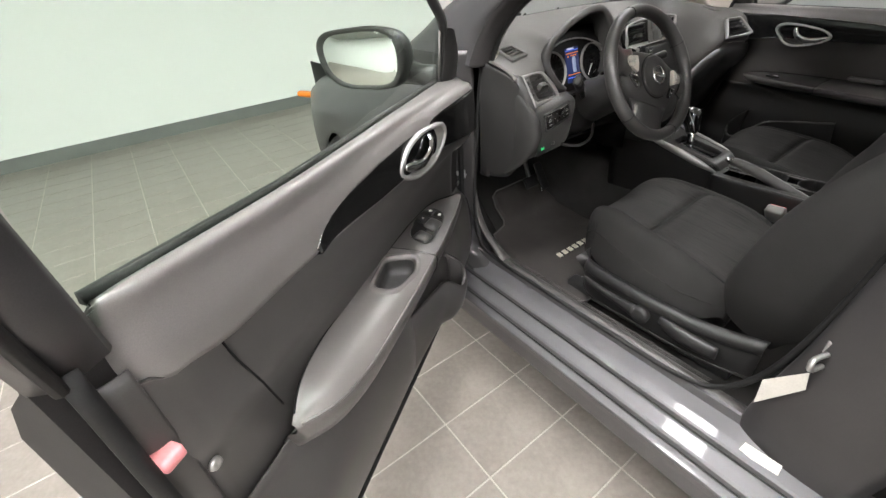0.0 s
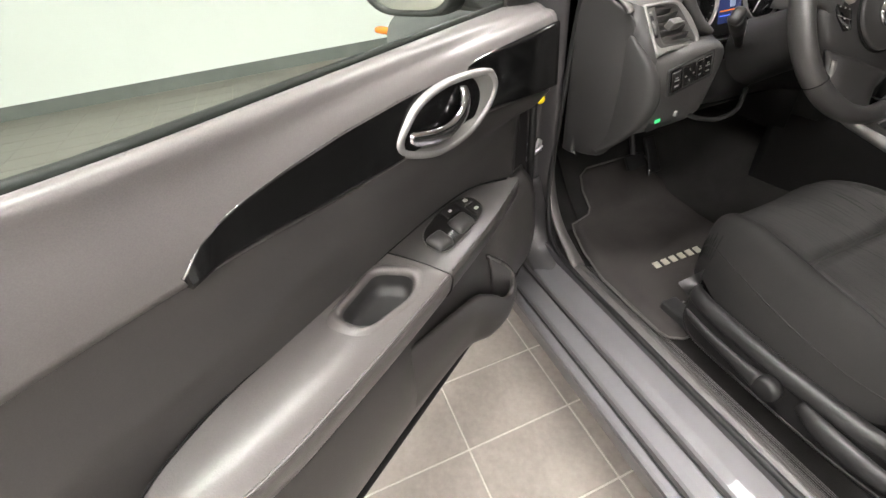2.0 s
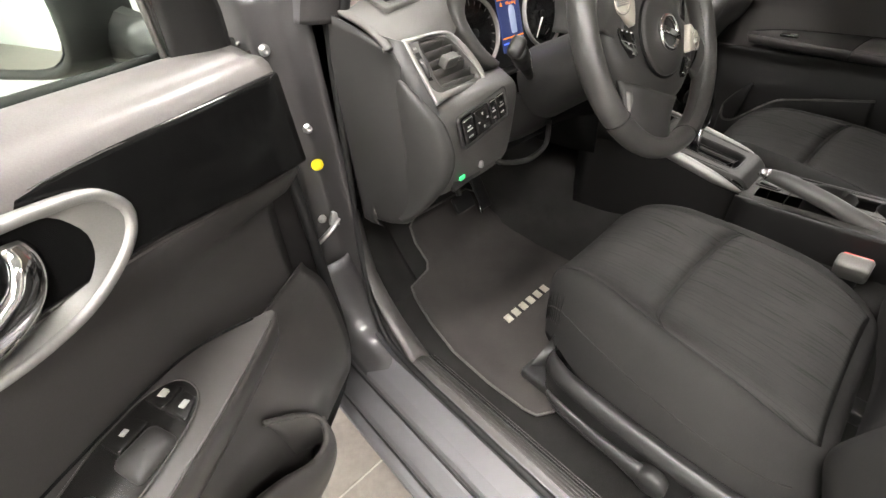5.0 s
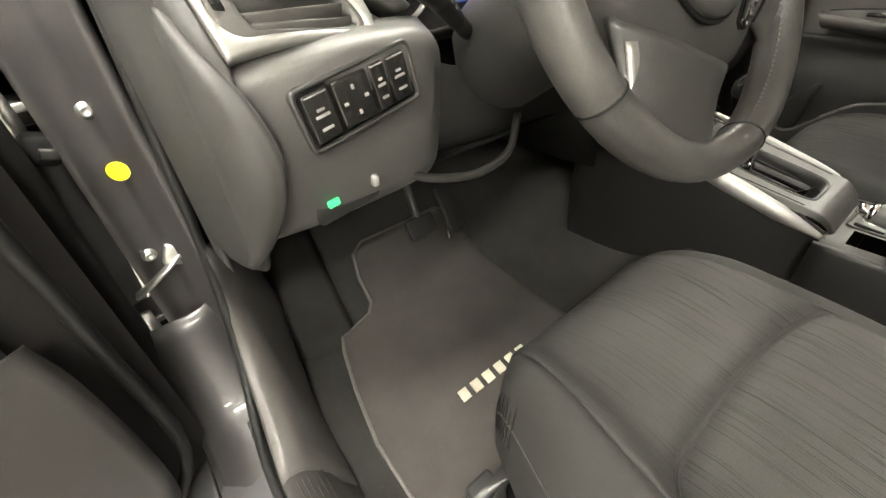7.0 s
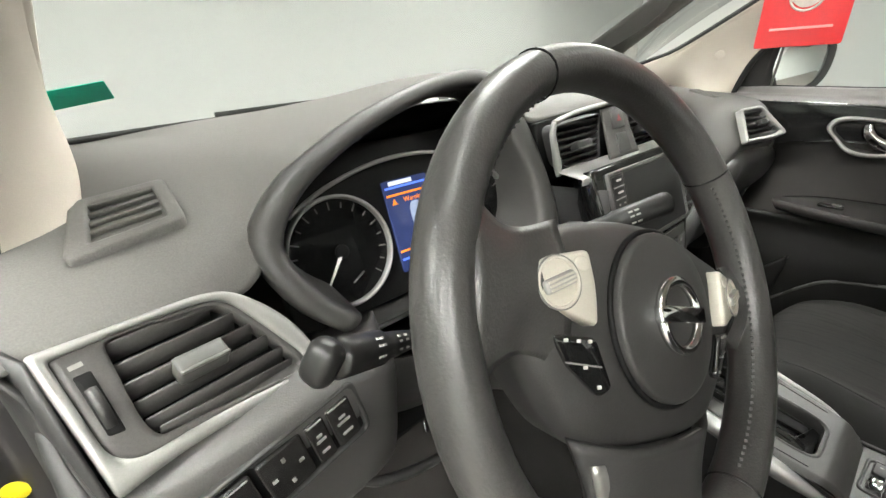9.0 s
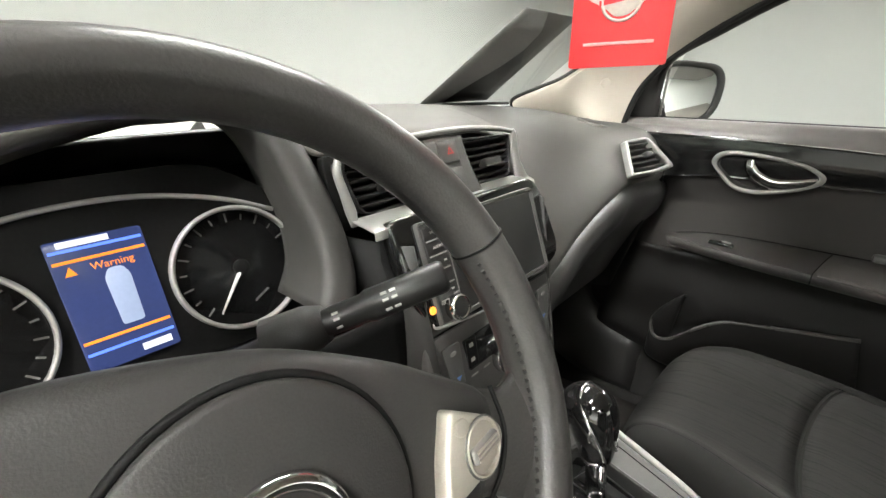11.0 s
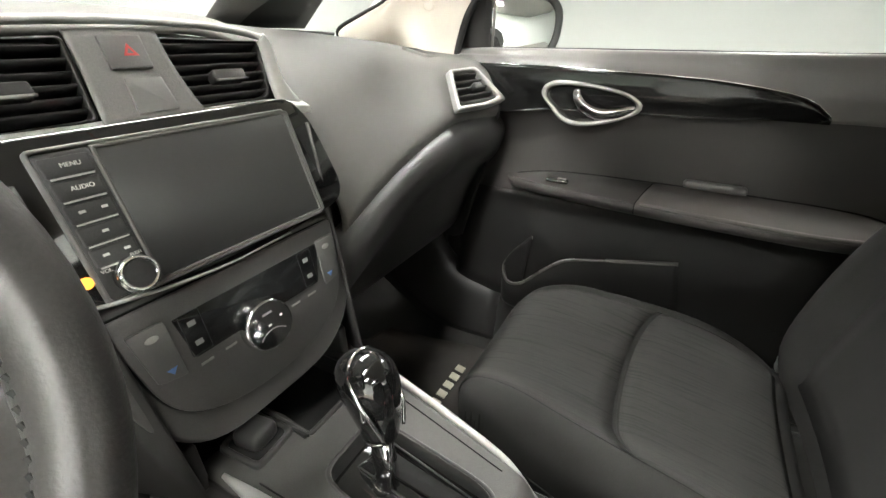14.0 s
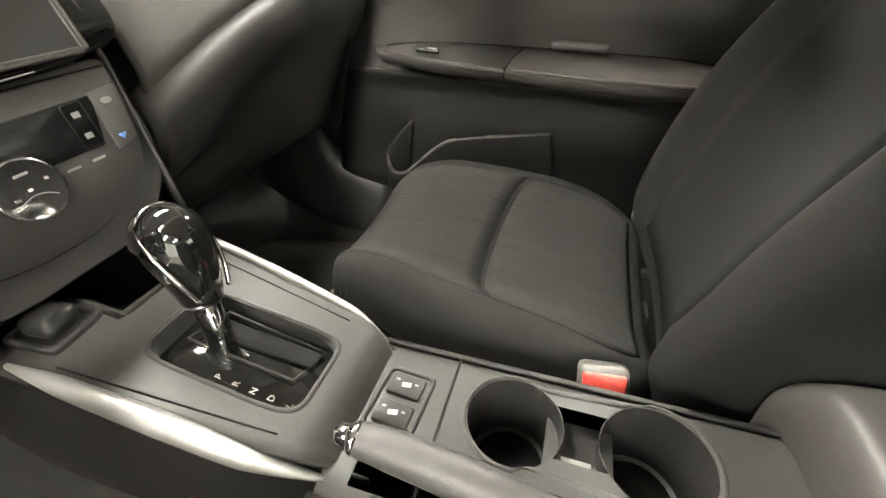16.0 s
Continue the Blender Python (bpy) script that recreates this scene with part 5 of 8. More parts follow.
link("green_lamp", prism(rect(0.013, 0.008, 0.002), 0.003, axes((-0.622, 0.1775, 0.800), (1, 0.02, 0.12), (0, -0.15, 1))), MAT["green_led"], pl, "lit green indicator")
link("lever_knob", rbox(0.008, 0.01, 0.014, 0.003, T((-0.572, 0.182, 0.806))), MAT["silver"], pl)


def slats(parent, plane, rows_, mat, depth=0.016, tilt=12, thick=0.0028):
    """Vent blades: rows_ gives the ends of each blade in the plane of the vent."""
    for (xa, ya), (xb, yb) in rows_:
        n_ = math.hypot(xb - xa, yb - ya)
        m = plane @ T(((xa + xb) / 2, (ya + yb) / 2, -depth * 0.5)) @ pose(0, 0, 0, 0, 0, math.degrees(math.atan2(yb - ya, xb - xa))) @ pose(0, 0, 0, tilt, 0, 0)
        link("slat", rbox(n_, thick, depth, 0.001, m, 1), mat, parent)


# driver's side vent
def driver_vent():
    a, b, c = Vector((-0.691, 0.218, 1.023)), Vector((-0.677, 0.170, 0.936)), Vector((-0.511, 0.212, 0.936))
    m = axes(Vector((-0.60, 0.2, 0.975)), (c - b), (a - b))
    n_ = m.to_3x3() @ Vector((0, 0, 1))
    m.translation = Vector((-0.60, 0.2, 0.975)) + n_ * ((b - Vector((-0.60, 0.2, 0.975))) @ n_ + 0.004)
    out = rounded([(-0.0835, 0.0645), (-0.052, 0.0618), (-0.018, 0.0600), (0.012, 0.0578), (0.0345, 0.0505), (0.0602, 0.0163), (0.0715, -0.020), (0.066, -0.043), (0.015, -0.0365), (-0.030, -0.0325), (-0.058, -0.0325), (-0.0795, -0.0345), (-0.081, 0.010)], [0.004, 0.05, 0.05, 0.03, 0.02, 0.05, 0.03, 0.01, 0.05, 0.05, 0.03, 0.004, 0.05], 5)
    inn = rounded([(-0.0755, 0.0565), (-0.0482, 0.0560), (-0.0103, 0.0537), (0.016, 0.0505), (0.0280, 0.0435), (0.0432, 0.0128), (0.0600, -0.0242), (0.0560, -0.0358), (0.0075, -0.0270), (-0.0354, -0.0225), (-0.0615, -0.0215), (-0.0735, -0.010), (-0.0745, 0.0072)], [0.003, 0.05, 0.05, 0.03, 0.015, 0.05, 0.012, 0.006, 0.05, 0.05, 0.012, 0.012, 0.03], 5)
    gr = rounded([(-0.0490, 0.0540), (-0.038, 0.0538), (-0.0106, 0.0513), (0.014, 0.0478), (0.0245, 0.0410), (0.0400, 0.0105), (0.0548, -0.0245), (0.0490, -0.0320), (0.0050, -0.0245), (-0.030, -0.0190), (-0.0470, -0.0170), (-0.0512, -0.006), (-0.0518, 0.0072)], [0.005, 0.05, 0.05, 0.03, 0.012, 0.05, 0.008, 0.006, 0.05, 0.05, 0.006, 0.006, 0.03], 5)
    t = link("side_vent", rim(out, inn, 0.012, m, rise=0.0016, inset=0.008), MAT["silver_dim"], dash, "silver-framed air vent")
    link("vent_box", prism(inn, 0.006, m @ T((0, 0, -0.024))), MAT["dark"], t)
    link("vent_cheek", rim(inn, gr, 0.008, m @ T((0, 0, -0.0015)), rise=0.0002, inset=0.020), MAT["trim_grey"], t, "grey bezel round the vent blades")
    link("wheel_slot", prism(rounded([(-0.0695, 0.042), (-0.0605, 0.0415), (-0.0605, -0.001), (-0.0690, 0.001)], 0.0015), 0.004, m @ T((0, 0, -0.0006)), bevel=0.0003), MAT["dark"], t, "narrow slot")
    link("thumb_wheel", turned([(0.004, -0.0032), (0.0215, -0.0032), (0.0220, 0), (0.0215, 0.0032), (0.004, 0.0032)], 28, m @ T((-0.0650, 0.0185, -0.0175)) @ pose(0, 0, 0, 0, 90, 0)), MAT["slat"], t, "ribbed thumb wheel")
    link("mark", rbox(0.007, 0.003, 0.0006, 0, m @ T((-0.0655, 0.0475, -0.0007))), MAT["print_mid"], t, smooth=False)
    lefts = ((-0.0500, 0.0470), (-0.0508, 0.0325), (-0.0508, 0.0185), (-0.0510, 0.0050), (-0.0505, -0.0080), (-0.0460, -0.0165))
    rights = ((0.0170, 0.0445), (0.0285, 0.0290), (0.0360, 0.0150), (0.0430, 0.0010), (0.0490, -0.0135), (0.0510, -0.0262))
    slats(t, m @ T((0, 0, -0.003)), list(zip(lefts, rights)), MAT["trim_grey"], 0.0175, -44, 0.0022)
    tm = m @ T((-0.0080, 0.0140, 0.002)) @ pose(0, 0, 0, -30, 0, -4)
    link("vent_tab", rbox(0.034, 0.015, 0.018, 0.003, tm), MAT["spoke_grey2"], t, "adjusting tab")
    link("tab_edge", rbox(0.033, 0.0025, 0.003, 0.001, tm @ T((0, -0.0068, 0.0085))), MAT["spoke_grey"], t)


driver_vent()


def passenger_vent():
    m = axes((0.60, 0.203, 0.998), (0.17, -0.055, 0.004), (0.03, 0.045, 0.082))
    m = m @ T((0, 0, 0.006))
    out = [(-0.052, 0.038), (0.022, 0.040), (0.048, 0.004), (0.074, -0.039), (0.02, -0.046), (-0.072, -0.044)]
    inn = [(-0.045, 0.031), (0.018, 0.032), (0.036, 0.0), (0.055, -0.031), (0.01, -0.037), (-0.062, -0.036)]
    out, inn = rounded(out, [0.006, 0.01, 0.02, 0.01, 0.03, 0.006], 4), rounded(inn, [0.006, 0.01, 0.01, 0.01, 0.03, 0.006], 4)
    t = link("side_vent", rim(out, inn, 0.012, m, rise=0.003, inset=0.012), MAT["silver"], dash, "silver-framed air vent")
    link("vent_box", prism(inn, 0.02, m @ T((0, 0, -0.02))), MAT["dark"], t)
    ta, tb, ba, bb = (-0.045, 0.030), (0.018, 0.030), (-0.060, -0.034), (0.052, -0.034)
    slats(t, m, [([ta[i] + (ba[i] - ta[i]) * q for i in (0, 1)], [tb[i] + (bb[i] - tb[i]) * q for i in (0, 1)]) for q in (0.1, 0.32, 0.54, 0.76, 0.95)], MAT["plastic"], 0.014, -25)
    link("vent_tab", rbox(0.022, 0.014, 0.016, 0.004, m @ T(((ta[0] + bb[0]) / 2, (ta[1] + bb[1]) / 2, 0))), MAT["plastic"], t)


passenger_vent()


def top_vent(side):
    m = axes((-0.622, 0.325, 1.0695), (1, 0.1, 0.09), (-0.03, 0.96, 0.25))
    if side > 0:
        m = MIRROR @ m
        m.translation.z -= 0.0072
    e = 1.0 if side < 0 else 0.35
    out = rounded([(-0.028 - 0.018 * e, -0.026 - 0.014 * e), (0.026 + 0.010 * e, -0.024 - 0.012 * e), (0.034 + 0.013 * e, 0.034 + 0.011 * e), (-0.014 - 0.010 * e, 0.036 + 0.012 * e)], 0.008)
    inn = rounded([(-0.028, -0.026), (0.026, -0.024), (0.034, 0.034), (-0.014, 0.036)], 0.004)
    t = link("demister_vent", rim(out, inn, 0.01, m, rise=0.0006, inset=0.018), MAT["soft"], dash, "small slotted demister vent")
    link("vent_box", prism(inn, 0.004, m @ T((0, 0, -0.016))), MAT["dark"], t)
    slats(t, m, [((-0.026 + 0.02 * q * 0.5, -0.024 + 0.058 * q), (0.024 + 0.01 * q, -0.022 + 0.056 * q)) for q in (0.0, 0.25, 0.5, 0.75, 1.0)], MAT["soft"], 0.006, 20, 0.0024)


top_vent(-1)
top_vent(1)

# instrument hood and dials
CX = -0.345


MAT["lamp_lens"] = material("grey_indicator_lens", (0.10, 0.098, 0.094), 0.25, spread=0.08)
MAT["hood"] = material("hood_skin", (0.036, 0.035, 0.033), 0.42, spread=0.2, scale=4, grain=800, bump=0.3, depth=0.0007, spec=0.4)


def even_line(pts, n):
    """n points at even steps along a smooth open line."""
    p = spline(pts, 10)
    d = np.r_[0, np.cumsum(np.linalg.norm(np.diff(p, axis=0), axis=1))]
    q = np.linspace(0, d[-1], n)
    return np.stack([np.interp(q, d, p[:, k]) for k in range(p.shape[1])], 1)


def hood():
    lip = even_line([(-0.495, 0.945), (-0.522, 0.972), (-0.541, 1.010), (-0.543, 1.040), (-0.528, 1.060), (-0.500, 1.082), (-0.463, 1.099), (-0.415, 1.119), (-0.36, 1.136), (-0.30, 1.150), (-0.25, 1.156), (-0.205, 1.153), (-0.178, 1.128), (-0.162, 1.085), (-0.154, 1.03), (-0.156, 0.975), (-0.170, 0.935)], 61)
    inner = even_line([(-0.478, 0.950), (-0.503, 0.975), (-0.521, 1.008), (-0.524, 1.031), (-0.508, 1.053), (-0.482, 1.073), (-0.447, 1.091), (-0.402, 1.109), (-0.352, 1.124), (-0.295, 1.137), (-0.25, 1.141), (-0.215, 1.135), (-0.197, 1.108), (-0.188, 1.065), (-0.181, 1.02), (-0.186, 0.975), (-0.205, 0.943)], 61)
    lean = lambda z, y0: y0 + 0.45 * (z - 0.98)
    hub_ = np.array((-0.352, 0.985))
    far = hub_ + (inner - hub_) * (0.955, 0.93)
    rows = [[(x, lean(z, 0.258), z - 0.004) for x, z in lip], [(x, lean(z, 0.243), z) for x, z in lip], [(x, lean(z, 0.236), z) for x, z in lip * 0.75 + inner * 0.25],
            [(x, lean(z, 0.235), z) for x, z in lip * 0.35 + inner * 0.65], [(x, lean(z, 0.241), z) for x, z in inner], [(x, lean(z, 0.262), z) for x, z in inner * 0.7 + far * 0.3], [(x, 0.318 + 0.30 * (z - 0.985), z) for x, z in far]]
    link("instrument_hood", skin(rows, 4, 1, thick=0.003), MAT["hood"], dash, "arched black hood over the dials")
    side = [[(x, lean(z, 0.258) + dy, z - dz) for x, z in lip[:14]] for dy, dz in ((0.0, 0.004), (0.03, 0.0), (0.06, 0.0))]
    link("hood_shoulder", skin(side, 3, 1, thick=0.002), MAT["soft"], dash, "dashboard rising to the hood")
    side = [[(x + dx, lean(z, 0.258) + dy, z - 0.004) for x, z in lip[-24:]] for dy, dx in ((0.0, 0.0), (0.03, 0.012), (0.08, 0.018))]
    link("hood_shoulder", skin(side, 3, 1, thick=0.002), MAT["soft"], dash, "dashboard falling from the hood to the vents")
    m = axes((CX, 0.305, 0.985), (1, 0, 0), (0, 0.28, 1))
    t = link("instrument_panel", prism(rounded([(-0.175, -0.075), (0.175, -0.075), (0.17, 0.06), (0.1, 0.11), (-0.1, 0.11), (-0.17, 0.06)], 0.03), 0.02, m @ T((0, 0, -0.006))), MAT["dark"], dash, "dark instrument panel")
    for s_ in (-1, 1):
        q = m @ T((s_ * 0.103, 0, 0))
        ring = link("dial", rim(circle(0.063, 48), circle(0.0585, 48), 0.008, q, rise=0.002), MAT["silver"], t, "round dial with a silver ring")
        link("dial_face", prism(circle(0.0585, 40), 0.002, q @ T((0, 0, -0.006))), MAT["glossy_black"], ring)
        for k in range(17):
            a = math.radians(222 - k * 264 / 16)
            r_ = 0.0515
            link("tick", rbox(0.0016, 0.006 if k % 2 else 0.009, 0.0006, 0, q @ T((r_ * math.cos(a), r_ * math.sin(a), -0.005)) @ pose(0, 0, 0, 0, 0, math.degrees(a) - 90)), MAT["faint"], ring, smooth=False)
        a = math.radians(232)
        link("needle", tube([q @ Vector((0.004 * math.cos(a), 0.004 * math.sin(a), -0.002)), q @ Vector((0.05 * math.cos(a), 0.05 * math.sin(a), -0.002))], [0.0022, 0.0008], 6), MAT["white"], ring, "white needle")
        link("needle_hub", turned([(0.008, -0.004), (0.008, -0.001), (0.006, 0.0), (0.001, 0.0)], 16, q), MAT["dark"], ring)
        link("dial_mark", rbox(0.018, 0.002, 0.0006, 0, q @ T((0.012, -0.034, -0.005)) @ pose(0, 0, 0, 0, 0, 28)), MAT["faint"], ring, smooth=False)
    sc_ = link("info_display", prism(rect(0.066, 0.112, 0.003), 0.004, m @ T((0, 0.006, -0.003))), MAT["blue_screen"], t, "lit driver information display")
    q = m @ T((0, 0.006, -0.0025))
    for dy, mat_ in ((0.038, "orange_screen"), (-0.030, "orange_screen"), (0.047, "blue_line"), (-0.040, "blue_line")):
        link("display_bar", rbox(0.062, 0.0025, 0.0008, 0, q @ T((0, dy, 0.0))), MAT[mat_], sc_, smooth=False)
    link("car_outline", prism(rounded([(-0.008, -0.024), (0.008, -0.024), (0.009, 0.018), (0.005, 0.026), (-0.005, 0.026), (-0.009, 0.018)], 0.003), 0.001, q @ T((0.006, 0.0, 0.0006))), MAT["icon_screen"], sc_)
    link("display_word", words("Warning", 0.0085, q @ T((0.006, 0.030, 0.0004)), 0.0002), MAT["orange_screen"], sc_)
    link("warning_sign", prism([(-0.022, 0.0265), (-0.014, 0.0265), (-0.018, 0.034)], 0.0006, q @ T((-0.004, 0.0, 0.0006))), MAT["orange_screen"], sc_)
    link("display_mark", rbox(0.034, 0.005, 0.0006, 0, q @ T((-0.008, 0.052, 0.0004))), MAT["white_screen"], sc_, smooth=False)
    link("display_mark", rbox(0.022, 0.006, 0.0006, 0, q @ T((0.016, -0.048, 0.0004))), MAT["white_screen"], sc_, smooth=False)
    arc = spline([(-0.150, 0.050, 0.0), (-0.105, 0.070, 0.0), (-0.05, 0.084, 0.0), (0.0, 0.088, 0.0), (0.05, 0.084, 0.0), (0.105, 0.070, 0.0), (0.150, 0.050, 0.0)], 5)
    link("trim_arc", tube([m @ Vector(p) for p in arc], 0.0025, 6), MAT["silver"], t)
    link("cluster_base", skin([[(x, 0.235, 0.920), (x, 0.27, 0.903), (x, 0.32, 0.90)] for x in (-0.55, -0.45, CX, -0.24, -0.15)], 3, 3, thick=0.004), MAT["plastic"], dash)


hood()

# centre stack
CS = axes((0.0, 0.247, 1.052), (1, 0, 0), (0, 0.10, 1))


def centre_vents():
    lv = rounded([(-0.150, 0.030), (-0.038, 0.035), (-0.036, -0.027), (-0.132, -0.030)], [0.014, 0.005, 0.005, 0.02], 4)
    rv = rounded([(0.034, 0.034), (0.142, 0.031), (0.140, -0.027), (0.036, -0.027)], [0.005, 0.006, 0.012, 0.005], 4)
    out = rounded([(-0.154, 0.036), (0.0, 0.047), (0.148, 0.034), (0.154, -0.004), (0.172, -0.038), (0.0, -0.046), (-0.152, -0.045)], [0.005, 0.2, 0.008, 0.03, 0.01, 0.15, 0.005], 5)
    t = link("centre_vents", prism(out, 0.012, CS @ T((0, 0, -0.024))), MAT["dark"], dash, "pair of centre air vents in a silver frame")
    for v in (lv, rv):
        s_ = -1 if v.mean(0)[0] < 0 else 1
        one = link("vent", rim((v - v.mean(0)) * 1.03 + v.mean(0), (v - v.mean(0)) * 0.975 + v.mean(0), 0.02, CS, rise=0.0006, inset=0.022), MAT["plastic"], t)
        xa, xb = v[:, 0].min(), v[:, 0].max()
        rws = []
        for k in range(6):
            z = 0.0255 - 0.0095 * k
            rws.append(((xa + (0.004 + 0.0022 * k if s_ < 0 else 0.002), z), (xb - 0.002, z)))
        slats(one, CS @ T((0, 0, 0.0)), rws, MAT["slat"], 0.015, -34, 0.0024)
        tm = CS @ T((-0.088 if s_ < 0 else 0.092, -0.002, 0.002)) @ pose(0, 0, 0, -20, 0, 0)
        link("vent_tab", rbox(0.036, 0.012, 0.016, 0.003, tm), MAT["slat"], one, "adjusting tab")
        link("tab_edge", rbox(0.036, 0.0026, 0.003, 0.001, tm @ T((0, -0.006, 0.008))), MAT["spoke_grey"], one)
    # panel between the vents, swelling towards its foot
    mid = [[(x, 0.041 - 0.012 * abs(x / 0.04) ** 2 * 0.2, 0.000) for x in np.linspace(-0.036, 0.033, 7)], [(x, 0.012, 0.006) for x in np.linspace(-0.036, 0.036, 7)], [(x, -0.012, 0.012) for x in np.linspace(-0.038, 0.041, 7)], [(x, -0.033, 0.018) for x in np.linspace(-0.040, 0.047, 7)]]
    link("middle_panel", skin(mid, 4, 3, thick=0.003, m=CS), MAT["soft"], t, "grey panel between the vents")
    # silver frame lines
    top = spline([(-0.152, 0.036, 0.003), (-0.1, 0.0435, 0.003), (-0.012, 0.0475, 0.003), (0.06, 0.0465, 0.003), (0.115, 0.041, 0.003), (0.147, 0.0345, 0.003)], 6)
    link("silver_frame", tube([CS @ Vector(p) for p in top], 0.0036, 8), MAT["silver"], t, "thin silver top edge")
    oo = spline([(0.147, 0.038, 0.003), (0.153, 0.030, 0.003), (0.156, 0.010, 0.003), (0.158, -0.008, 0.004), (0.167, -0.024, 0.005), (0.178, -0.037, 0.004)], 5)
    ii = spline([(0.140, 0.031, 0.002), (0.1415, 0.022, 0.002), (0.1415, 0.006, 0.002), (0.1415, -0.010, 0.003), (0.142, -0.025, 0.005), (0.142, -0.036, 0.006)], 5)
    link("silver_side", sheet([[b * (1 - q) + a * q + np.array((0, 0, 0.004 * math.sin(math.pi * q))) for q in (0, 0.25, 0.5, 0.75, 1)] for a, b in zip(oo, ii)], thick=0.003, m=CS), MAT["silver"], t)
    left = spline([(-0.152, 0.036, 0.003), (-0.156, 0.02, 0.003), (-0.152, 0.0, 0.003), (-0.148, -0.02, 0.003), (-0.146, -0.036, 0.003)], 5)
    link("silver_side", tube([CS @ Vector(p) for p in left], [0.0036, 0.0045, 0.005, 0.006, 0.004], 8), MAT["silver"], t)
    band = []
    for x in np.linspace(-0.150, 0.184, 15):
        q = 1.0 if x < 0.13 else 1.0 - 0.70 * ((x - 0.13) / 0.056) ** 1.3
        band.append([(x, -0.0285 - 0.010 * (1 - q), 0.003), (x, -0.0305 - 0.010 * (1 - q), 0.010 * q + 0.002), (x, -0.0335 - 0.009 * (1 - q), 0.024 * q + 0.002), (x, -0.0365 - 0.008 * (1 - q), 0.036 * q + 0.002), (x, -0.0382 - 0.008 * (1 - q), 0.042 * q + 0.001), (x, -0.047 - 0.006 * (1 - q), 0.043 * q)])
    link("silver_band", skin(band, 2, 3, thick=0.002, m=CS), MAT["silver"], t, "broad satin silver band under the vents")
    HZ = CS @ T((0.001, 0.023, 0.0090)) @ pose(0, 0, 0, -14, 0, 0)
    hz = link("hazard_switch", prism(rect(0.034, 0.028, 0.002), 0.006, HZ, bevel=0.0015), MAT["panel"], t, "hazard warning switch with red triangle")
    tri = [(0.0070 * math.cos(a), 0.0070 * math.sin(a)) for a in np.radians([90, 210, 330])]
    link("triangle", rim(tri, [(0.45 * a, 0.45 * b) for a, b in tri], 0.0006, HZ @ T((0.003, 0.0, 0.0002)), rise=0.0002), MAT["hazard_red"], hz)
    link("small_panel", prism(rounded([(-0.015, 0.014), (0.015, 0.014), (0.019, -0.016), (-0.017, -0.016)], 0.002), 0.003, CS @ T((0.005, -0.011, 0.0165)) @ pose(0, 0, 0, -14, 0, 0), bevel=0.0008), MAT["lamp_lens"], t, "small passenger indicator panel")


centre_vents()
SC = axes((0.010, 0.1765, 0.960), (1, 0, 0), (0, 0.309, 0.951))


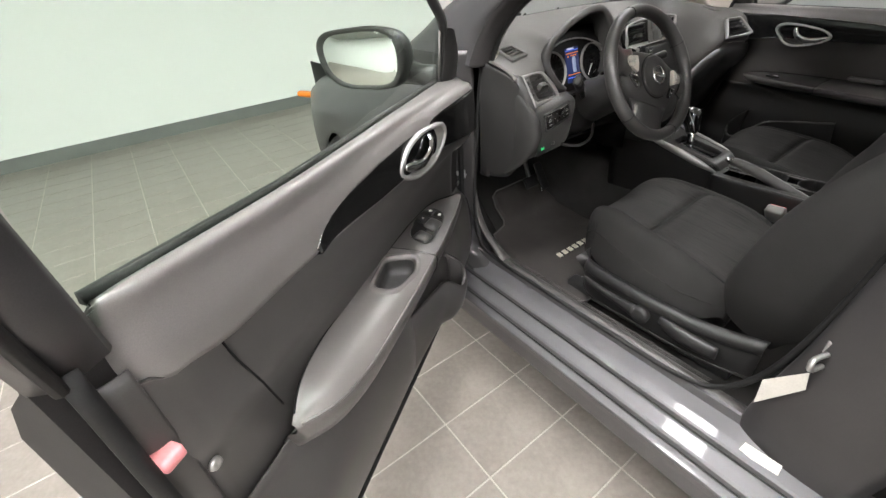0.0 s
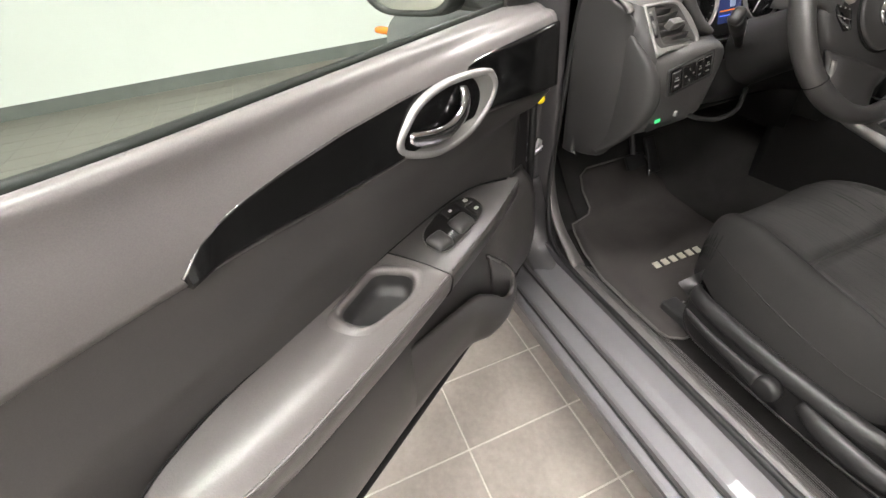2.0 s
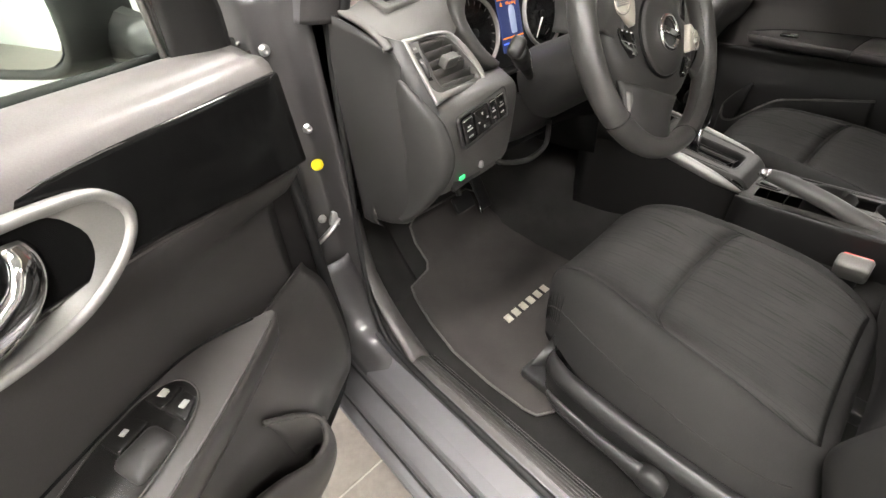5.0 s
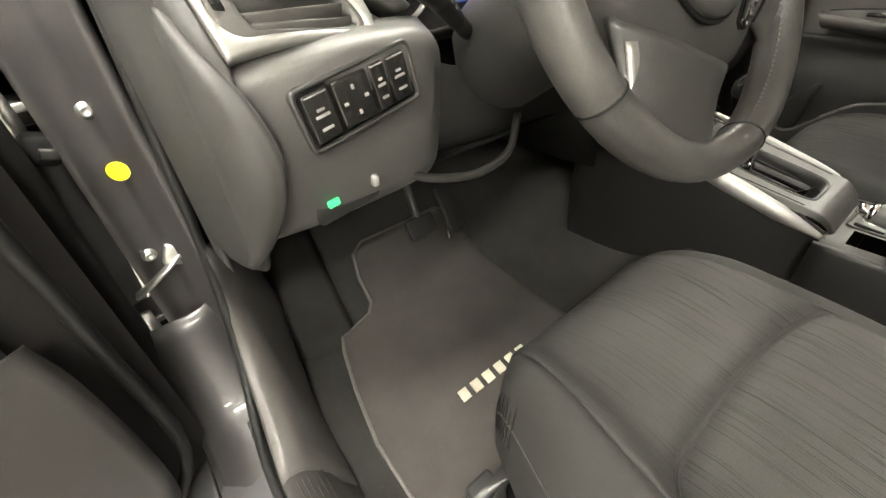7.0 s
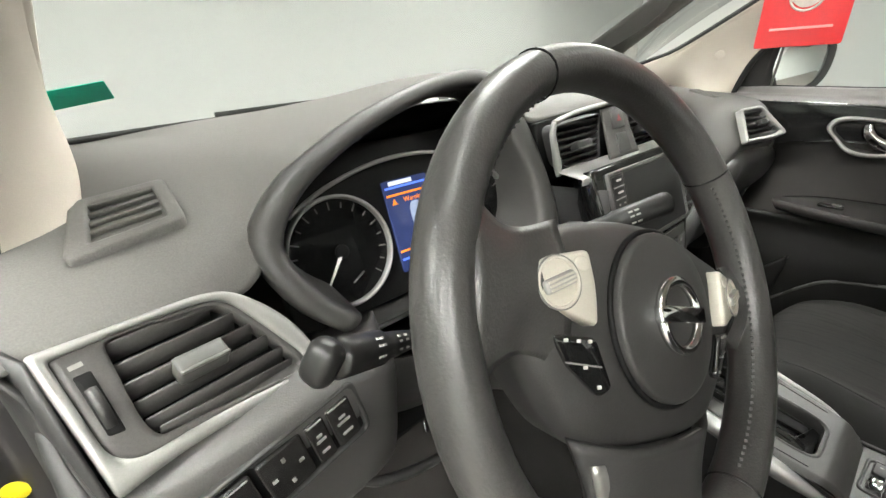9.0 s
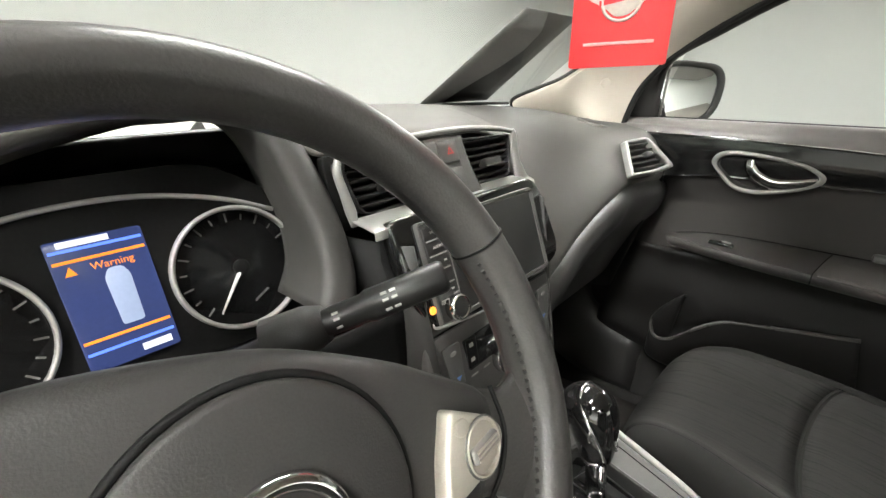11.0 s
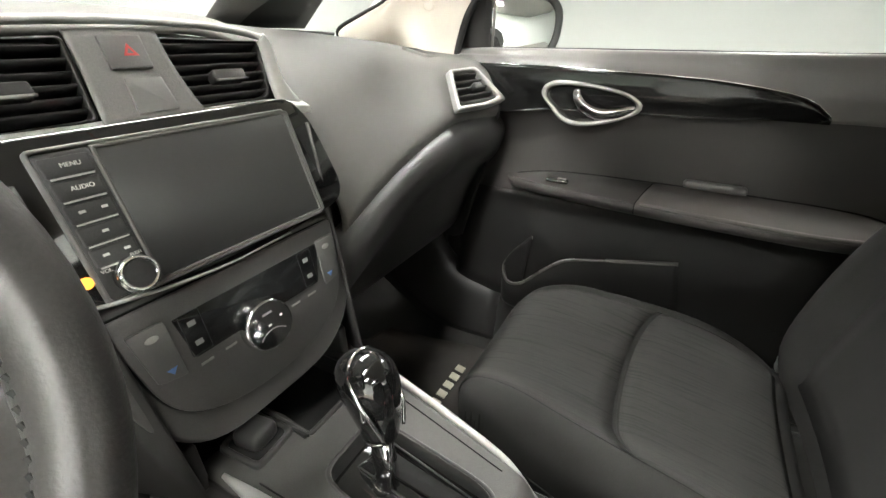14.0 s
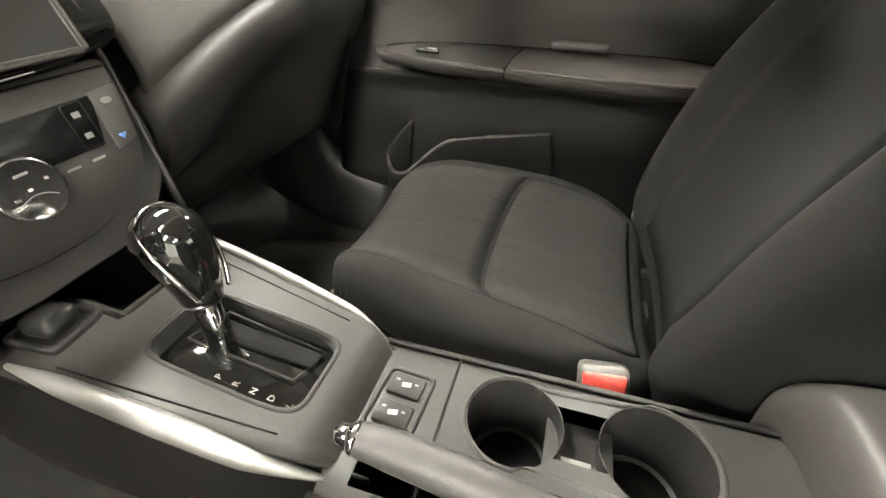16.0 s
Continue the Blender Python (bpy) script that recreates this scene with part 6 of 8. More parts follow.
def head_unit():
    out = rounded([(-0.145, 0.070), (0.119, 0.072), (0.138, 0.046), (0.145, 0.0), (0.150, -0.032), (0.138, -0.052), (0.06, -0.0625), (-0.02, -0.066), (-0.122, -0.056), (-0.145, 0.0)], [0.01, 0.012, 0.04, 0.05, 0.02, 0.02, 0.05, 0.08, 0.012, 0.03], 5)
    t = link("head_unit", prism(out, 0.03, SC @ T((0, 0, -0.001)), bevel=0.006, seg=3), MAT["piano"], dash, "glossy black radio surround with touch screen")
    link("bezel", rim(rect(0.216, 0.116, 0.004, 4), rect(0.210, 0.110, 0.003, 4), 0.006, SC @ T((-0.008, 0.002, 0.004)), rise=0.0008), MAT["panel"], t)
    link("bezel_plate", prism(rect(0.211, 0.111, 0.003), 0.005, SC @ T((-0.008, 0.002, 0.0030)), bevel=0.0005), MAT["plastic"], t)
    link("screen_frame", rim(rect(0.183, 0.111, 0.003, 4), rect(0.177, 0.105, 0.002, 4), 0.003, SC @ T((0.0125, 0.002, 0.0042)), rise=0.0006, inset=0.002), MAT["spoke_grey2"], t, "satin grey screen border")
    link("screen", prism(rect(0.178, 0.106, 0.002), 0.002, SC @ T((0.0125, 0.002, 0.0036)), bevel=0.0003), MAT["screen"], t, "dark switched-off touch screen")
    link("chrome_edge", tube([SC @ Vector(p) for p in spline([(-0.128, -0.046, 0.004), (-0.122, -0.0525, 0.005), (-0.07, -0.0605, 0.0045), (-0.02, -0.0635, 0.0045), (0.05, -0.0615, 0.0045)], 6)], [0.0010, 0.0016, 0.0014, 0.0010, 0.0006], 6), MAT["silver"], t, "thin bright lower edge")
    link("hazard_glow", prism(circle(0.0045, 14), 0.001, SC @ T((-0.120, -0.034, 0.0008))), MAT["amber_led"], t, "small lit amber lamp")
    link("button_column", prism(rect(0.034, 0.108, 0.003), 0.003, SC @ T((-0.0965, 0.002, 0.0046))), MAT["plastic"], t)
    for k in range(5):
        b_ = link("button", prism(rect(0.030, 0.0135, 0.0015), 0.003, SC @ T((-0.0965, 0.046 - 0.0165 * k, 0.0055)), bevel=0.001), MAT["plastic"], t)
        link("button_edge", rbox(0.026, 0.0012, 0.001, 0, SC @ T((-0.0965, 0.0382 - 0.0165 * k, 0.006))), MAT["silver"], b_, smooth=False)
        if k < 2:
            link("button_word", words(("MENU", "AUDIO")[k], 0.0046, SC @ T((-0.0945, 0.0465 - 0.0165 * k, 0.0057)), 0.0002), MAT["grey_print"], b_)
        else:
            for dx in ((-0.007, 0.007) if k != 3 else (0,)):
                link("button_mark", rbox(0.004, 0.002, 0.0006, 0, SC @ T((-0.0955 + dx, 0.0465 - 0.0165 * k, 0.0057))), MAT["grey_print"], b_, smooth=False)
    link("knob_word", words("VOL", 0.0038, SC @ T((-0.1075, -0.0305, 0.0062)), 0.0002), MAT["grey_print"], t)
    link("knob_word", words("PUSH", 0.0034, SC @ T((-0.0855, -0.0255, 0.0062)), 0.0002), MAT["grey_print"], t)
    kb = link("volume_knob", turned([(0.014, -0.002), (0.0145, 0.010), (0.0135, 0.0125), (0.011, 0.013), (0.0105, 0.0115), (0.001, 0.0115)], 28, SC @ T((-0.0925, -0.040, 0.004))), MAT["chrome"], t, "round chrome volume knob")
    link("knob_face", prism(circle(0.0105, 24), 0.001, SC @ T((-0.0925, -0.040, 0.0165))), MAT["plastic"], kb)


MAT["amber_led"] = material("lit_amber_lamp", (0.5, 0.15, 0.02), 0.4, emit=(1.0, 0.32, 0.04), strength=0.9)
MAT["screen"] = material("matt_screen", (0.020, 0.020, 0.0195), 0.34, spread=0.1, bump=0.0, spec=0.9)
head_unit()


def climate_panel():
    m = axes((0.008, 0.149, 0.820), (1, 0, 0), (0, 0.17, 0.985))
    out = rounded([(-0.128, 0.082), (0.124, 0.082), (0.130, 0.0), (0.112, -0.050), (0.060, -0.084), (-0.085, -0.084), (-0.128, -0.035), (-0.132, 0.03)], [0.012, 0.012, 0.05, 0.04, 0.04, 0.04, 0.05, 0.05], 5)
    t = link("climate_panel", prism(out, 0.05, m @ T((0, 0, -0.007)), bevel=0.006, seg=3), MAT["panel"], dash, "black climate control panel with a round chrome knob")
    face = rounded([(-0.124, 0.074), (0.117, 0.074), (0.114, 0.018), (0.094, -0.031), (0.035, -0.055), (-0.030, -0.056), (-0.084, -0.043), (-0.110, -0.014)], [0.004, 0.004, 0.05, 0.04, 0.05, 0.04, 0.03, 0.03], 6)
    link("panel_face", prism(face, 0.008, m @ T((0, 0, -0.002)), bevel=0.002), MAT["panel"], t, "smooth control face")
    link("panel_groove", tube([m @ Vector((*p, -0.0062)) for p in face], 0.0017, 6, closed=True), MAT["dark"], t)
    link("display", prism(rounded([(-0.079, 0.053), (0.088, 0.055), (0.075, 0.012), (-0.073, 0.012)], 0.002), 0.003, m @ T((0, 0, -0.0008)), bevel=0.0006), MAT["glossy_black"], t, "dark climate display")
    K = m @ T((-0.004, 0.004, 0.0))
    kn = link("climate_knob", turned([(0.0265, -0.004), (0.0265, 0.007), (0.0255, 0.0095), (0.0238, 0.0095)], 44, K), MAT["chrome"], t, "round chrome-edged knob")
    link("knob_face", prism(circle(0.0240, 36), 0.004, K @ T((0, 0, 0.0090)), bevel=0.0006), MAT["slat"], kn)
    for x, y, w_ in ((0.0, 0.013, 0.011), (-0.001, 0.0, 0.0035), (-0.013, -0.004, 0.004), (0.014, 0.004, 0.003)):
        link("knob_mark", rbox(w_, 0.0022, 0.0008, 0, K @ T((x, y, 0.0092))), MAT["grey_print"] if w_ < 0.0036 else MAT["print_mid"], kn, smooth=False)
    link("knob_line", tube([K @ Vector((0.021 * math.cos(a), -0.026 + 0.021 * math.sin(a), 0.0092)) for a in np.radians(np.linspace(45, 135, 9))], 0.0006, 5), MAT["print_mid"], kn)
    for s_ in (-1, 1):
        b_ = link("temperature_switch", prism(rounded([(s_ * -0.013, 0.027), (s_ * 0.016, 0.028), (s_ * 0.009, -0.022), (s_ * -0.014, -0.027)], 0.003), 0.004, m @ T((s_ * 0.098, 0.030, 0.0)), bevel=0.001), MAT["rocker"], t, "temperature rocker")
        link("mark", prism(circle(0.0055, 12, 0.003), 0.001, m @ T((s_ * 0.098, 0.047, 0.0006))), MAT["print_mid"], b_)
        link("mark", prism([(-0.0045, 0.003), (0.0045, 0.003), (0, -0.003)], 0.001, m @ T((s_ * 0.094, 0.013, 0.0006))), MAT["blue_mark"], b_)
        for x, y in ((0.040, 0.003), (0.064, 0.003)):
            link("mark", rbox(0.012, 0.0022, 0.0006, 0, m @ T((s_ * x - 0.002, y, -0.0016))), MAT["print_mid"], t, smooth=False)
        for y in (0.043, 0.024):
            link("mark", rbox(0.007, 0.005, 0.0006, 0.001, m @ T((s_ * 0.066, y, -0.0006))), MAT["print_mid"], t)
        link("switch_frame", rim(rect(0.019, 0.040, 0.002), rect(0.0175, 0.0385, 0.002), 0.0008, m @ T((s_ * 0.066, 0.0335, -0.0006)), rise=0.0002), MAT["rubber"], t)
    # cheeks closing the stack at both sides
    for s_ in (-1, 1):
        ck_ = [[(0.008 + s_ * 0.135, 0.20, z), (0.008 + s_ * 0.150, 0.26, z), (0.008 + s_ * 0.150, 0.42, z)] for z in (0.66, 0.75, 0.9, 1.0)]
        link("side_panel", sheet(ck_, thick=0.004), MAT["dark"], dash)
        fr_ = [[(0.008 + s_ * (0.112 + 0.012 * (z - 0.7) * 4), 0.150 + (z - 0.82) * 0.17, z), (0.008 + s_ * 0.138, 0.20, z)] for z in (0.7, 0.78, 0.86, 0.93, 1.0)]
        link("stack_cheek", sheet(fr_, thick=0.003), MAT["cover"], dash)


MAT["rocker"] = material("grey_rocker_plastic", (0.075, 0.073, 0.070), 0.38, spread=0.1, grain=800, bump=0.1)
MAT["blue_mark"] = material("blue_print", (0.1, 0.2, 0.5), 0.5)
climate_panel()
ig = axes((-0.173, 0.187, 0.860), (1, -0.05, 0), (0, 0.25, 1))
sb = link("start_button", rim(circle(0.0185, 28), circle(0.0142, 28), 0.01, ig, rise=0.002), MAT["steel"], dash, "red engine start button with a metal ring")
link("button_face", prism(circle(0.0143, 24), 0.006, ig @ T((0, 0, 0.0))), MAT["red_led"], sb, "lit red button face")
link("button_word", rbox(0.011, 0.0035, 0.001, 0.001, ig @ T((0.0, 0.006, 0.001))), MAT["dark"], sb)
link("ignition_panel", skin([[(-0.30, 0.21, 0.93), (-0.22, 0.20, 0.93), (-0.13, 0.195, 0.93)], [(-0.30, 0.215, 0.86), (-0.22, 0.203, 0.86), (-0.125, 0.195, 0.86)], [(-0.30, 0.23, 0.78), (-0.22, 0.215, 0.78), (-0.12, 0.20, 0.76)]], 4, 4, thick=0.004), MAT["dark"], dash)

# ---- steering wheel ----
wheel = thing("steering_wheel", "black leather steering wheel with silver switch pads and a chrome emblem", "steering wheel")
WM = axes((-0.3468, 0.025, 0.9953), (1, 0, 0), (0, 0.444, 0.896))
ring = [WM @ Vector((0.180 * math.cos(a), 0.180 * math.sin(a), 0)) for a in np.linspace(0, 2 * math.pi, 72, endpoint=False)]
WR = WM @ pose(0, 0, 0, 0, 0, -24)  # the wheel stands turned a little to the right
WN = np.array(WM.to_3x3() @ Vector((0, 0, 1)))
link("rim", tube(ring, 1.0, closed=True, section=[(0.0165 * math.cos(a), 0.0195 * math.sin(a)) for a in np.linspace(0, 2 * math.pi, 16, endpoint=False)], up=WN), MAT["leather"], wheel, "leather-covered rim")
for a0 in (44, 126, 236, 304):
    a = math.radians(a0)
    p = np.array([0.180 * math.cos(a), 0.180 * math.sin(a), 0])
    lp_ = [WR @ Vector((p[0] * (1 + 0.0925 * math.cos(b)), p[1] * (1 + 0.0925 * math.cos(b)), 0.0198 * math.sin(b))) for b in np.linspace(0, 2 * math.pi, 20, endpoint=False)]
    link("rim_seam", tube(lp_, 0.0009, 5, closed=True), MAT["dark"], wheel)
for a0, a1 in ((-52, 41), (129, 232)):
    for k, a in enumerate(np.radians(np.linspace(a0, a1, 46))):
        q = WR @ Matrix.Translation((0.1652 * math.cos(a), 0.1652 * math.sin(a), 0.007)) @ pose(0, 0, 0, 0, 0, math.degrees(a))
        link("stitch", rbox(0.0019, 0.0042, 0.0022, 0, q @ pose(0, 0, 0, 0, 35, 25), 1), MAT["stitch"], wheel, smooth=False)
half = [(0.0, 0.0605), (0.060, 0.0535), (0.095, 0.044), (0.136, 0.030), (0.139, 0.005), (0.129, -0.027), (0.112, -0.057), (0.080, -0.090), (0.035, -0.102)]
hubo = evened(half + [(-x, y) for x, y in half[:0:-1]], 72)
rows = []
for s_, z in ((0.03, 0.012), (0.45, 0.012), (0.7, 0.009), (0.86, 0.005), (0.94, 0.0005), (0.985, -0.007), (1.0, -0.018), (0.95, -0.045)):
    rows.append([(q[0] * s_, q[1] * s_ + (1 - s_) * -0.004, z) for q in hubo])
link("wheel_centre", sheet(rows, wrap_v=True, m=WR, flip=True), MAT["hub"], wheel, "smooth black wheel centre")
HC = WR @ T((0.0015, -0.012, 0.004)) @ Matrix.Diagonal((0.94, 0.94, 1, 1))
link("airbag_cover", turned([(0.064, 0.0), (0.0638, 0.0125), (0.0625, 0.0145), (0.060, 0.0155), (0.045, 0.0175), (0.025, 0.019), (0.001, 0.0195)], 48, HC), MAT["hub"], wheel, "round black airbag cover")
link("cover_ring", tube([HC @ Vector((0.0655 * math.cos(a), 0.0655 * math.sin(a), 0.0085)) for a in np.linspace(0, 2 * math.pi, 48, endpoint=False)], 0.0022, 6, closed=True), MAT["dark"], wheel)
for s_ in (-1, 1):
    sp = [[(s_ * 0.095, 0.044, -0.008), (s_ * 0.097, 0.015, 0.0), (s_ * 0.095, -0.015, -0.002), (s_ * 0.09, -0.042, -0.010)],
          [(s_ * 0.128, 0.033, -0.006), (s_ * 0.130, 0.010, 0.002), (s_ * 0.128, -0.012, 0.0), (s_ * 0.125, -0.030, -0.008)],
          [(s_ * 0.150, 0.034, -0.004), (s_ * 0.150, 0.010, 0.005), (s_ * 0.150, -0.012, 0.004), (s_ * 0.150, -0.034, -0.006)],
          [(s_ * 0.172, 0.052, -0.004), (s_ * 0.172, 0.012, 0.006), (s_ * 0.172, -0.014, 0.005), (s_ * 0.172, -0.055, -0.006)]]
    link("spoke", skin(sp, 4, 4, thick=0.012, m=WR), MAT["leather"], wheel, "black side spoke")
    seam_ = [(s_ * 0.137, 0.0335, -0.0035), (s_ * 0.139, 0.010, 0.0045), (s_ * 0.137, -0.012, 0.003), (s_ * 0.135, -0.031, -0.006)]
    link("spoke_seam", tube([WR @ Vector(p) for p in spline(seam_, 4)], 0.0016, 6), MAT["dark"], wheel)
    pad = rounded([(s_ * 0.0850, 0.0265), (s_ * 0.0802, 0.0036), (s_ * 0.0815, -0.0208), (s_ * 0.1062, -0.0125), (s_ * 0.1268, -0.0010), (s_ * 0.1322, 0.0095), (s_ * 0.1225, 0.0190)], [0.004, 0.02, 0.005, 0.02, 0.012, 0.007, 0.012], 5)
    PM = WR @ T((s_ * 0.102, 0.004, 0.0165)) @ pose(0, 0, 0, 0, s_ * 9, 0)
    pd = link("switch_pad", prism(pad - (s_ * 0.102, 0.004), 0.012, PM, bevel=0.003), MAT["silver_pad"], wheel, "silver switch pad")
    link("pad_ring", rim(circle(0.0155, 28), circle(0.0135, 28), 0.003, PM @ T((s_ * 0.008, 0.001, 0.0004)), rise=0.001), MAT["silver_pad"], pd)
    link("pad_rocker", rbox(0.024, 0.0085, 0.005, 0.002, PM @ T((s_ * 0.008, 0.001, 0.001)) @ pose(0, 0, 0, 0, 0, 22)), MAT["silver"], pd, "ribbed silver rocker")
    for k in (-1, 0, 1):
        link("rocker_rib", rbox(0.020, 0.0012, 0.0012, 0, PM @ T((s_ * 0.008, 0.001, 0.0036)) @ pose(0, 0, 0, 0, 0, 22) @ T((0, 0.0023 * k, 0))), MAT["silver_pad"], pd, smooth=False)
    link("pad_groove", tube([PM @ Vector((s_ * 0.008 + 0.0158 * math.cos(a), 0.001 + 0.0158 * math.sin(a), 0.0004)) for a in np.linspace(0, 2 * math.pi, 28, endpoint=False)], 0.0007, 5, closed=True), MAT["spoke_grey"], pd)
    link("pad_button", prism(circle(0.0058, 20, 0.0048), 0.004, PM @ T((s_ * -0.010, 0.013, 0.0012)), bevel=0.0012), MAT["silver_pad"], pd)
    low = rounded([(s_ * 0.0790, -0.0265), (s_ * 0.1105, -0.0240), (s_ * 0.0990, -0.0430), (s_ * 0.0764, -0.0620), (s_ * 0.0665, -0.0570)], 0.004, 4)
    LM = WR @ T((s_ * 0.088, -0.041, 0.0115)) @ pose(0, 0, 0, 7, s_ * 14, 0)
    lb_ = link("lower_buttons", prism(low - (s_ * 0.088, -0.041), 0.010, LM, bevel=0.0015), MAT["piano"], wheel, "small black buttons")
    link("button_gap", rbox(0.026, 0.0010, 0.0008, 0, LM @ T((s_ * 0.0, -0.001, 0.0002)) @ pose(0, 0, 0, 0, 0, s_ * 8)), MAT["faint"], lb_, smooth=False)
    for x, y in ((0.101, -0.022), (0.092, -0.0225), (0.084, -0.023), (0.087, -0.038), (0.077, -0.050)):
        link("button_mark", rbox(0.0030, 0.0022, 0.0008, 0.001, LM @ T((s_ * x - s_ * 0.088, y + 0.0355, 0.0004))), MAT["grey_print"], lb_)
ls = [[(-0.082, -0.086, -0.012), (-0.045, -0.094, 0.003), (0.0, -0.096, 0.005), (0.045, -0.094, 0.003), (0.082, -0.086, -0.012)],
      [(-0.066, -0.120, -0.014), (-0.04, -0.124, -0.002), (0, -0.126, 0.0), (0.04, -0.124, -0.002), (0.066, -0.120, -0.014)],
      [(-0.062, -0.160, -0.014), (-0.036, -0.168, -0.005), (0, -0.171, -0.004), (0.036, -0.168, -0.005), (0.062, -0.160, -0.014)]]
link("lower_spoke", skin(ls, 5, 4, thick=0.008, m=WR), MAT["hub"], wheel, "black lower spoke")
inlay = [[(-0.071, -0.103, -0.0035), (-0.045, -0.100, 0.0052), (-0.031, -0.0985, 0.0072), (0.010, -0.0965, 0.0078), (0.048, -0.094, 0.0045)],
         [(-0.063, -0.128, -0.0065), (-0.040, -0.128, 0.0010), (-0.027, -0.129, 0.0030), (0.008, -0.131, 0.0030), (0.044, -0.128, -0.0010)],
         [(-0.057, -0.150, -0.0080), (-0.036, -0.158, -0.0020), (-0.022, -0.164, -0.0006), (0.006, -0.1675, -0.0010), (0.034, -0.164, -0.0030)]]
link("spoke_inlay", skin(inlay, 4, 4, thick=0.003, m=WR), MAT["spoke_grey"], wheel, "satin grey spoke inlay")
link("inlay_crease", tube([WR @ Vector(p) for p in spline([(-0.031, -0.0985, 0.0074), (-0.027, -0.129, 0.0032), (-0.022, -0.162, -0.0003)], 5)], 0.0013, 6), MAT["silver_dim"], wheel)
em = link("emblem", tube([HC @ Vector((0.0255 * math.cos(a), 0.0255 * math.sin(a), 0.0205)) for a in np.linspace(0, 2 * math.pi, 36, endpoint=False)], 0.0038, 8, closed=True), MAT["chrome"], wheel, "chrome ring emblem")
link("emblem_bar", rbox(0.062, 0.0125, 0.006, 0.0015, HC @ T((0, 0, 0.0215))), MAT["chrome"], em)
link("column_shroud", skin([[tuple(WM @ Vector((x * w_, y * h_ - dy, z))) for x, y in circle(1, 16)] for w_, h_, z, dy in ((0.050, 0.045, -0.035, 0.0), (0.082, 0.053, -0.062, 0.005), (0.092, 0.058, -0.10, 0.008), (0.092, 0.062, -0.15, 0.010), (0.08, 0.07, -0.22, 0.012))], 3, 1, wrap_v=True), MAT["plastic"], wheel, "black column shroud")


def stalk(a, b, r0, r1, mat_end, parent):
    a, b = np.array(a), np.array(b)
    st_ = link("stalk", tube([a + (b - a) * t for t in (0, 0.25, 0.5, 0.62, 0.64, 0.98, 1.0)], [r0 * 0.7, r0 * 0.8, r0, r0, r1, r1, r1 * 0.85], 14), MAT["stalk"], parent, "black control stalk")
    d_ = (b - a) / np.linalg.norm(b - a)
    for t in (0.42, 0.5, 0.72, 0.76):
        q = a + (b - a) * t
        n_ = np.cross(d_, (0, 0, 1.0))
        n_ = n_ / np.linalg.norm(n_)
        up_ = np.cross(n_, d_)
        for k in (-0.6, 0.0, 0.6):
            v = (-n_ if n_[1] > 0 else n_) * math.cos(k) + up_ * math.sin(k + 0.5)
            v = v / np.linalg.norm(v)
            rr_ = r1 * 1.0 if t > 0.62 else r0
            link("stalk_mark", rbox(0.0045, 0.0018, 0.0008, 0, axes(q + v * (rr_ + 0.0006), d_, np.cross(v, d_))), MAT["grey_print"], st_, smooth=False)
    return st_


sl = stalk((-0.430, 0.192, 0.922), (-0.547, 0.128, 0.996), 0.011, 0.0140, None, wheel)
link("stalk_cap", rbox(0.020, 0.023, 0.031, 0.009, axes((-0.557, 0.1225, 1.0025), (0.78, 0.42, -0.45), (-0.3, 1, 0.35)), 4), MAT["stalk"], sl, "black rounded stalk end")
sr = stalk((-0.310, 0.170, 0.9715), (-0.178, 0.081, 1.019), 0.0108, 0.0125, None, wheel)
link("stalk_boot", tube([(-0.285, 0.153, 0.9805), (-0.262, 0.138, 0.989), (-0.252, 0.131, 0.9925)], [0.020, 0.018, 0.0135], 14), MAT["cover"], sr, "black stalk boot")


# ---- centre console ----
console = thing("centre_console", "black centre console with gear gate, cup holders and handbrake slot", "console")


def holed(rows, holes, mat, name, parent, label=""):
    """A surface with openings; holes: (test of x and y). Its inner edge is drawn onto the outline of the opening."""
    P = np.array(rows)
    b = P.shape[1]
    faces, gone, kept = [], set(), set()
    for i in range(P.shape[0] - 1):
        for j in range(b - 1):
            quad = (i * b + j, i * b + j + 1, (i + 1) * b + j + 1, (i + 1) * b + j)
            c = (P[i, j] + P[i + 1, j] + P[i, j + 1] + P[i + 1, j + 1]) / 4
            if any(h(c[0], c[1]) for h in holes):
                gone.update(quad)
            else:
                faces.append(quad)
                kept.update(quad)
    V = P.reshape(-1, 3).copy()
    inside = lambda p: any(h(p[0], p[1]) for h in holes)
    for k in gone & kept:
        best = None
        for a in np.linspace(0, 2 * math.pi, 16, endpoint=False):
            d = np.array((math.cos(a), math.sin(a), 0))
            for r in np.arange(0.0004, 0.0061, 0.0004):
                if inside(V[k] + d * r) != inside(V[k]):
                    if best is None or r < best[0]:
                        best = (r, d)
                    break
        if best:
            V[k] = V[k] + best[1] * best[0]
    return link(name, mesh(V, faces), mat, parent, label)


def plateau_z(y):
    return float(np.interp(y, [-0.142, -0.134, -0.126, -0.117, -0.108, -0.09, -0.05, 0.06, 0.14, 0.22], [0.628, 0.640, 0.652, 0.661, 0.666, 0.670, 0.678, 0.700, 0.712, 0.705]))


def plateau_w(y):
    return float(np.interp(y, [-0.142, -0.126, -0.11, -0.09, -0.05, 0.05, 0.12, 0.2], [0.058, 0.067, 0.073, 0.077, 0.082, 0.094, 0.101, 0.106]))


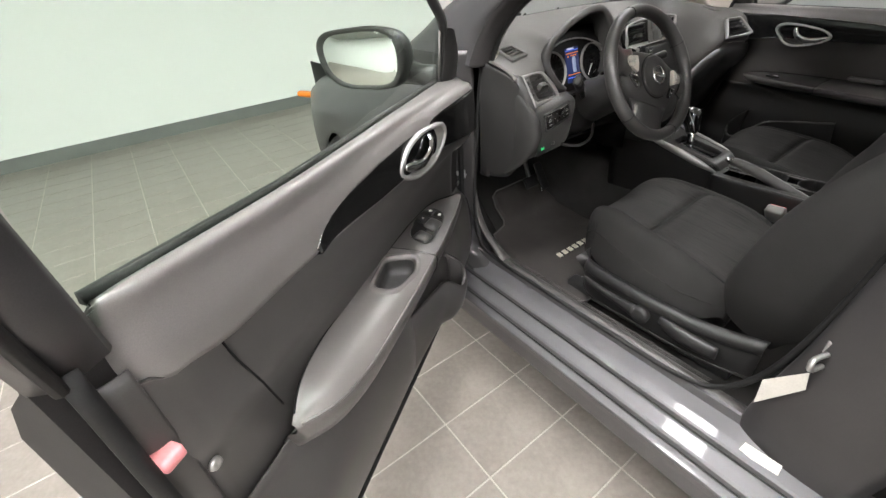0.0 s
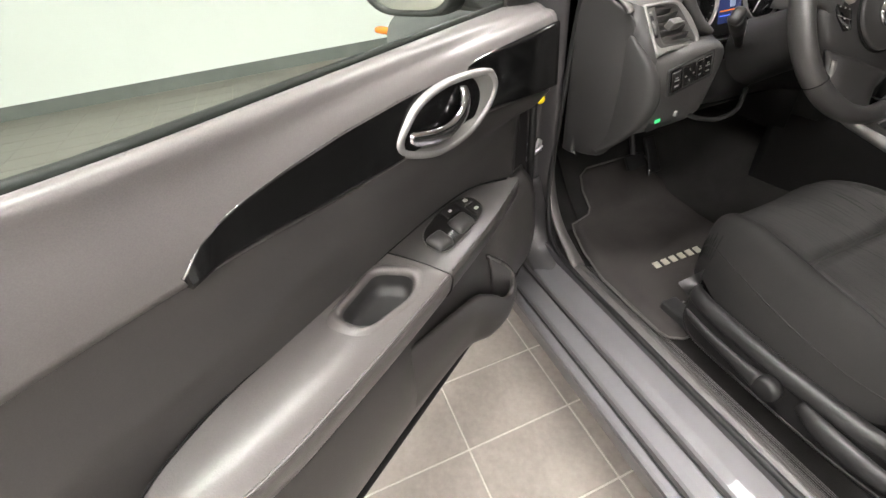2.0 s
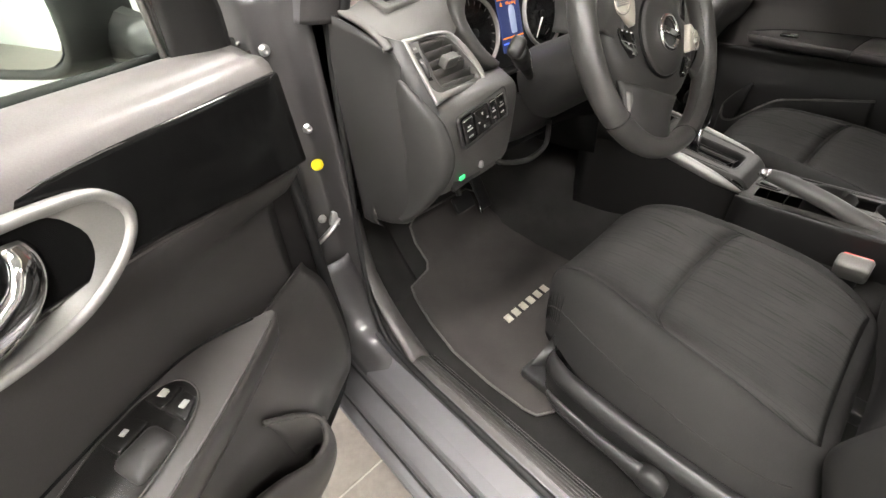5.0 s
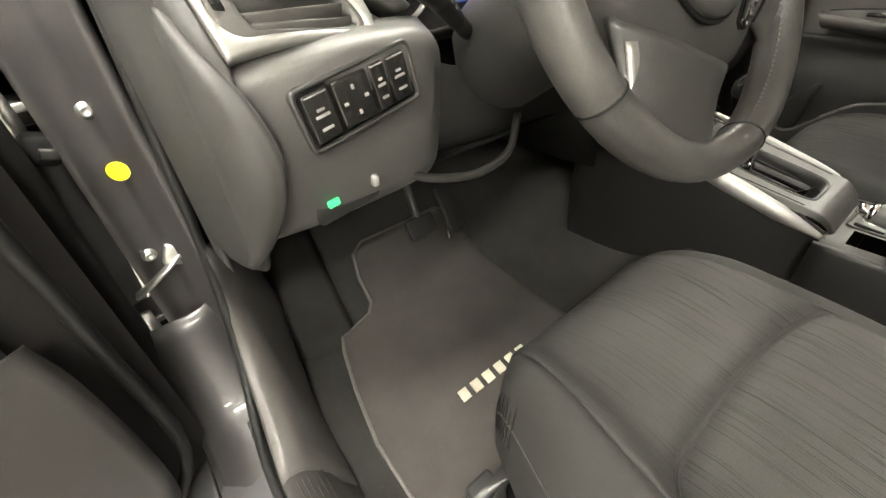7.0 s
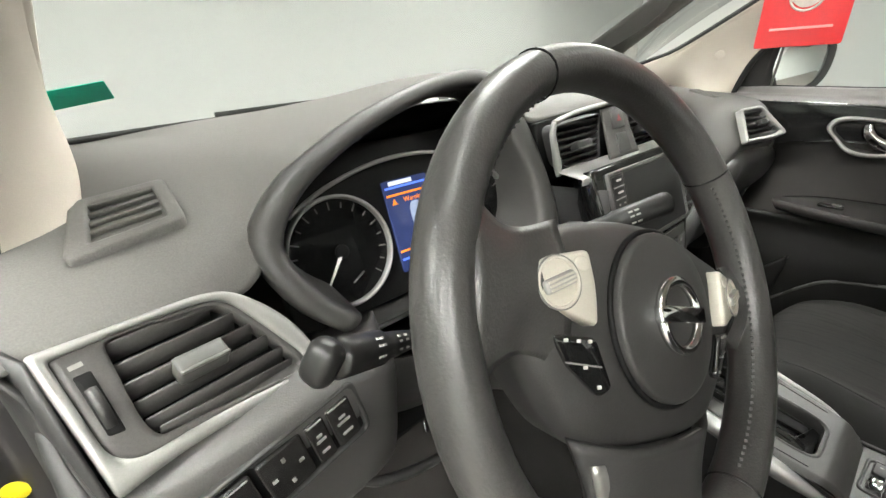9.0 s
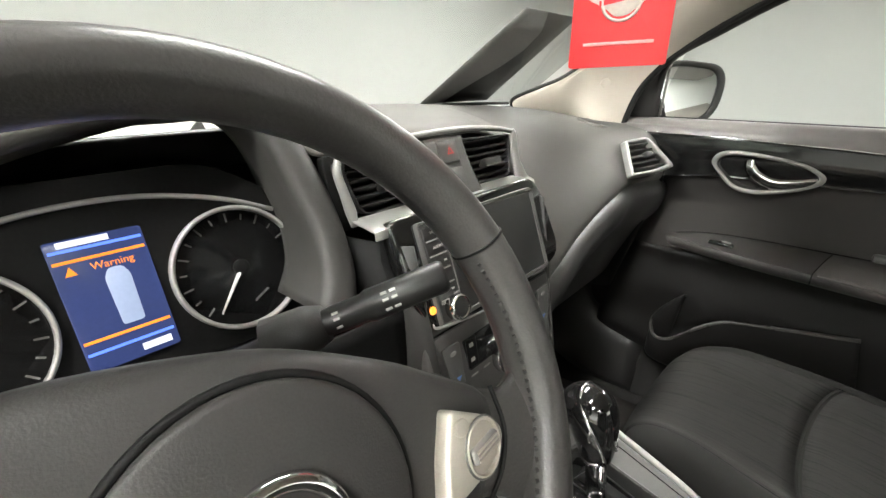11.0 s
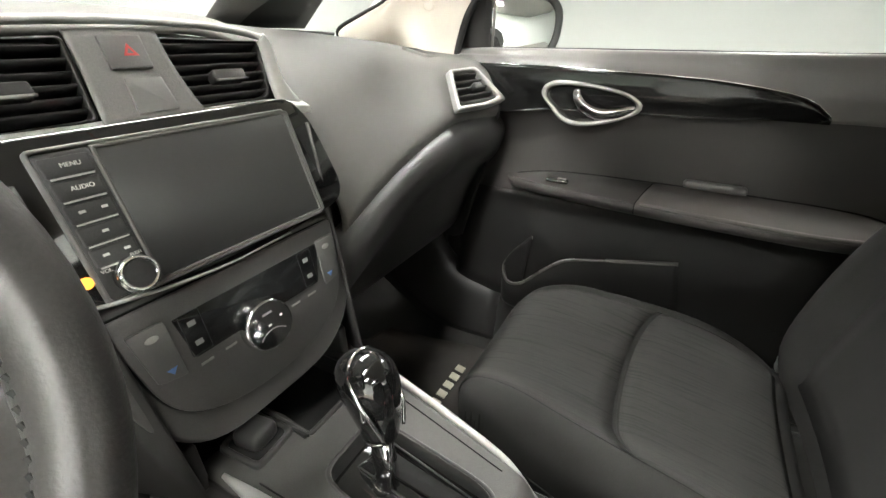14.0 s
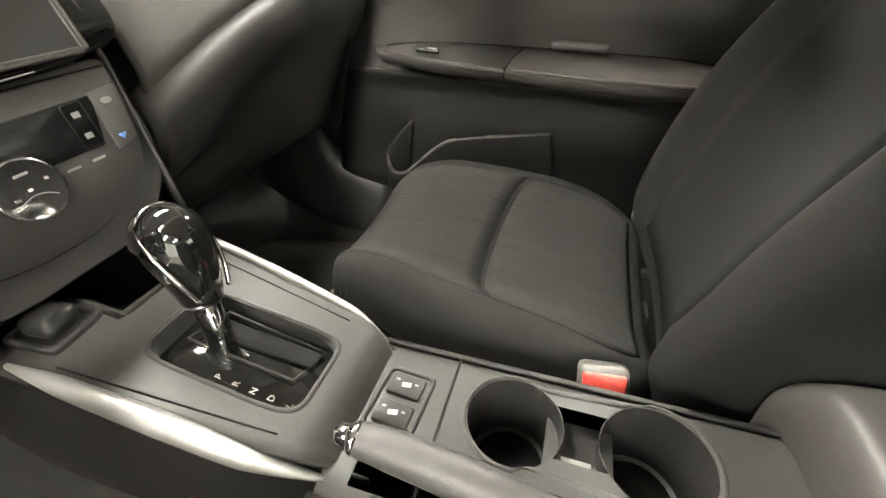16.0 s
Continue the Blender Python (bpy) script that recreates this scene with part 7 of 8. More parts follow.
GX, GY, PX = 0.005, -0.018, 0.010
gate = lambda x, y: (abs(x - GX) / 0.042) ** 6 + (abs(y - GY) / 0.076) ** 6 < 0.93
rows = []
for y in np.concatenate([np.linspace(0.165, -0.09, 64), np.linspace(-0.094, -0.142, 16)]):
    w_, z = plateau_w(y), plateau_z(y)
    rows.append([(PX + s_ * w_, y, z - 0.007 * max(0, (abs(s_) - 0.90) / 0.10) ** 2) for s_ in np.concatenate([np.linspace(-1, -0.9, 6), np.linspace(-0.88, 0.88, 50), np.linspace(0.9, 1, 6)])])
recess = lambda x, y: -0.008 < x < 0.092 and y > 0.100
holed(rows, [gate, recess], MAT["hood"], "shift_surround", console, "raised black surround of the gear gate")
ring = [np.array((math.copysign(abs(math.cos(a)) ** 0.34, math.cos(a)), math.copysign(abs(math.sin(a)) ** 0.34, math.sin(a)))) for a in np.linspace(0, 2 * math.pi, 128, endpoint=False)]
gt = [[(GX + q[0] * 0.042 * g, GY + q[1] * (0.076 + 0.042 * (g - 1)), plateau_z(GY + q[1] * 0.076 * min(g, 1)) + dz) for q in ring] for g, dz in ((1.10, -0.0004), (1.075, 0.0012), (1.03, 0.0014), (0.985, -0.0010), (0.965, -0.008), (0.95, -0.040))]
link("gate_frame", sheet(gt, wrap_v=True), MAT["plastic"], console, "rounded gate frame")
link("surround_seam", tube([(PX + plateau_w(y) * 0.80, y, plateau_z(y) + 0.0002) for y in np.linspace(0.10, -0.088, 12)], 0.0009, 5), MAT["dark"], console)
link("surround_seam", tube([(PX - plateau_w(y) * 0.84, y, plateau_z(y) + 0.0002) for y in np.linspace(0.10, -0.09, 12)], 0.0009, 5), MAT["dark"], console)
gf = axes((GX, GY, 0.668), (1, 0, 0), (0, 1, 0.20))
link("gate_plate", prism(rect(0.076, 0.146, 0.006), 0.006, gf, bevel=0.001), MAT["piano"], console, "glossy black gear plate")
link("gate_slot", prism(rounded([(0.0, 0.06), (0.022, 0.06), (0.024, -0.06), (0.006, -0.06)], 0.004), 0.003, gf @ T((0.004, 0, 0.0035)), bevel=0.001), MAT["dark"], console)
link("gate_edge", tube([gf @ Vector(p) for p in ((-0.008, 0.062, 0.004), (-0.008, -0.05, 0.004), (0.03, -0.062, 0.004), (0.034, 0.05, 0.004))], 0.0012, 6, closed=True), MAT["steel2"], console)
for k, ch in enumerate("PRNDL"):
    link("gear_mark", words(ch, 0.0085, gf @ T((-0.029, 0.012 - 0.018 * k, 0.0008)), 0.0003), MAT["grey_print"], console)
# silver strips down both sides
for s_ in (-1, 1):
    if s_ < 0:
        st_ = spline([(-0.087, 0.132, 0.713), (-0.084, 0.08, 0.701), (-0.079, 0.0, 0.680), (-0.074, -0.07, 0.658), (-0.062, -0.130, 0.634)], 6)
        wide = [0.003, 0.010, 0.0125, 0.0115, 0.003]
    else:
        st_ = spline([(0.1125, 0.130, 0.714), (0.1055, 0.06, 0.700), (0.0975, -0.02, 0.681), (0.0885, -0.085, 0.664), (0.076, -0.126, 0.645)], 6)
        wide = [0.003, 0.0055, 0.006, 0.006, 0.003]
    link("silver_strip", tube(st_, wide, section=[(-0.5, -1), (0.5, -1), (0.75, -0.3), (0.6, 0.8), (0, 1), (-0.6, 0.8), (-0.75, -0.3)], up=(0, 0, 1)), MAT["silver"], console, "satin silver side strip")
    sd = []
    for y in (0.26, 0.165, 0.12, 0.05, -0.02, -0.08, -0.13, -0.16):
        w_, z = plateau_w(y), plateau_z(y)
        sd.append([(PX + s_ * w_, y, z - 0.007), (PX + s_ * (w_ + 0.002), y, z - 0.03), (PX + s_ * (w_ + 0.004), y, 0.55), (PX + s_ * 0.098, y, 0.42), (PX + s_ * 0.11, y, 0.29)])
    # shade beside the console is put into this near-black colour
    link("console_side", skin(sd, 3, 4, thick=0.003), MAT["shaded_plastic"], console, "black console side")
    sd = []
    for y in (-0.12, -0.2, -0.4, -0.6, -0.9):
        sd.append([(GX + s_ * 0.079, y, 0.634), (GX + s_ * 0.086, y, 0.625), (GX + s_ * 0.09, y, 0.55), (GX + s_ * 0.098, y, 0.42), (GX + s_ * 0.11, y, 0.29)])
    link("console_side", skin(sd, 3, 4, thick=0.003), MAT["shaded_plastic"], console, "black console side")
# flat rear part with cup holders
CUPS = [(0.031, -0.268, 0.0435), (0.032, -0.386, 0.0465)]
cup = lambda x, y: any(math.hypot(x - a, y - b) < r * 0.97 for a, b, r in CUPS) or (0.006 < x < 0.056 and -0.36 < y < -0.29)
slot = lambda x, y: -0.062 < x < -0.022 and -0.50 < y < -0.15
rows = [[(GX + x, y, 0.640 - 0.008 * (abs(x) / 0.079) ** 8) for x in np.linspace(-0.079, 0.079, 65)] for y in np.linspace(-0.125, -0.52, 150)]
holed(rows, [cup, slot], MAT["hood"], "rear_tray", console, "black console top with two cup holders")
for a, b, r in CUPS:
    c_ = link("cup_holder", turned([(r * 1.00, -0.0005), (r * 0.985, 0.0002), (r * 0.97, -0.002), (r * 0.968, -0.005), (r * 0.94, -0.080), (r * 0.937, -0.083), (r * 0.93, -0.0835), (0.002, -0.084)], 40, T((a, b, 0.640)), cap=False), MAT["plastic"], console, "round cup holder")
    link("cup_floor", turned([(r * 0.8, 0), (r * 0.8, 0.003), (0.002, 0.004)], 30, T((a, b, 0.555))), MAT["rubber"], c_)
peanut = []
for a, b, r in CUPS:
    front = b > -0.3
    for q in np.radians(np.linspace(-32, 212, 31) if front else np.linspace(148, 392, 31)):
        peanut.append((a + r * 1.0 * math.cos(q), b + r * 1.0 * math.sin(q)))
peanut = evened(peanut[::2], 110)
link("cup_rim", sheet([[(*(np.array((0.031, -0.327)) + (p - np.array((0.031, -0.327))) * (1 + g / np.linalg.norm(p - np.array((0.031, -0.327))))), 0.640 + dz) for p in peanut] for g, dz in ((0.005, 0.0002), (0.0035, 0.0014), (0.001, 0.0014), (-0.001, -0.0005), (-0.0015, -0.012))], wrap_v=True), MAT["hood"], console, "smooth rim round both cup holders")
link("cup_bridge", rbox(0.056, 0.06, 0.004, 0.001, T((0.031, -0.327, 0.612))), MAT["plastic"], console)
link("bridge_clip", rbox(0.010, 0.026, 0.003, 0.001, T((0.018, -0.325, 0.616))), MAT["spoke_grey"], console)
link("tray_seam", rbox(0.152, 0.0022, 0.0015, 0, T((GX, -0.205, 0.6404))), MAT["dark"], console, smooth=False)
hb = axes((0.018, -0.163, 0.6410), (1, -0.06, 0), (0.06, 1, 0))
bank = link("heater_switch_bank", rim(rect(0.070, 0.050, 0.009), rect(0.062, 0.042, 0.007), 0.003, hb, rise=0.0012), MAT["plastic"], console, "two seat heater switches")
link("bank_plate", prism(rect(0.063, 0.043, 0.007), 0.003, hb @ T((0, 0, -0.0012))), MAT["plastic"], bank)
for dx in (-0.014, 0.016):
    s_ = link("switch", prism(rect(0.023, 0.034, 0.003), 0.005, hb @ T((dx, 0, 0.0030)) @ pose(0, 0, 0, 5, 0, 0), bevel=0.0015), MAT["plastic"], bank)
    link("mark", rbox(0.0050, 0.009, 0.0006, 0.001, hb @ T((dx, 0.0, 0.0034)) @ pose(0, 0, 0, 5, 0, 15)), MAT["grey_print"], s_)
    link("mark", rbox(0.0020, 0.0035, 0.0006, 0, hb @ T((dx + 0.003, -0.009, 0.0026))), MAT["print_mid"], s_, smooth=False)
    link("mark", rbox(0.0020, 0.0035, 0.0006, 0, hb @ T((dx + 0.003, 0.010, 0.0042))), MAT["print_mid"], s_, smooth=False)
# rear armrest box
ab = skin([[(0.014 + x, y + 0.012 * (abs(x) / 0.1) ** 3 * (y > -0.6), z - 0.028 * (abs(x) / 0.1) ** 8) for x in np.linspace(-0.1, 0.1, 13)] for y, z in ((-0.498, 0.632), (-0.497, 0.668), (-0.504, 0.690), (-0.525, 0.702), (-0.6, 0.712), (-0.75, 0.715), (-0.82, 0.70))], 4, 3, thick=0.004)
link("armrest_lid", ab, MAT["switch_skin"], console, "padded black armrest lid")
link("armrest_box", rbox(0.166, 0.34, 0.36, 0.01, T((GX, -0.67, 0.49))), MAT["plastic"], console)
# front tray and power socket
# floor, back and cheek near-black, to draw the shade inside the tray
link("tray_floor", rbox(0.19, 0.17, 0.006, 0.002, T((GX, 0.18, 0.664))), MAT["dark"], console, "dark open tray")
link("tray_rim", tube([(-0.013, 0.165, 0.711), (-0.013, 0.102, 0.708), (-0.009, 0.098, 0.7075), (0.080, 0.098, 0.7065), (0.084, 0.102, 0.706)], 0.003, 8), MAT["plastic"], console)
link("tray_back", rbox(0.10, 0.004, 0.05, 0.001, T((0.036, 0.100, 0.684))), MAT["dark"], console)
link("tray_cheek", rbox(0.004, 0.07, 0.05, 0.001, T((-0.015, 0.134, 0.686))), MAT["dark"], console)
for s_ in (-1, 1):
    link("tray_wall", rbox(0.012, 0.12, 0.06, 0.004, T((GX + s_ * 0.102, 0.21, 0.72))), MAT["plastic"], console)
po = axes((-0.044, 0.138, 0.7145), (1, 0.12, 0.0), (-0.12, 1, 0.10))
sk = link("power_socket", rim(rect(0.052, 0.054, 0.008), rect(0.04, 0.042, 0.006), 0.004, po, rise=0.002), MAT["plastic"], console, "power socket with a flip cap")
link("socket_well", prism(rect(0.041, 0.043, 0.006), 0.002, po @ T((0, 0, 0.0003))), MAT["dark"], sk)
link("socket_cap", rbox(0.034, 0.036, 0.022, 0.0095, po @ T((0.001, 0.002, 0.006)) @ pose(0, 0, 0, -8, 0, 0), 4), MAT["slat"], sk, "glossy dark flip cap")
link("cap_slot", rbox(0.018, 0.003, 0.002, 0.0008, po @ T((0.0, -0.011, 0.0148)) @ pose(0, 0, 0, -8, 0, 0)), MAT["dark"], sk, smooth=False)

# gear lever
lever = thing("gear_lever", "gear lever with a glossy black and chrome knob", "gear lever")
K0, K1 = Vector((0.006, 0.012, 0.672)), Vector((0.027, 0.036, 0.803))
kd = (K1 - K0).normalized()
KM = axes(K0, Vector((1, 0, 0)) - kd * kd.x, kd.cross(Vector((1, 0, 0))))
if (KM.to_3x3() @ Vector((0, 0, 1))) @ kd < 0:
    KM = KM @ pose(0, 0, 0, 180, 0, 0)
link("shaft", turned([(0.013, -0.005), (0.0125, 0.03), (0.011, 0.06)], 20, KM), MAT["piano"], lever, "chrome-edged lever shaft")
link("shaft_trim", tube([KM @ Vector((-0.005, -0.0085, z)) for z in (0.0, 0.03, 0.058)], 0.0065, 10), MAT["chrome"], lever)
kr = []
for z, rx, ry, oy in ((0.050, 0.012, 0.014, 0.0), (0.055, 0.0165, 0.0185, 0.0), (0.064, 0.0185, 0.0215, 0.0), (0.080, 0.0225, 0.0265, 0.002), (0.098, 0.0265, 0.0315, 0.005), (0.112, 0.0275, 0.0325, 0.007), (0.124, 0.0240, 0.0285, 0.008), (0.132, 0.0165, 0.0200, 0.008), (0.1362, 0.0085, 0.0105, 0.008), (0.1375, 0.001, 0.001, 0.008)):
    kr.append([(1.04 * rx * math.cos(a), oy + 1.04 * ry * math.sin(a), 0.050 + (z - 0.050) * 1.10) for a in np.linspace(0, 2 * math.pi, 24, endpoint=False)])
link("knob", skin(kr, 3, 1, wrap_v=True, m=KM), MAT["piano"], lever, "egg-shaped glossy knob")
band = spline([(-0.0155, -0.0175, 0.060), (-0.0225, -0.014, 0.082), (-0.0265, -0.004, 0.104), (-0.0225, 0.006, 0.122), (-0.010, 0.010, 0.1345), (0.010, 0.010, 0.1345), (0.0225, 0.006, 0.122), (0.0265, -0.004, 0.104), (0.0225, -0.014, 0.082), (0.0155, -0.0175, 0.060)], 6)
link("knob_band", tube([KM @ Vector((p[0] * 1.04, p[1] * 1.04, 0.050 + (p[2] - 0.050) * 1.10)) for p in band], 0.0022, 8), MAT["chrome"], lever, "chrome band")
link("knob_collar", turned([(0.0135, 0.050), (0.0175, 0.052), (0.018, 0.056), (0.014, 0.058)], 24, KM), MAT["chrome"], lever)
link("knob_button", rbox(0.008, 0.006, 0.022, 0.003, KM @ T((-0.022, -0.004, 0.095))), MAT["chrome"], lever)

# handbrake
brake = thing("handbrake", "black handbrake lever with a chrome button", "handbrake")
bp = spline([(-0.045, -0.154, 0.683), (-0.044, -0.19, 0.679), (-0.043, -0.26, 0.661), (-0.043, -0.33, 0.638), (-0.044, -0.42, 0.612), (-0.044, -0.50, 0.585)], 5)
link("grip", tube(bp, [0.0125, 0.0155, 0.0165, 0.016, 0.013, 0.012], 16), MAT["panel"], brake, "black grip")
link("button", turned([(0.0075, 0), (0.0085, 0.004), (0.0085, 0.012), (0.006, 0.016), (0.001, 0.017)], 16, axes((-0.045, -0.156, 0.683), (1, 0, 0), (0, 0.08, -1))), MAT["chrome"], brake, "chrome release button")
link("collar", turned([(0.0125, 0), (0.0135, 0.004), (0.011, 0.008)], 16, axes((-0.045, -0.160, 0.683), (1, 0, 0), (0, 0.08, -1))), MAT["chrome"], brake)

# ---- seats ----
def make_seat(side):
    cx = -0.362 if side < 0 else 0.382
    nm = "driver_seat" if side < 0 else "passenger_seat"
    t = thing(nm, "front car seat in black cloth with fine streaked insert", "car seat", "front seats")
    PROF = [(0.030, 0.37, 0.165), (0.058, 0.43, 0.172), (0.074, 0.48, 0.176), (0.072, 0.525, 0.180), (0.050, 0.556, 0.188), (0.012, 0.574, 0.200), (-0.05, 0.579, 0.218), (-0.12, 0.573, 0.233), (-0.2, 0.563, 0.246), (-0.28, 0.552, 0.253), (-0.34, 0.542, 0.253), (-0.39, 0.530, 0.240), (-0.425, 0.513, 0.208), (-0.44, 0.47, 0.185)]
    SS = [-1, -0.985, -0.94, -0.86, -0.76, -0.64, -0.42, 0, 0.42, 0.64, 0.76, 0.86, 0.94, 0.985, 1]
    LIFT = [-0.13, -0.078, -0.018, 0.034, 0.054, 0.040, 0.011, 0, 0.011, 0.040, 0.054, 0.034, -0.018, -0.078, -0.13]
    rows = []
    for k, (y, z, w_) in enumerate(PROF):
        f = min(1, 0.12 + k * 0.15) * (1, 1, 1, 1, 1, 1, 1, 1, 1, 0.95, 0.75, 0.5, 0.3, 0.2)[k]
        rows.append([(cx + s_ * w_, y - 0.075 * abs(s_) ** 3 * max(0, 1 - k / 7), max(0.365, z + l * f)) for s_, l in zip(SS, LIFT)])
    lines = [spline(r_, 4) for r_ in rows]
    cols = [spline([ln[j] for ln in lines], 4) for j in range(len(lines[0]))]
    G = np.array(cols).transpose(1, 0, 2)
    link("cushion", sheet(G), MAT["cloth"], t, "black cloth seat cushion with raised bolsters")

    def panel(k0, k1, rise, edge0, edge1):
        """A cloth panel on the middle of the cushion, with its ends bowed forward."""
        g = []
        j0, j1 = 18, G.shape[1] - 19
        for q in np.linspace(0, 1, 16):
            row = []
            for j in range(j0, j1 + 1):
                s_ = 2 * (j - j0) / (j1 - j0) - 1
                k = (k0 - edge0 * (1 - s_ * s_)) * (1 - q) + (k1 - edge1 * (1 - s_ * s_)) * q
                k = max(0, min(len(G) - 1.001, k))
                i = int(k)
                p = G[i, j] * (1 - k + i) + G[i + 1, j] * (k - i)
                e = max(abs(s_) ** 10, abs(2 * q - 1) ** 10)
                row.append(p + np.array((0, 0.3 if k < 18 else 0, 1)) * (rise * (1 - e) - 0.0008))
            g.append(row)
        return g

    split = 30.6 if side < 0 else 32.4
    front = panel(9, split, 0.004, 0, 1.8)
    rear = panel(split + 0.5, 45.5, 0.008, 1.8, 0)
    link("front_insert", sheet(front, thick=0.002), MAT["insert"], t, "streaked cloth insert")
    link("rear_insert", sheet(rear, thick=0.002), MAT["insert"], t, "streaked cloth insert")
    link("seam", tube([(np.array(a_) + np.array(b_)) / 2 + (0, 0, 0.0) for a_, b_ in zip(front[-1], rear[0])], 0.0016, 6), MAT["cloth"], t)
    for j in (7, G.shape[1] - 8):
        link("piping", tube(G[12:46, j] + (0, 0, 0.0004), 0.0018, 6), MAT["cloth"], t)
    for k in np.linspace(7.5, 20, 15):
        i, f = int(k), k - int(k)
        line = [G[i, j] * (1 - f) + G[i + 1, j] * f + np.array((-0.0002, 0.0004, 0.0003)) for j in range(4, 10 if i % 2 else 11)]
        link("crease", tube(line, [0.0004] + [0.0013] * (len(line) - 2) + [0.0004], 5), MAT["dark"], t)
    for j in (18, G.shape[1] - 19):
        link("insert_seam", tube(G[10:46, j] + (0, 0, 0.0004), 0.0011, 6), MAT["dark"], t)
    # backrest
    up = np.array((0, -0.36, 0.933))
    out = np.array((0, -0.933, -0.36)) * -1
    base = np.array((cx, -0.475, 0.49))
    rows = []
    for h_, w_, d_, bol in ((0.0, 0.215, 0.03, 0.02), (0.06, 0.235, 0.055, 0.04), (0.15, 0.25, 0.06, 0.055), (0.28, 0.255, 0.065, 0.06), (0.42, 0.25, 0.06, 0.05), (0.54, 0.225, 0.045, 0.03), (0.61, 0.19, 0.03, 0.012), (0.64, 0.15, -0.01, 0.0), (0.645, 0.12, -0.06, 0.0)):
        row = []
        for s_, f in ((-1.0, -1.4), (-1.06, -0.6), (-1.02, 0.2), (-0.93, 0.85), (-0.8, 1.0), (-0.66, 0.55), (-0.4, 0.12), (0, 0.0), (0.4, 0.12), (0.66, 0.55), (0.8, 1.0), (0.93, 0.85), (1.02, 0.2), (1.06, -0.6), (1.0, -1.4)):
            row.append(base + up * h_ + np.array((s_ * w_, 0, 0)) + out * (d_ + bol * f - (0.06 if f < -0.5 else 0) * abs(f)))
        rows.append(row)
    link("backrest", skin(rows, 4, 3), MAT["cloth"], t, "black cloth backrest with side bolsters")
    g = []
    for q in np.linspace(0, 1, 12):
        h_ = 0.05 + 0.52 * q
        row = []
        for s_ in np.linspace(-1, 1, 11):
            w_ = 0.135 + 0.02 * math.sin(math.pi * q)
            d_ = float(np.interp(h_, [0.0, 0.06, 0.15, 0.28, 0.42, 0.54, 0.61], [0.03, 0.055, 0.06, 0.065, 0.06, 0.045, 0.03]))
            b_ = float(np.interp(h_, [0.0, 0.06, 0.15, 0.28, 0.42, 0.54, 0.61], [0.02, 0.04, 0.055, 0.06, 0.05, 0.03, 0.012]))
            f = 0.33 * abs(s_ * w_ / 0.16) ** 2
            row.append(base + up * h_ + np.array((s_ * w_, 0, 0)) + out * (d_ + b_ * f + 0.005))
        g.append(row)
    link("back_insert", sheet(g, thick=0.003), MAT["cloth"], t, "plain cloth back panel")
    link("back_shell", skin([[base + up * h_ + np.array((s_ * 0.22, 0, 0)) - out * (0.04 + 0.03 * (1 - abs(s_))) for s_ in (-1, -0.5, 0, 0.5, 1)] for h_ in (0.0, 0.3, 0.62)], 4, 3, thick=0.004), MAT["plastic"], t)
    hr = link("headrest", blob(0.13, 0.05, 0.09, T(tuple(base + up * 0.77 + out * 0.03)) @ pose(0, 0, 0, 21, 0, 0)), MAT["cloth"], t, "padded headrest")
    for s_ in (-1, 1):
        link("headrest_post", tube([base + up * 0.60 + np.array((s_ * 0.06, 0, 0)), base + up * 0.74 + np.array((s_ * 0.06, 0, 0))], 0.006), MAT["chrome"], hr)
    link("seat_base", rbox(0.40, 0.42, 0.12, 0.02, T((cx, -0.20, 0.37))), MAT["dark"], t)
    for s_ in (-1, 1):
        link("seat_rail", rbox(0.05, 0.56, 0.035, 0.006, T((cx + s_ * 0.19, -0.22, 0.305))), MAT["steel2"], t)
    # plastic side cover on the outer side
    o = side
    vx = cx + o * 0.262
    rows = []
    for y, zt, zb, k in ((-0.005, 0.415, 0.37, -0.075), (-0.015, 0.442, 0.35, -0.045), (-0.045, 0.456, 0.335, -0.022), (-0.10, 0.460, 0.335, -0.008), (-0.25, 0.462, 0.345, 0.002), (-0.38, 0.468, 0.35, 0.004), (-0.46, 0.482, 0.36, 0.004), (-0.55, 0.505, 0.38, 0.0)):
        rows.append([(vx + o * (k - 0.012), y, zt + 0.006), (vx + o * (k + 0.003), y, zt + 0.010), (vx + o * (k + 0.015), y, zt - 0.002), (vx + o * (k + 0.016), y, zt - 0.02), (vx + o * (k + 0.008), y, zt - 0.03), (vx + o * (k + 0.010), y, (zt + zb) / 2), (vx + o * (k + 0.006), y, zb + 0.01), (vx + o * (k - 0.01), y, zb)])
    link("side_cover", skin(rows, 4, 4, thick=0.003), MAT["plastic"], t, "black plastic side cover")
    link("cover_edge", tube(spline([r[-2] for r in rows[1:]], 4), 0.004, 6), MAT["plastic"], t)
    if side < 0:
        l1 = spline([(vx - 0.024, -0.055, 0.437), (vx - 0.031, -0.075, 0.436), (vx - 0.035, -0.14, 0.430), (vx - 0.037, -0.20, 0.427), (vx - 0.038, -0.245, 0.426)], 5)
        oval = [(0.62 * math.cos(a), math.sin(a)) for a in np.linspace(0, 2 * math.pi, 12, endpoint=False)]
        hl = link("height_lever", tube(l1, [0.006, 0.010, 0.012, 0.016, 0.022], section=oval, up=(0, 0, 1)), MAT["plastic"], t, "long seat height lever")
        link("lever_boss", turned([(0.025, -0.012), (0.0265, 0.004), (0.0245, 0.010), (0.018, 0.0125), (0.001, 0.0135)], 24, T((vx - 0.036, -0.262, 0.424)) @ pose(0, 0, 0, 0, -90, 0)), MAT["plastic"], hl, "round lever hub")
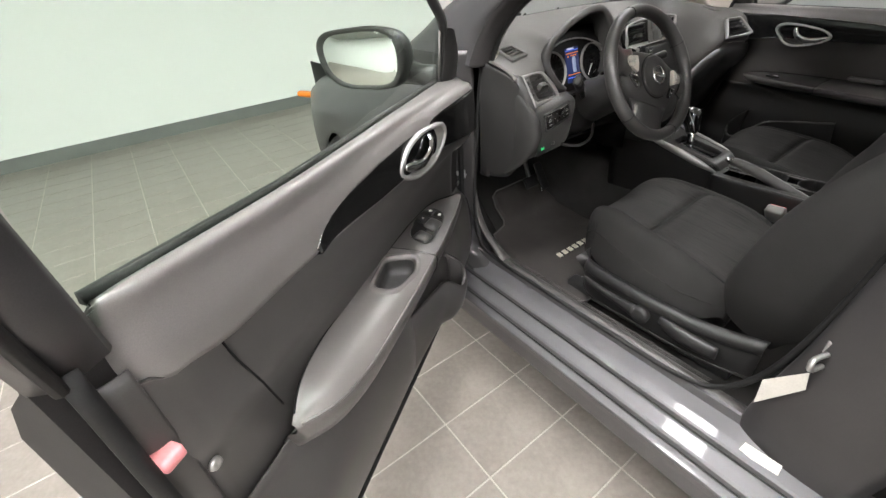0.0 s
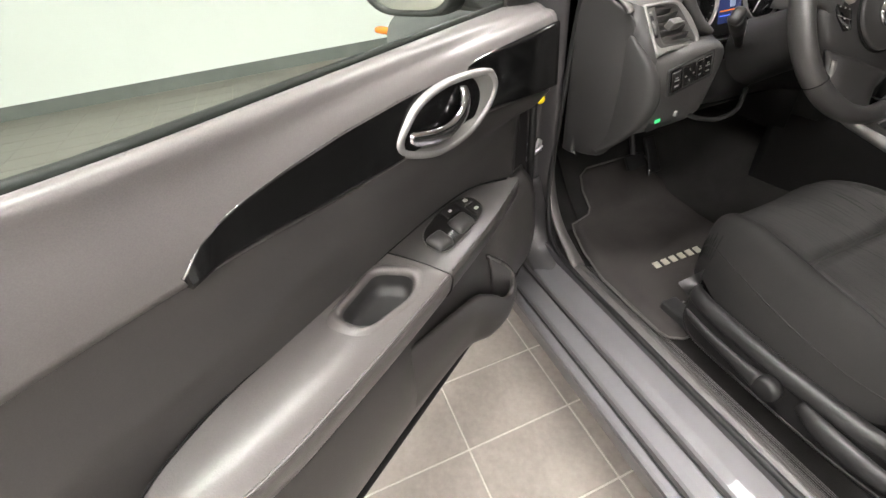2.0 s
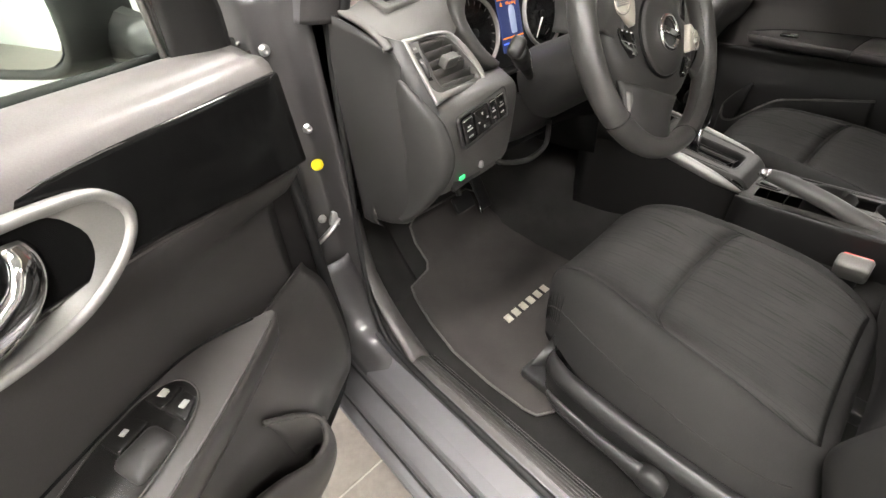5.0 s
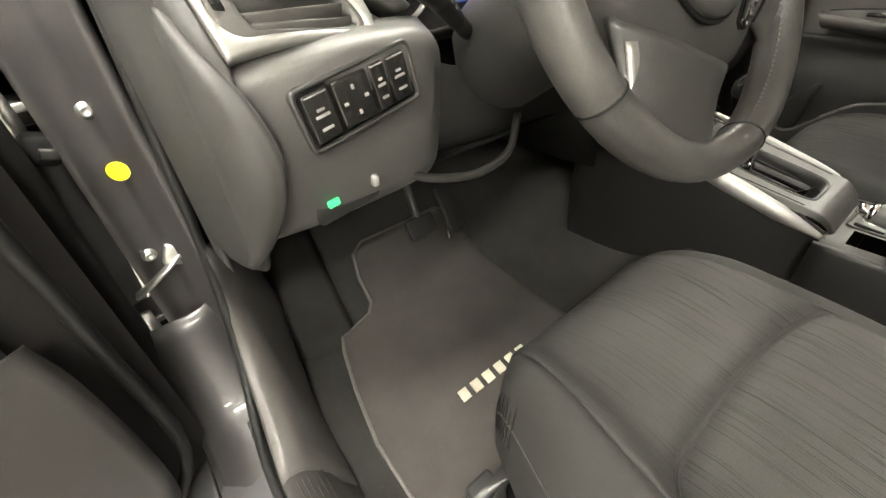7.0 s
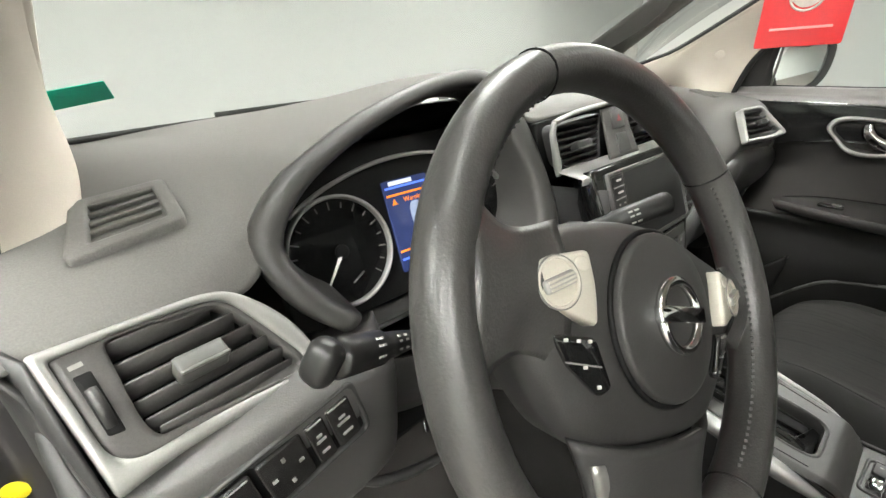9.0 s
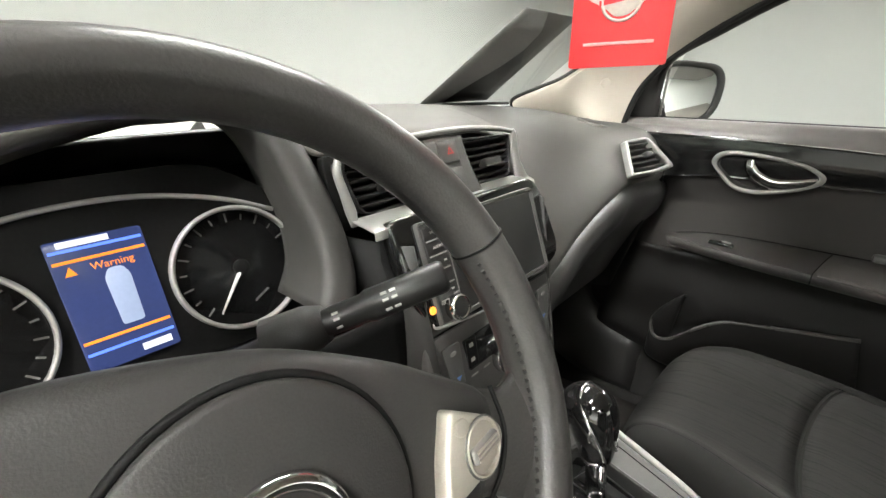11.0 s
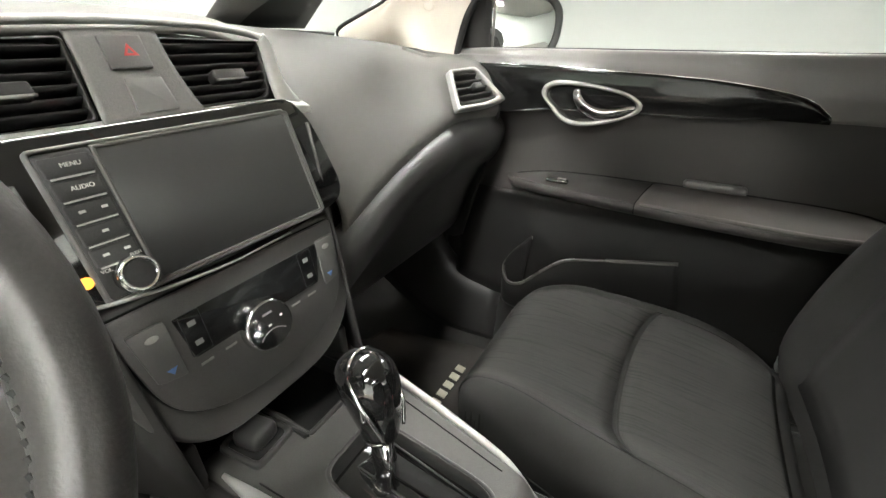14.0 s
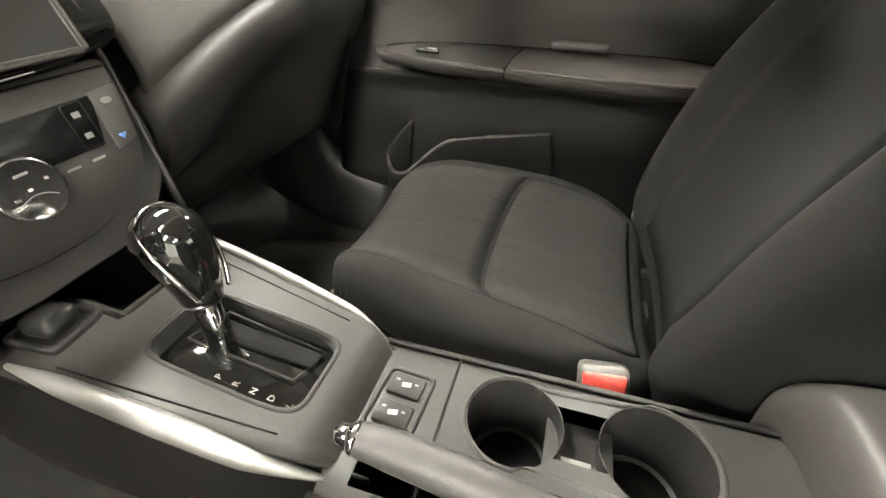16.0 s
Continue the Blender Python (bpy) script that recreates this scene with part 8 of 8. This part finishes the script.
        l2 = spline([(vx - 0.026, -0.315, 0.436), (vx - 0.034, -0.36, 0.432), (vx - 0.036, -0.42, 0.430), (vx - 0.034, -0.47, 0.434)], 5)
        link("recline_lever", tube(l2, [0.014, 0.023, 0.024, 0.019], section=oval, up=(0, 0, 1)), MAT["plastic"], t, "recline lever")
        link("screw", turned([(0.005, 0), (0.004, 0.003), (0.001, 0.003)], 10, T((-0.506, 0.045, 0.298)) @ pose(0, 0, 0, 60, 0, 0)), MAT["steel"], t)
    else:
        link("belt_anchor", rbox(0.02, 0.03, 0.035, 0.004, T((cx + 0.213, -0.43, 0.545))), MAT["steel"], t, "steel belt anchor")
    # belt buckle between seat and console
    bx = side * 0.126
    BM = T((bx, -0.352, 0.586)) @ pose(0, 0, 0, -6, side * 34, 0)
    bk = link("belt_buckle", rbox(0.030, 0.052, 0.060, 0.007, BM), MAT["spoke_grey"], t, "belt buckle with red release button")
    link("release_button", rbox(0.008, 0.044, 0.022, 0.003, BM @ T((-side * 0.0145, 0, 0.012))), MAT["red_bright"], bk, "red release button")
    link("buckle_stem", rbox(0.012, 0.03, 0.10, 0.004, BM @ T((0, 0, -0.08))), MAT["plastic"], bk)
    return t


MAT["red_bright"] = material("bright_red_plastic", (0.85, 0.09, 0.07), 0.4, spread=0.05)
make_seat(-1)
make_seat(1)

# ---- mats and pedals ----
def make_mat(side):
    t = thing("floor_mat", "dark grey carpet floor mat with pale edging and metal lettering", "floor mat", "floor mats")

    def z_at(y):
        return float(np.interp(y, [-0.1, 0.36, 0.48, 0.56, 0.62], [0.291, 0.294, 0.318, 0.365, 0.42]))

    ys = [-0.05, -0.03, 0.0, 0.1, 0.22, 0.34, 0.43, 0.462, 0.472, 0.482, 0.50, 0.56, 0.60, 0.615]
    left = [-0.60, -0.632, -0.640, -0.645, -0.640, -0.615, -0.590, -0.575, -0.535, -0.495, -0.478, -0.470, -0.455, -0.42]
    right = [-0.16, -0.135, -0.125, -0.118, -0.118, -0.122, -0.13, -0.135, -0.136, -0.138, -0.14, -0.15, -0.165, -0.19]
    rows = [[((l + (r - l) * q) * -side, y, z_at(y) + 0.008) for q in np.linspace(0, 1, 12)] for y, l, r in zip(ys, left, right)]
    link("mat_carpet", sheet(rows, thick=0.007), MAT["mat"], t, "dark carpet pile")
    edge = [(l * -side, y, z_at(y) + 0.0085) for y, l in zip(ys, left)] + [(r * -side, y, z_at(y) + 0.0085) for y, r in zip(ys[::-1], right[::-1])]
    link("edging", tube(edge, 0.0035, 6, closed=True), MAT["mat_edge"], t, "pale stitched edging")
    for k in range(6):
        x = (-0.382 - 0.079 + 0.0316 * k) if side < 0 else (0.375 + 0.0325 * k)
        o = [(-0.011, -0.012), (0.009, -0.012), (0.0125, 0.012), (-0.0075, 0.012)]
        link("letter_bar", prism(o, 0.003, T((x, 0.192 if side < 0 else 0.203, z_at(0.19) + (0.0115 if side < 0 else 0.019))), bevel=0.0006), MAT["letter"], t, "pale metal letter shape")
    return t


MAT["mat_edge"] = material("grey_edging", (0.10, 0.095, 0.09), 0.8, spread=0.2)
MAT["letter"] = material("pale_metal_letter", (0.60, 0.57, 0.48), 0.4, 0.3, spread=0.1)
make_mat(-1)
make_mat(1)
pedals = thing("pedals", "black brake and accelerator pedals under the dashboard", "pedals")
link("brake_pedal", rbox(0.075, 0.014, 0.05, 0.005, T((-0.315, 0.50, 0.475)) @ pose(0, 0, 0, -35, 0, 0)), MAT["rubber"], pedals, "wide rubber brake pedal")
link("brake_arm", tube(spline([(-0.315, 0.51, 0.48), (-0.315, 0.55, 0.6), (-0.31, 0.54, 0.74)], 5), 0.009), MAT["steel2"], pedals)
link("accelerator", rbox(0.045, 0.012, 0.13, 0.005, T((-0.195, 0.545, 0.45)) @ pose(0, 0, 0, -32, 0, 0)), MAT["rubber"], pedals, "tall accelerator pedal")
link("bright_clip", rbox(0.01, 0.014, 0.032, 0.003, T((-0.228, 0.513, 0.405)) @ pose(0, 0, 0, -30, 12, 0)), MAT["chrome"], pedals, "bright metal clip")
link("bright_clip", rbox(0.008, 0.008, 0.008, 0.002, T((-0.196, 0.515, 0.405))), MAT["chrome"], pedals)
link("foot_rest", skin([[(-0.67, 0.46, 0.30), (-0.60, 0.45, 0.315), (-0.54, 0.46, 0.30)], [(-0.66, 0.56, 0.40), (-0.60, 0.55, 0.415), (-0.53, 0.57, 0.39)], [(-0.65, 0.66, 0.52), (-0.59, 0.65, 0.53), (-0.52, 0.67, 0.50)]], 4, 4, thick=0.01), MAT["carpet"], body, "carpet-covered foot rest beside the pedals")

# ---- loose things on the windscreen ----
tag = thing("hanging_tag", "red card tag with a white winged badge hanging from a cord", "tag")
TM = axes((-0.0045, 0.043, 1.2225), (0.345, -0.939, 0), (0, 0, 1))
link("card", prism(rounded([(-0.038, -0.062), (0.038, -0.062), (0.0405, 0.062), (-0.036, 0.062)], 0.003), 0.0012, TM, bevel=0.0003), MAT["tag"], tag, "red card")
wing = rounded([(-0.027, 0.002), (-0.010, 0.010), (0.0, 0.013), (0.012, 0.011), (0.028, 0.007), (0.018, -0.002), (0.006, -0.012), (-0.004, -0.013), (-0.012, -0.006)], 0.004, 3)
link("badge", prism(wing, 0.0006, TM @ T((0.0, -0.012, 0.0006))), MAT["label"], tag, "pale winged badge shape")
link("badge_ring", tube([TM @ Vector((0.0145 * math.cos(a), -0.013 + 0.0145 * math.sin(a), 0.0005)) for a in np.linspace(0, 2 * math.pi, 28, endpoint=False)], 0.0012, 5, closed=True), MAT["label"], tag)
link("badge_word", rbox(0.034, 0.004, 0.0006, 0.001, TM @ T((0.0, -0.012, 0.0009)) @ pose(0, 0, 0, 0, 0, 8)), MAT["tag"], tag)
link("print_line", rbox(0.054, 0.0024, 0.0006, 0.0005, TM @ T((0.0, -0.044, 0.0004))), MAT["pale_red"], tag)
link("cord", tube([TM @ Vector((0.002, 0.060, 0)), Vector((-0.003, 0.03, 1.36)), Vector((-0.003, -0.02, 1.452))], 0.0009, 5), MAT["white"], tag)


def on_screen(x, y):
    """A place just inside the windscreen."""
    k = (0.655 - y) / 0.295
    return Vector((x, y - 0.008, 1.118 + k * 0.162 - 0.008))


tagged(link("window_sheet", sheet([[on_screen(0.332 - 0.008 * k + (0.256 - 0.066 * k) * q, 0.642 - 0.29 * k) for q in np.linspace(0, 1, 7)] for k in np.linspace(0, 1, 7)], thick=0.0012), MAT["paper"]), "grey back of a large paper sheet stuck inside the windscreen", "notice sheet")
tagged(link("windscreen_sticker", prism(rounded([(-0.033, -0.020), (0.033, -0.020), (0.033, 0.020), (-0.033, 0.020)], 0.002), 0.0008, axes((-0.617, 0.575, 1.158), (0.99, -0.12, 0.14), (0.1, -0.85, 0.5))), MAT["teal"]), "small teal sticker inside the windscreen", "sticker")
tagged(link("wiper_arm", tube(spline([(-0.45, 0.70, 1.114), (-0.33, 0.69, 1.118), (-0.22, 0.69, 1.120)], 4), 0.0045), MAT["rubber"]), "black wiper arm at the foot of the windscreen", "wiper")

# ---- bases ----
for t in [o for o in scene.objects if o.type == "EMPTY" and o.parent is None]:
    kids = list(t.children_recursive)
    lo = [min((k.data.vertices[0].co[i] for k in kids if k.data), default=0) for i in range(3)]
    pts = [v.co for k in kids for v in k.data.vertices]
    lo = [min(p[i] for p in pts) for i in range(3)]
    hi = [max(p[i] for p in pts) for i in range(3)]
    t.location = ((lo[0] + hi[0]) / 2, (lo[1] + hi[1]) / 2, lo[2])
    for k in t.children:
        k.matrix_parent_inverse = Matrix.Translation(t.location).inverted()

# ---- floor tiles ----
TX, TY = 0.331, 0.2285
tile_me = [rbox(TX - 0.005, TY - 0.005, 0.012, 0.0012, None, 1) for _ in range(3)]
for me in tile_me:
    me.materials.append(MAT["tile"])
rest_v, rest_f = [], []
n_near = 0
for i in range(-16, 32):
    for j in range(-24, 22):
        x, y = -0.842 + TX * (i + 0.5), 0.05 + TY * (j + 0.5)
        if not (X0 < x - TX / 2 and x + TX / 2 < X1 and Y0 < y - TY / 2 and y + TY / 2 < Y1):
            continue
        z = -0.006 + 0.0004 * ((i * 7 + j * 3) % 5) / 5
        if -2.8 < x < -0.6 and -1.5 < y < 4.2 and n_near < 300:
            ob = new("tile", tile_me[(i * 5 + j * 3) % 3])
            ob.location, ob.parent = (x, y, z), floor
            n_near += 1
        else:
            k = len(rest_v)
            a, b = TX / 2 - 0.0025, TY / 2 - 0.0025
            rest_v += [(x - a, y - b, z + 0.006), (x + a, y - b, z + 0.006), (x + a, y + b, z + 0.006), (x - a, y + b, z + 0.006), (x - a, y - b, z - 0.006), (x + a, y - b, z - 0.006), (x + a, y + b, z - 0.006), (x - a, y + b, z - 0.006)]
            rest_f += [(k, k + 1, k + 2, k + 3), (k, k + 4, k + 5, k + 1), (k + 1, k + 5, k + 6, k + 2), (k + 2, k + 6, k + 7, k + 3), (k + 3, k + 7, k + 4, k)]
tagged(link("tiles", mesh(rest_v, rest_f), MAT["tile"], floor, smooth=False), "grey-brown floor tiles", kind="stuff")
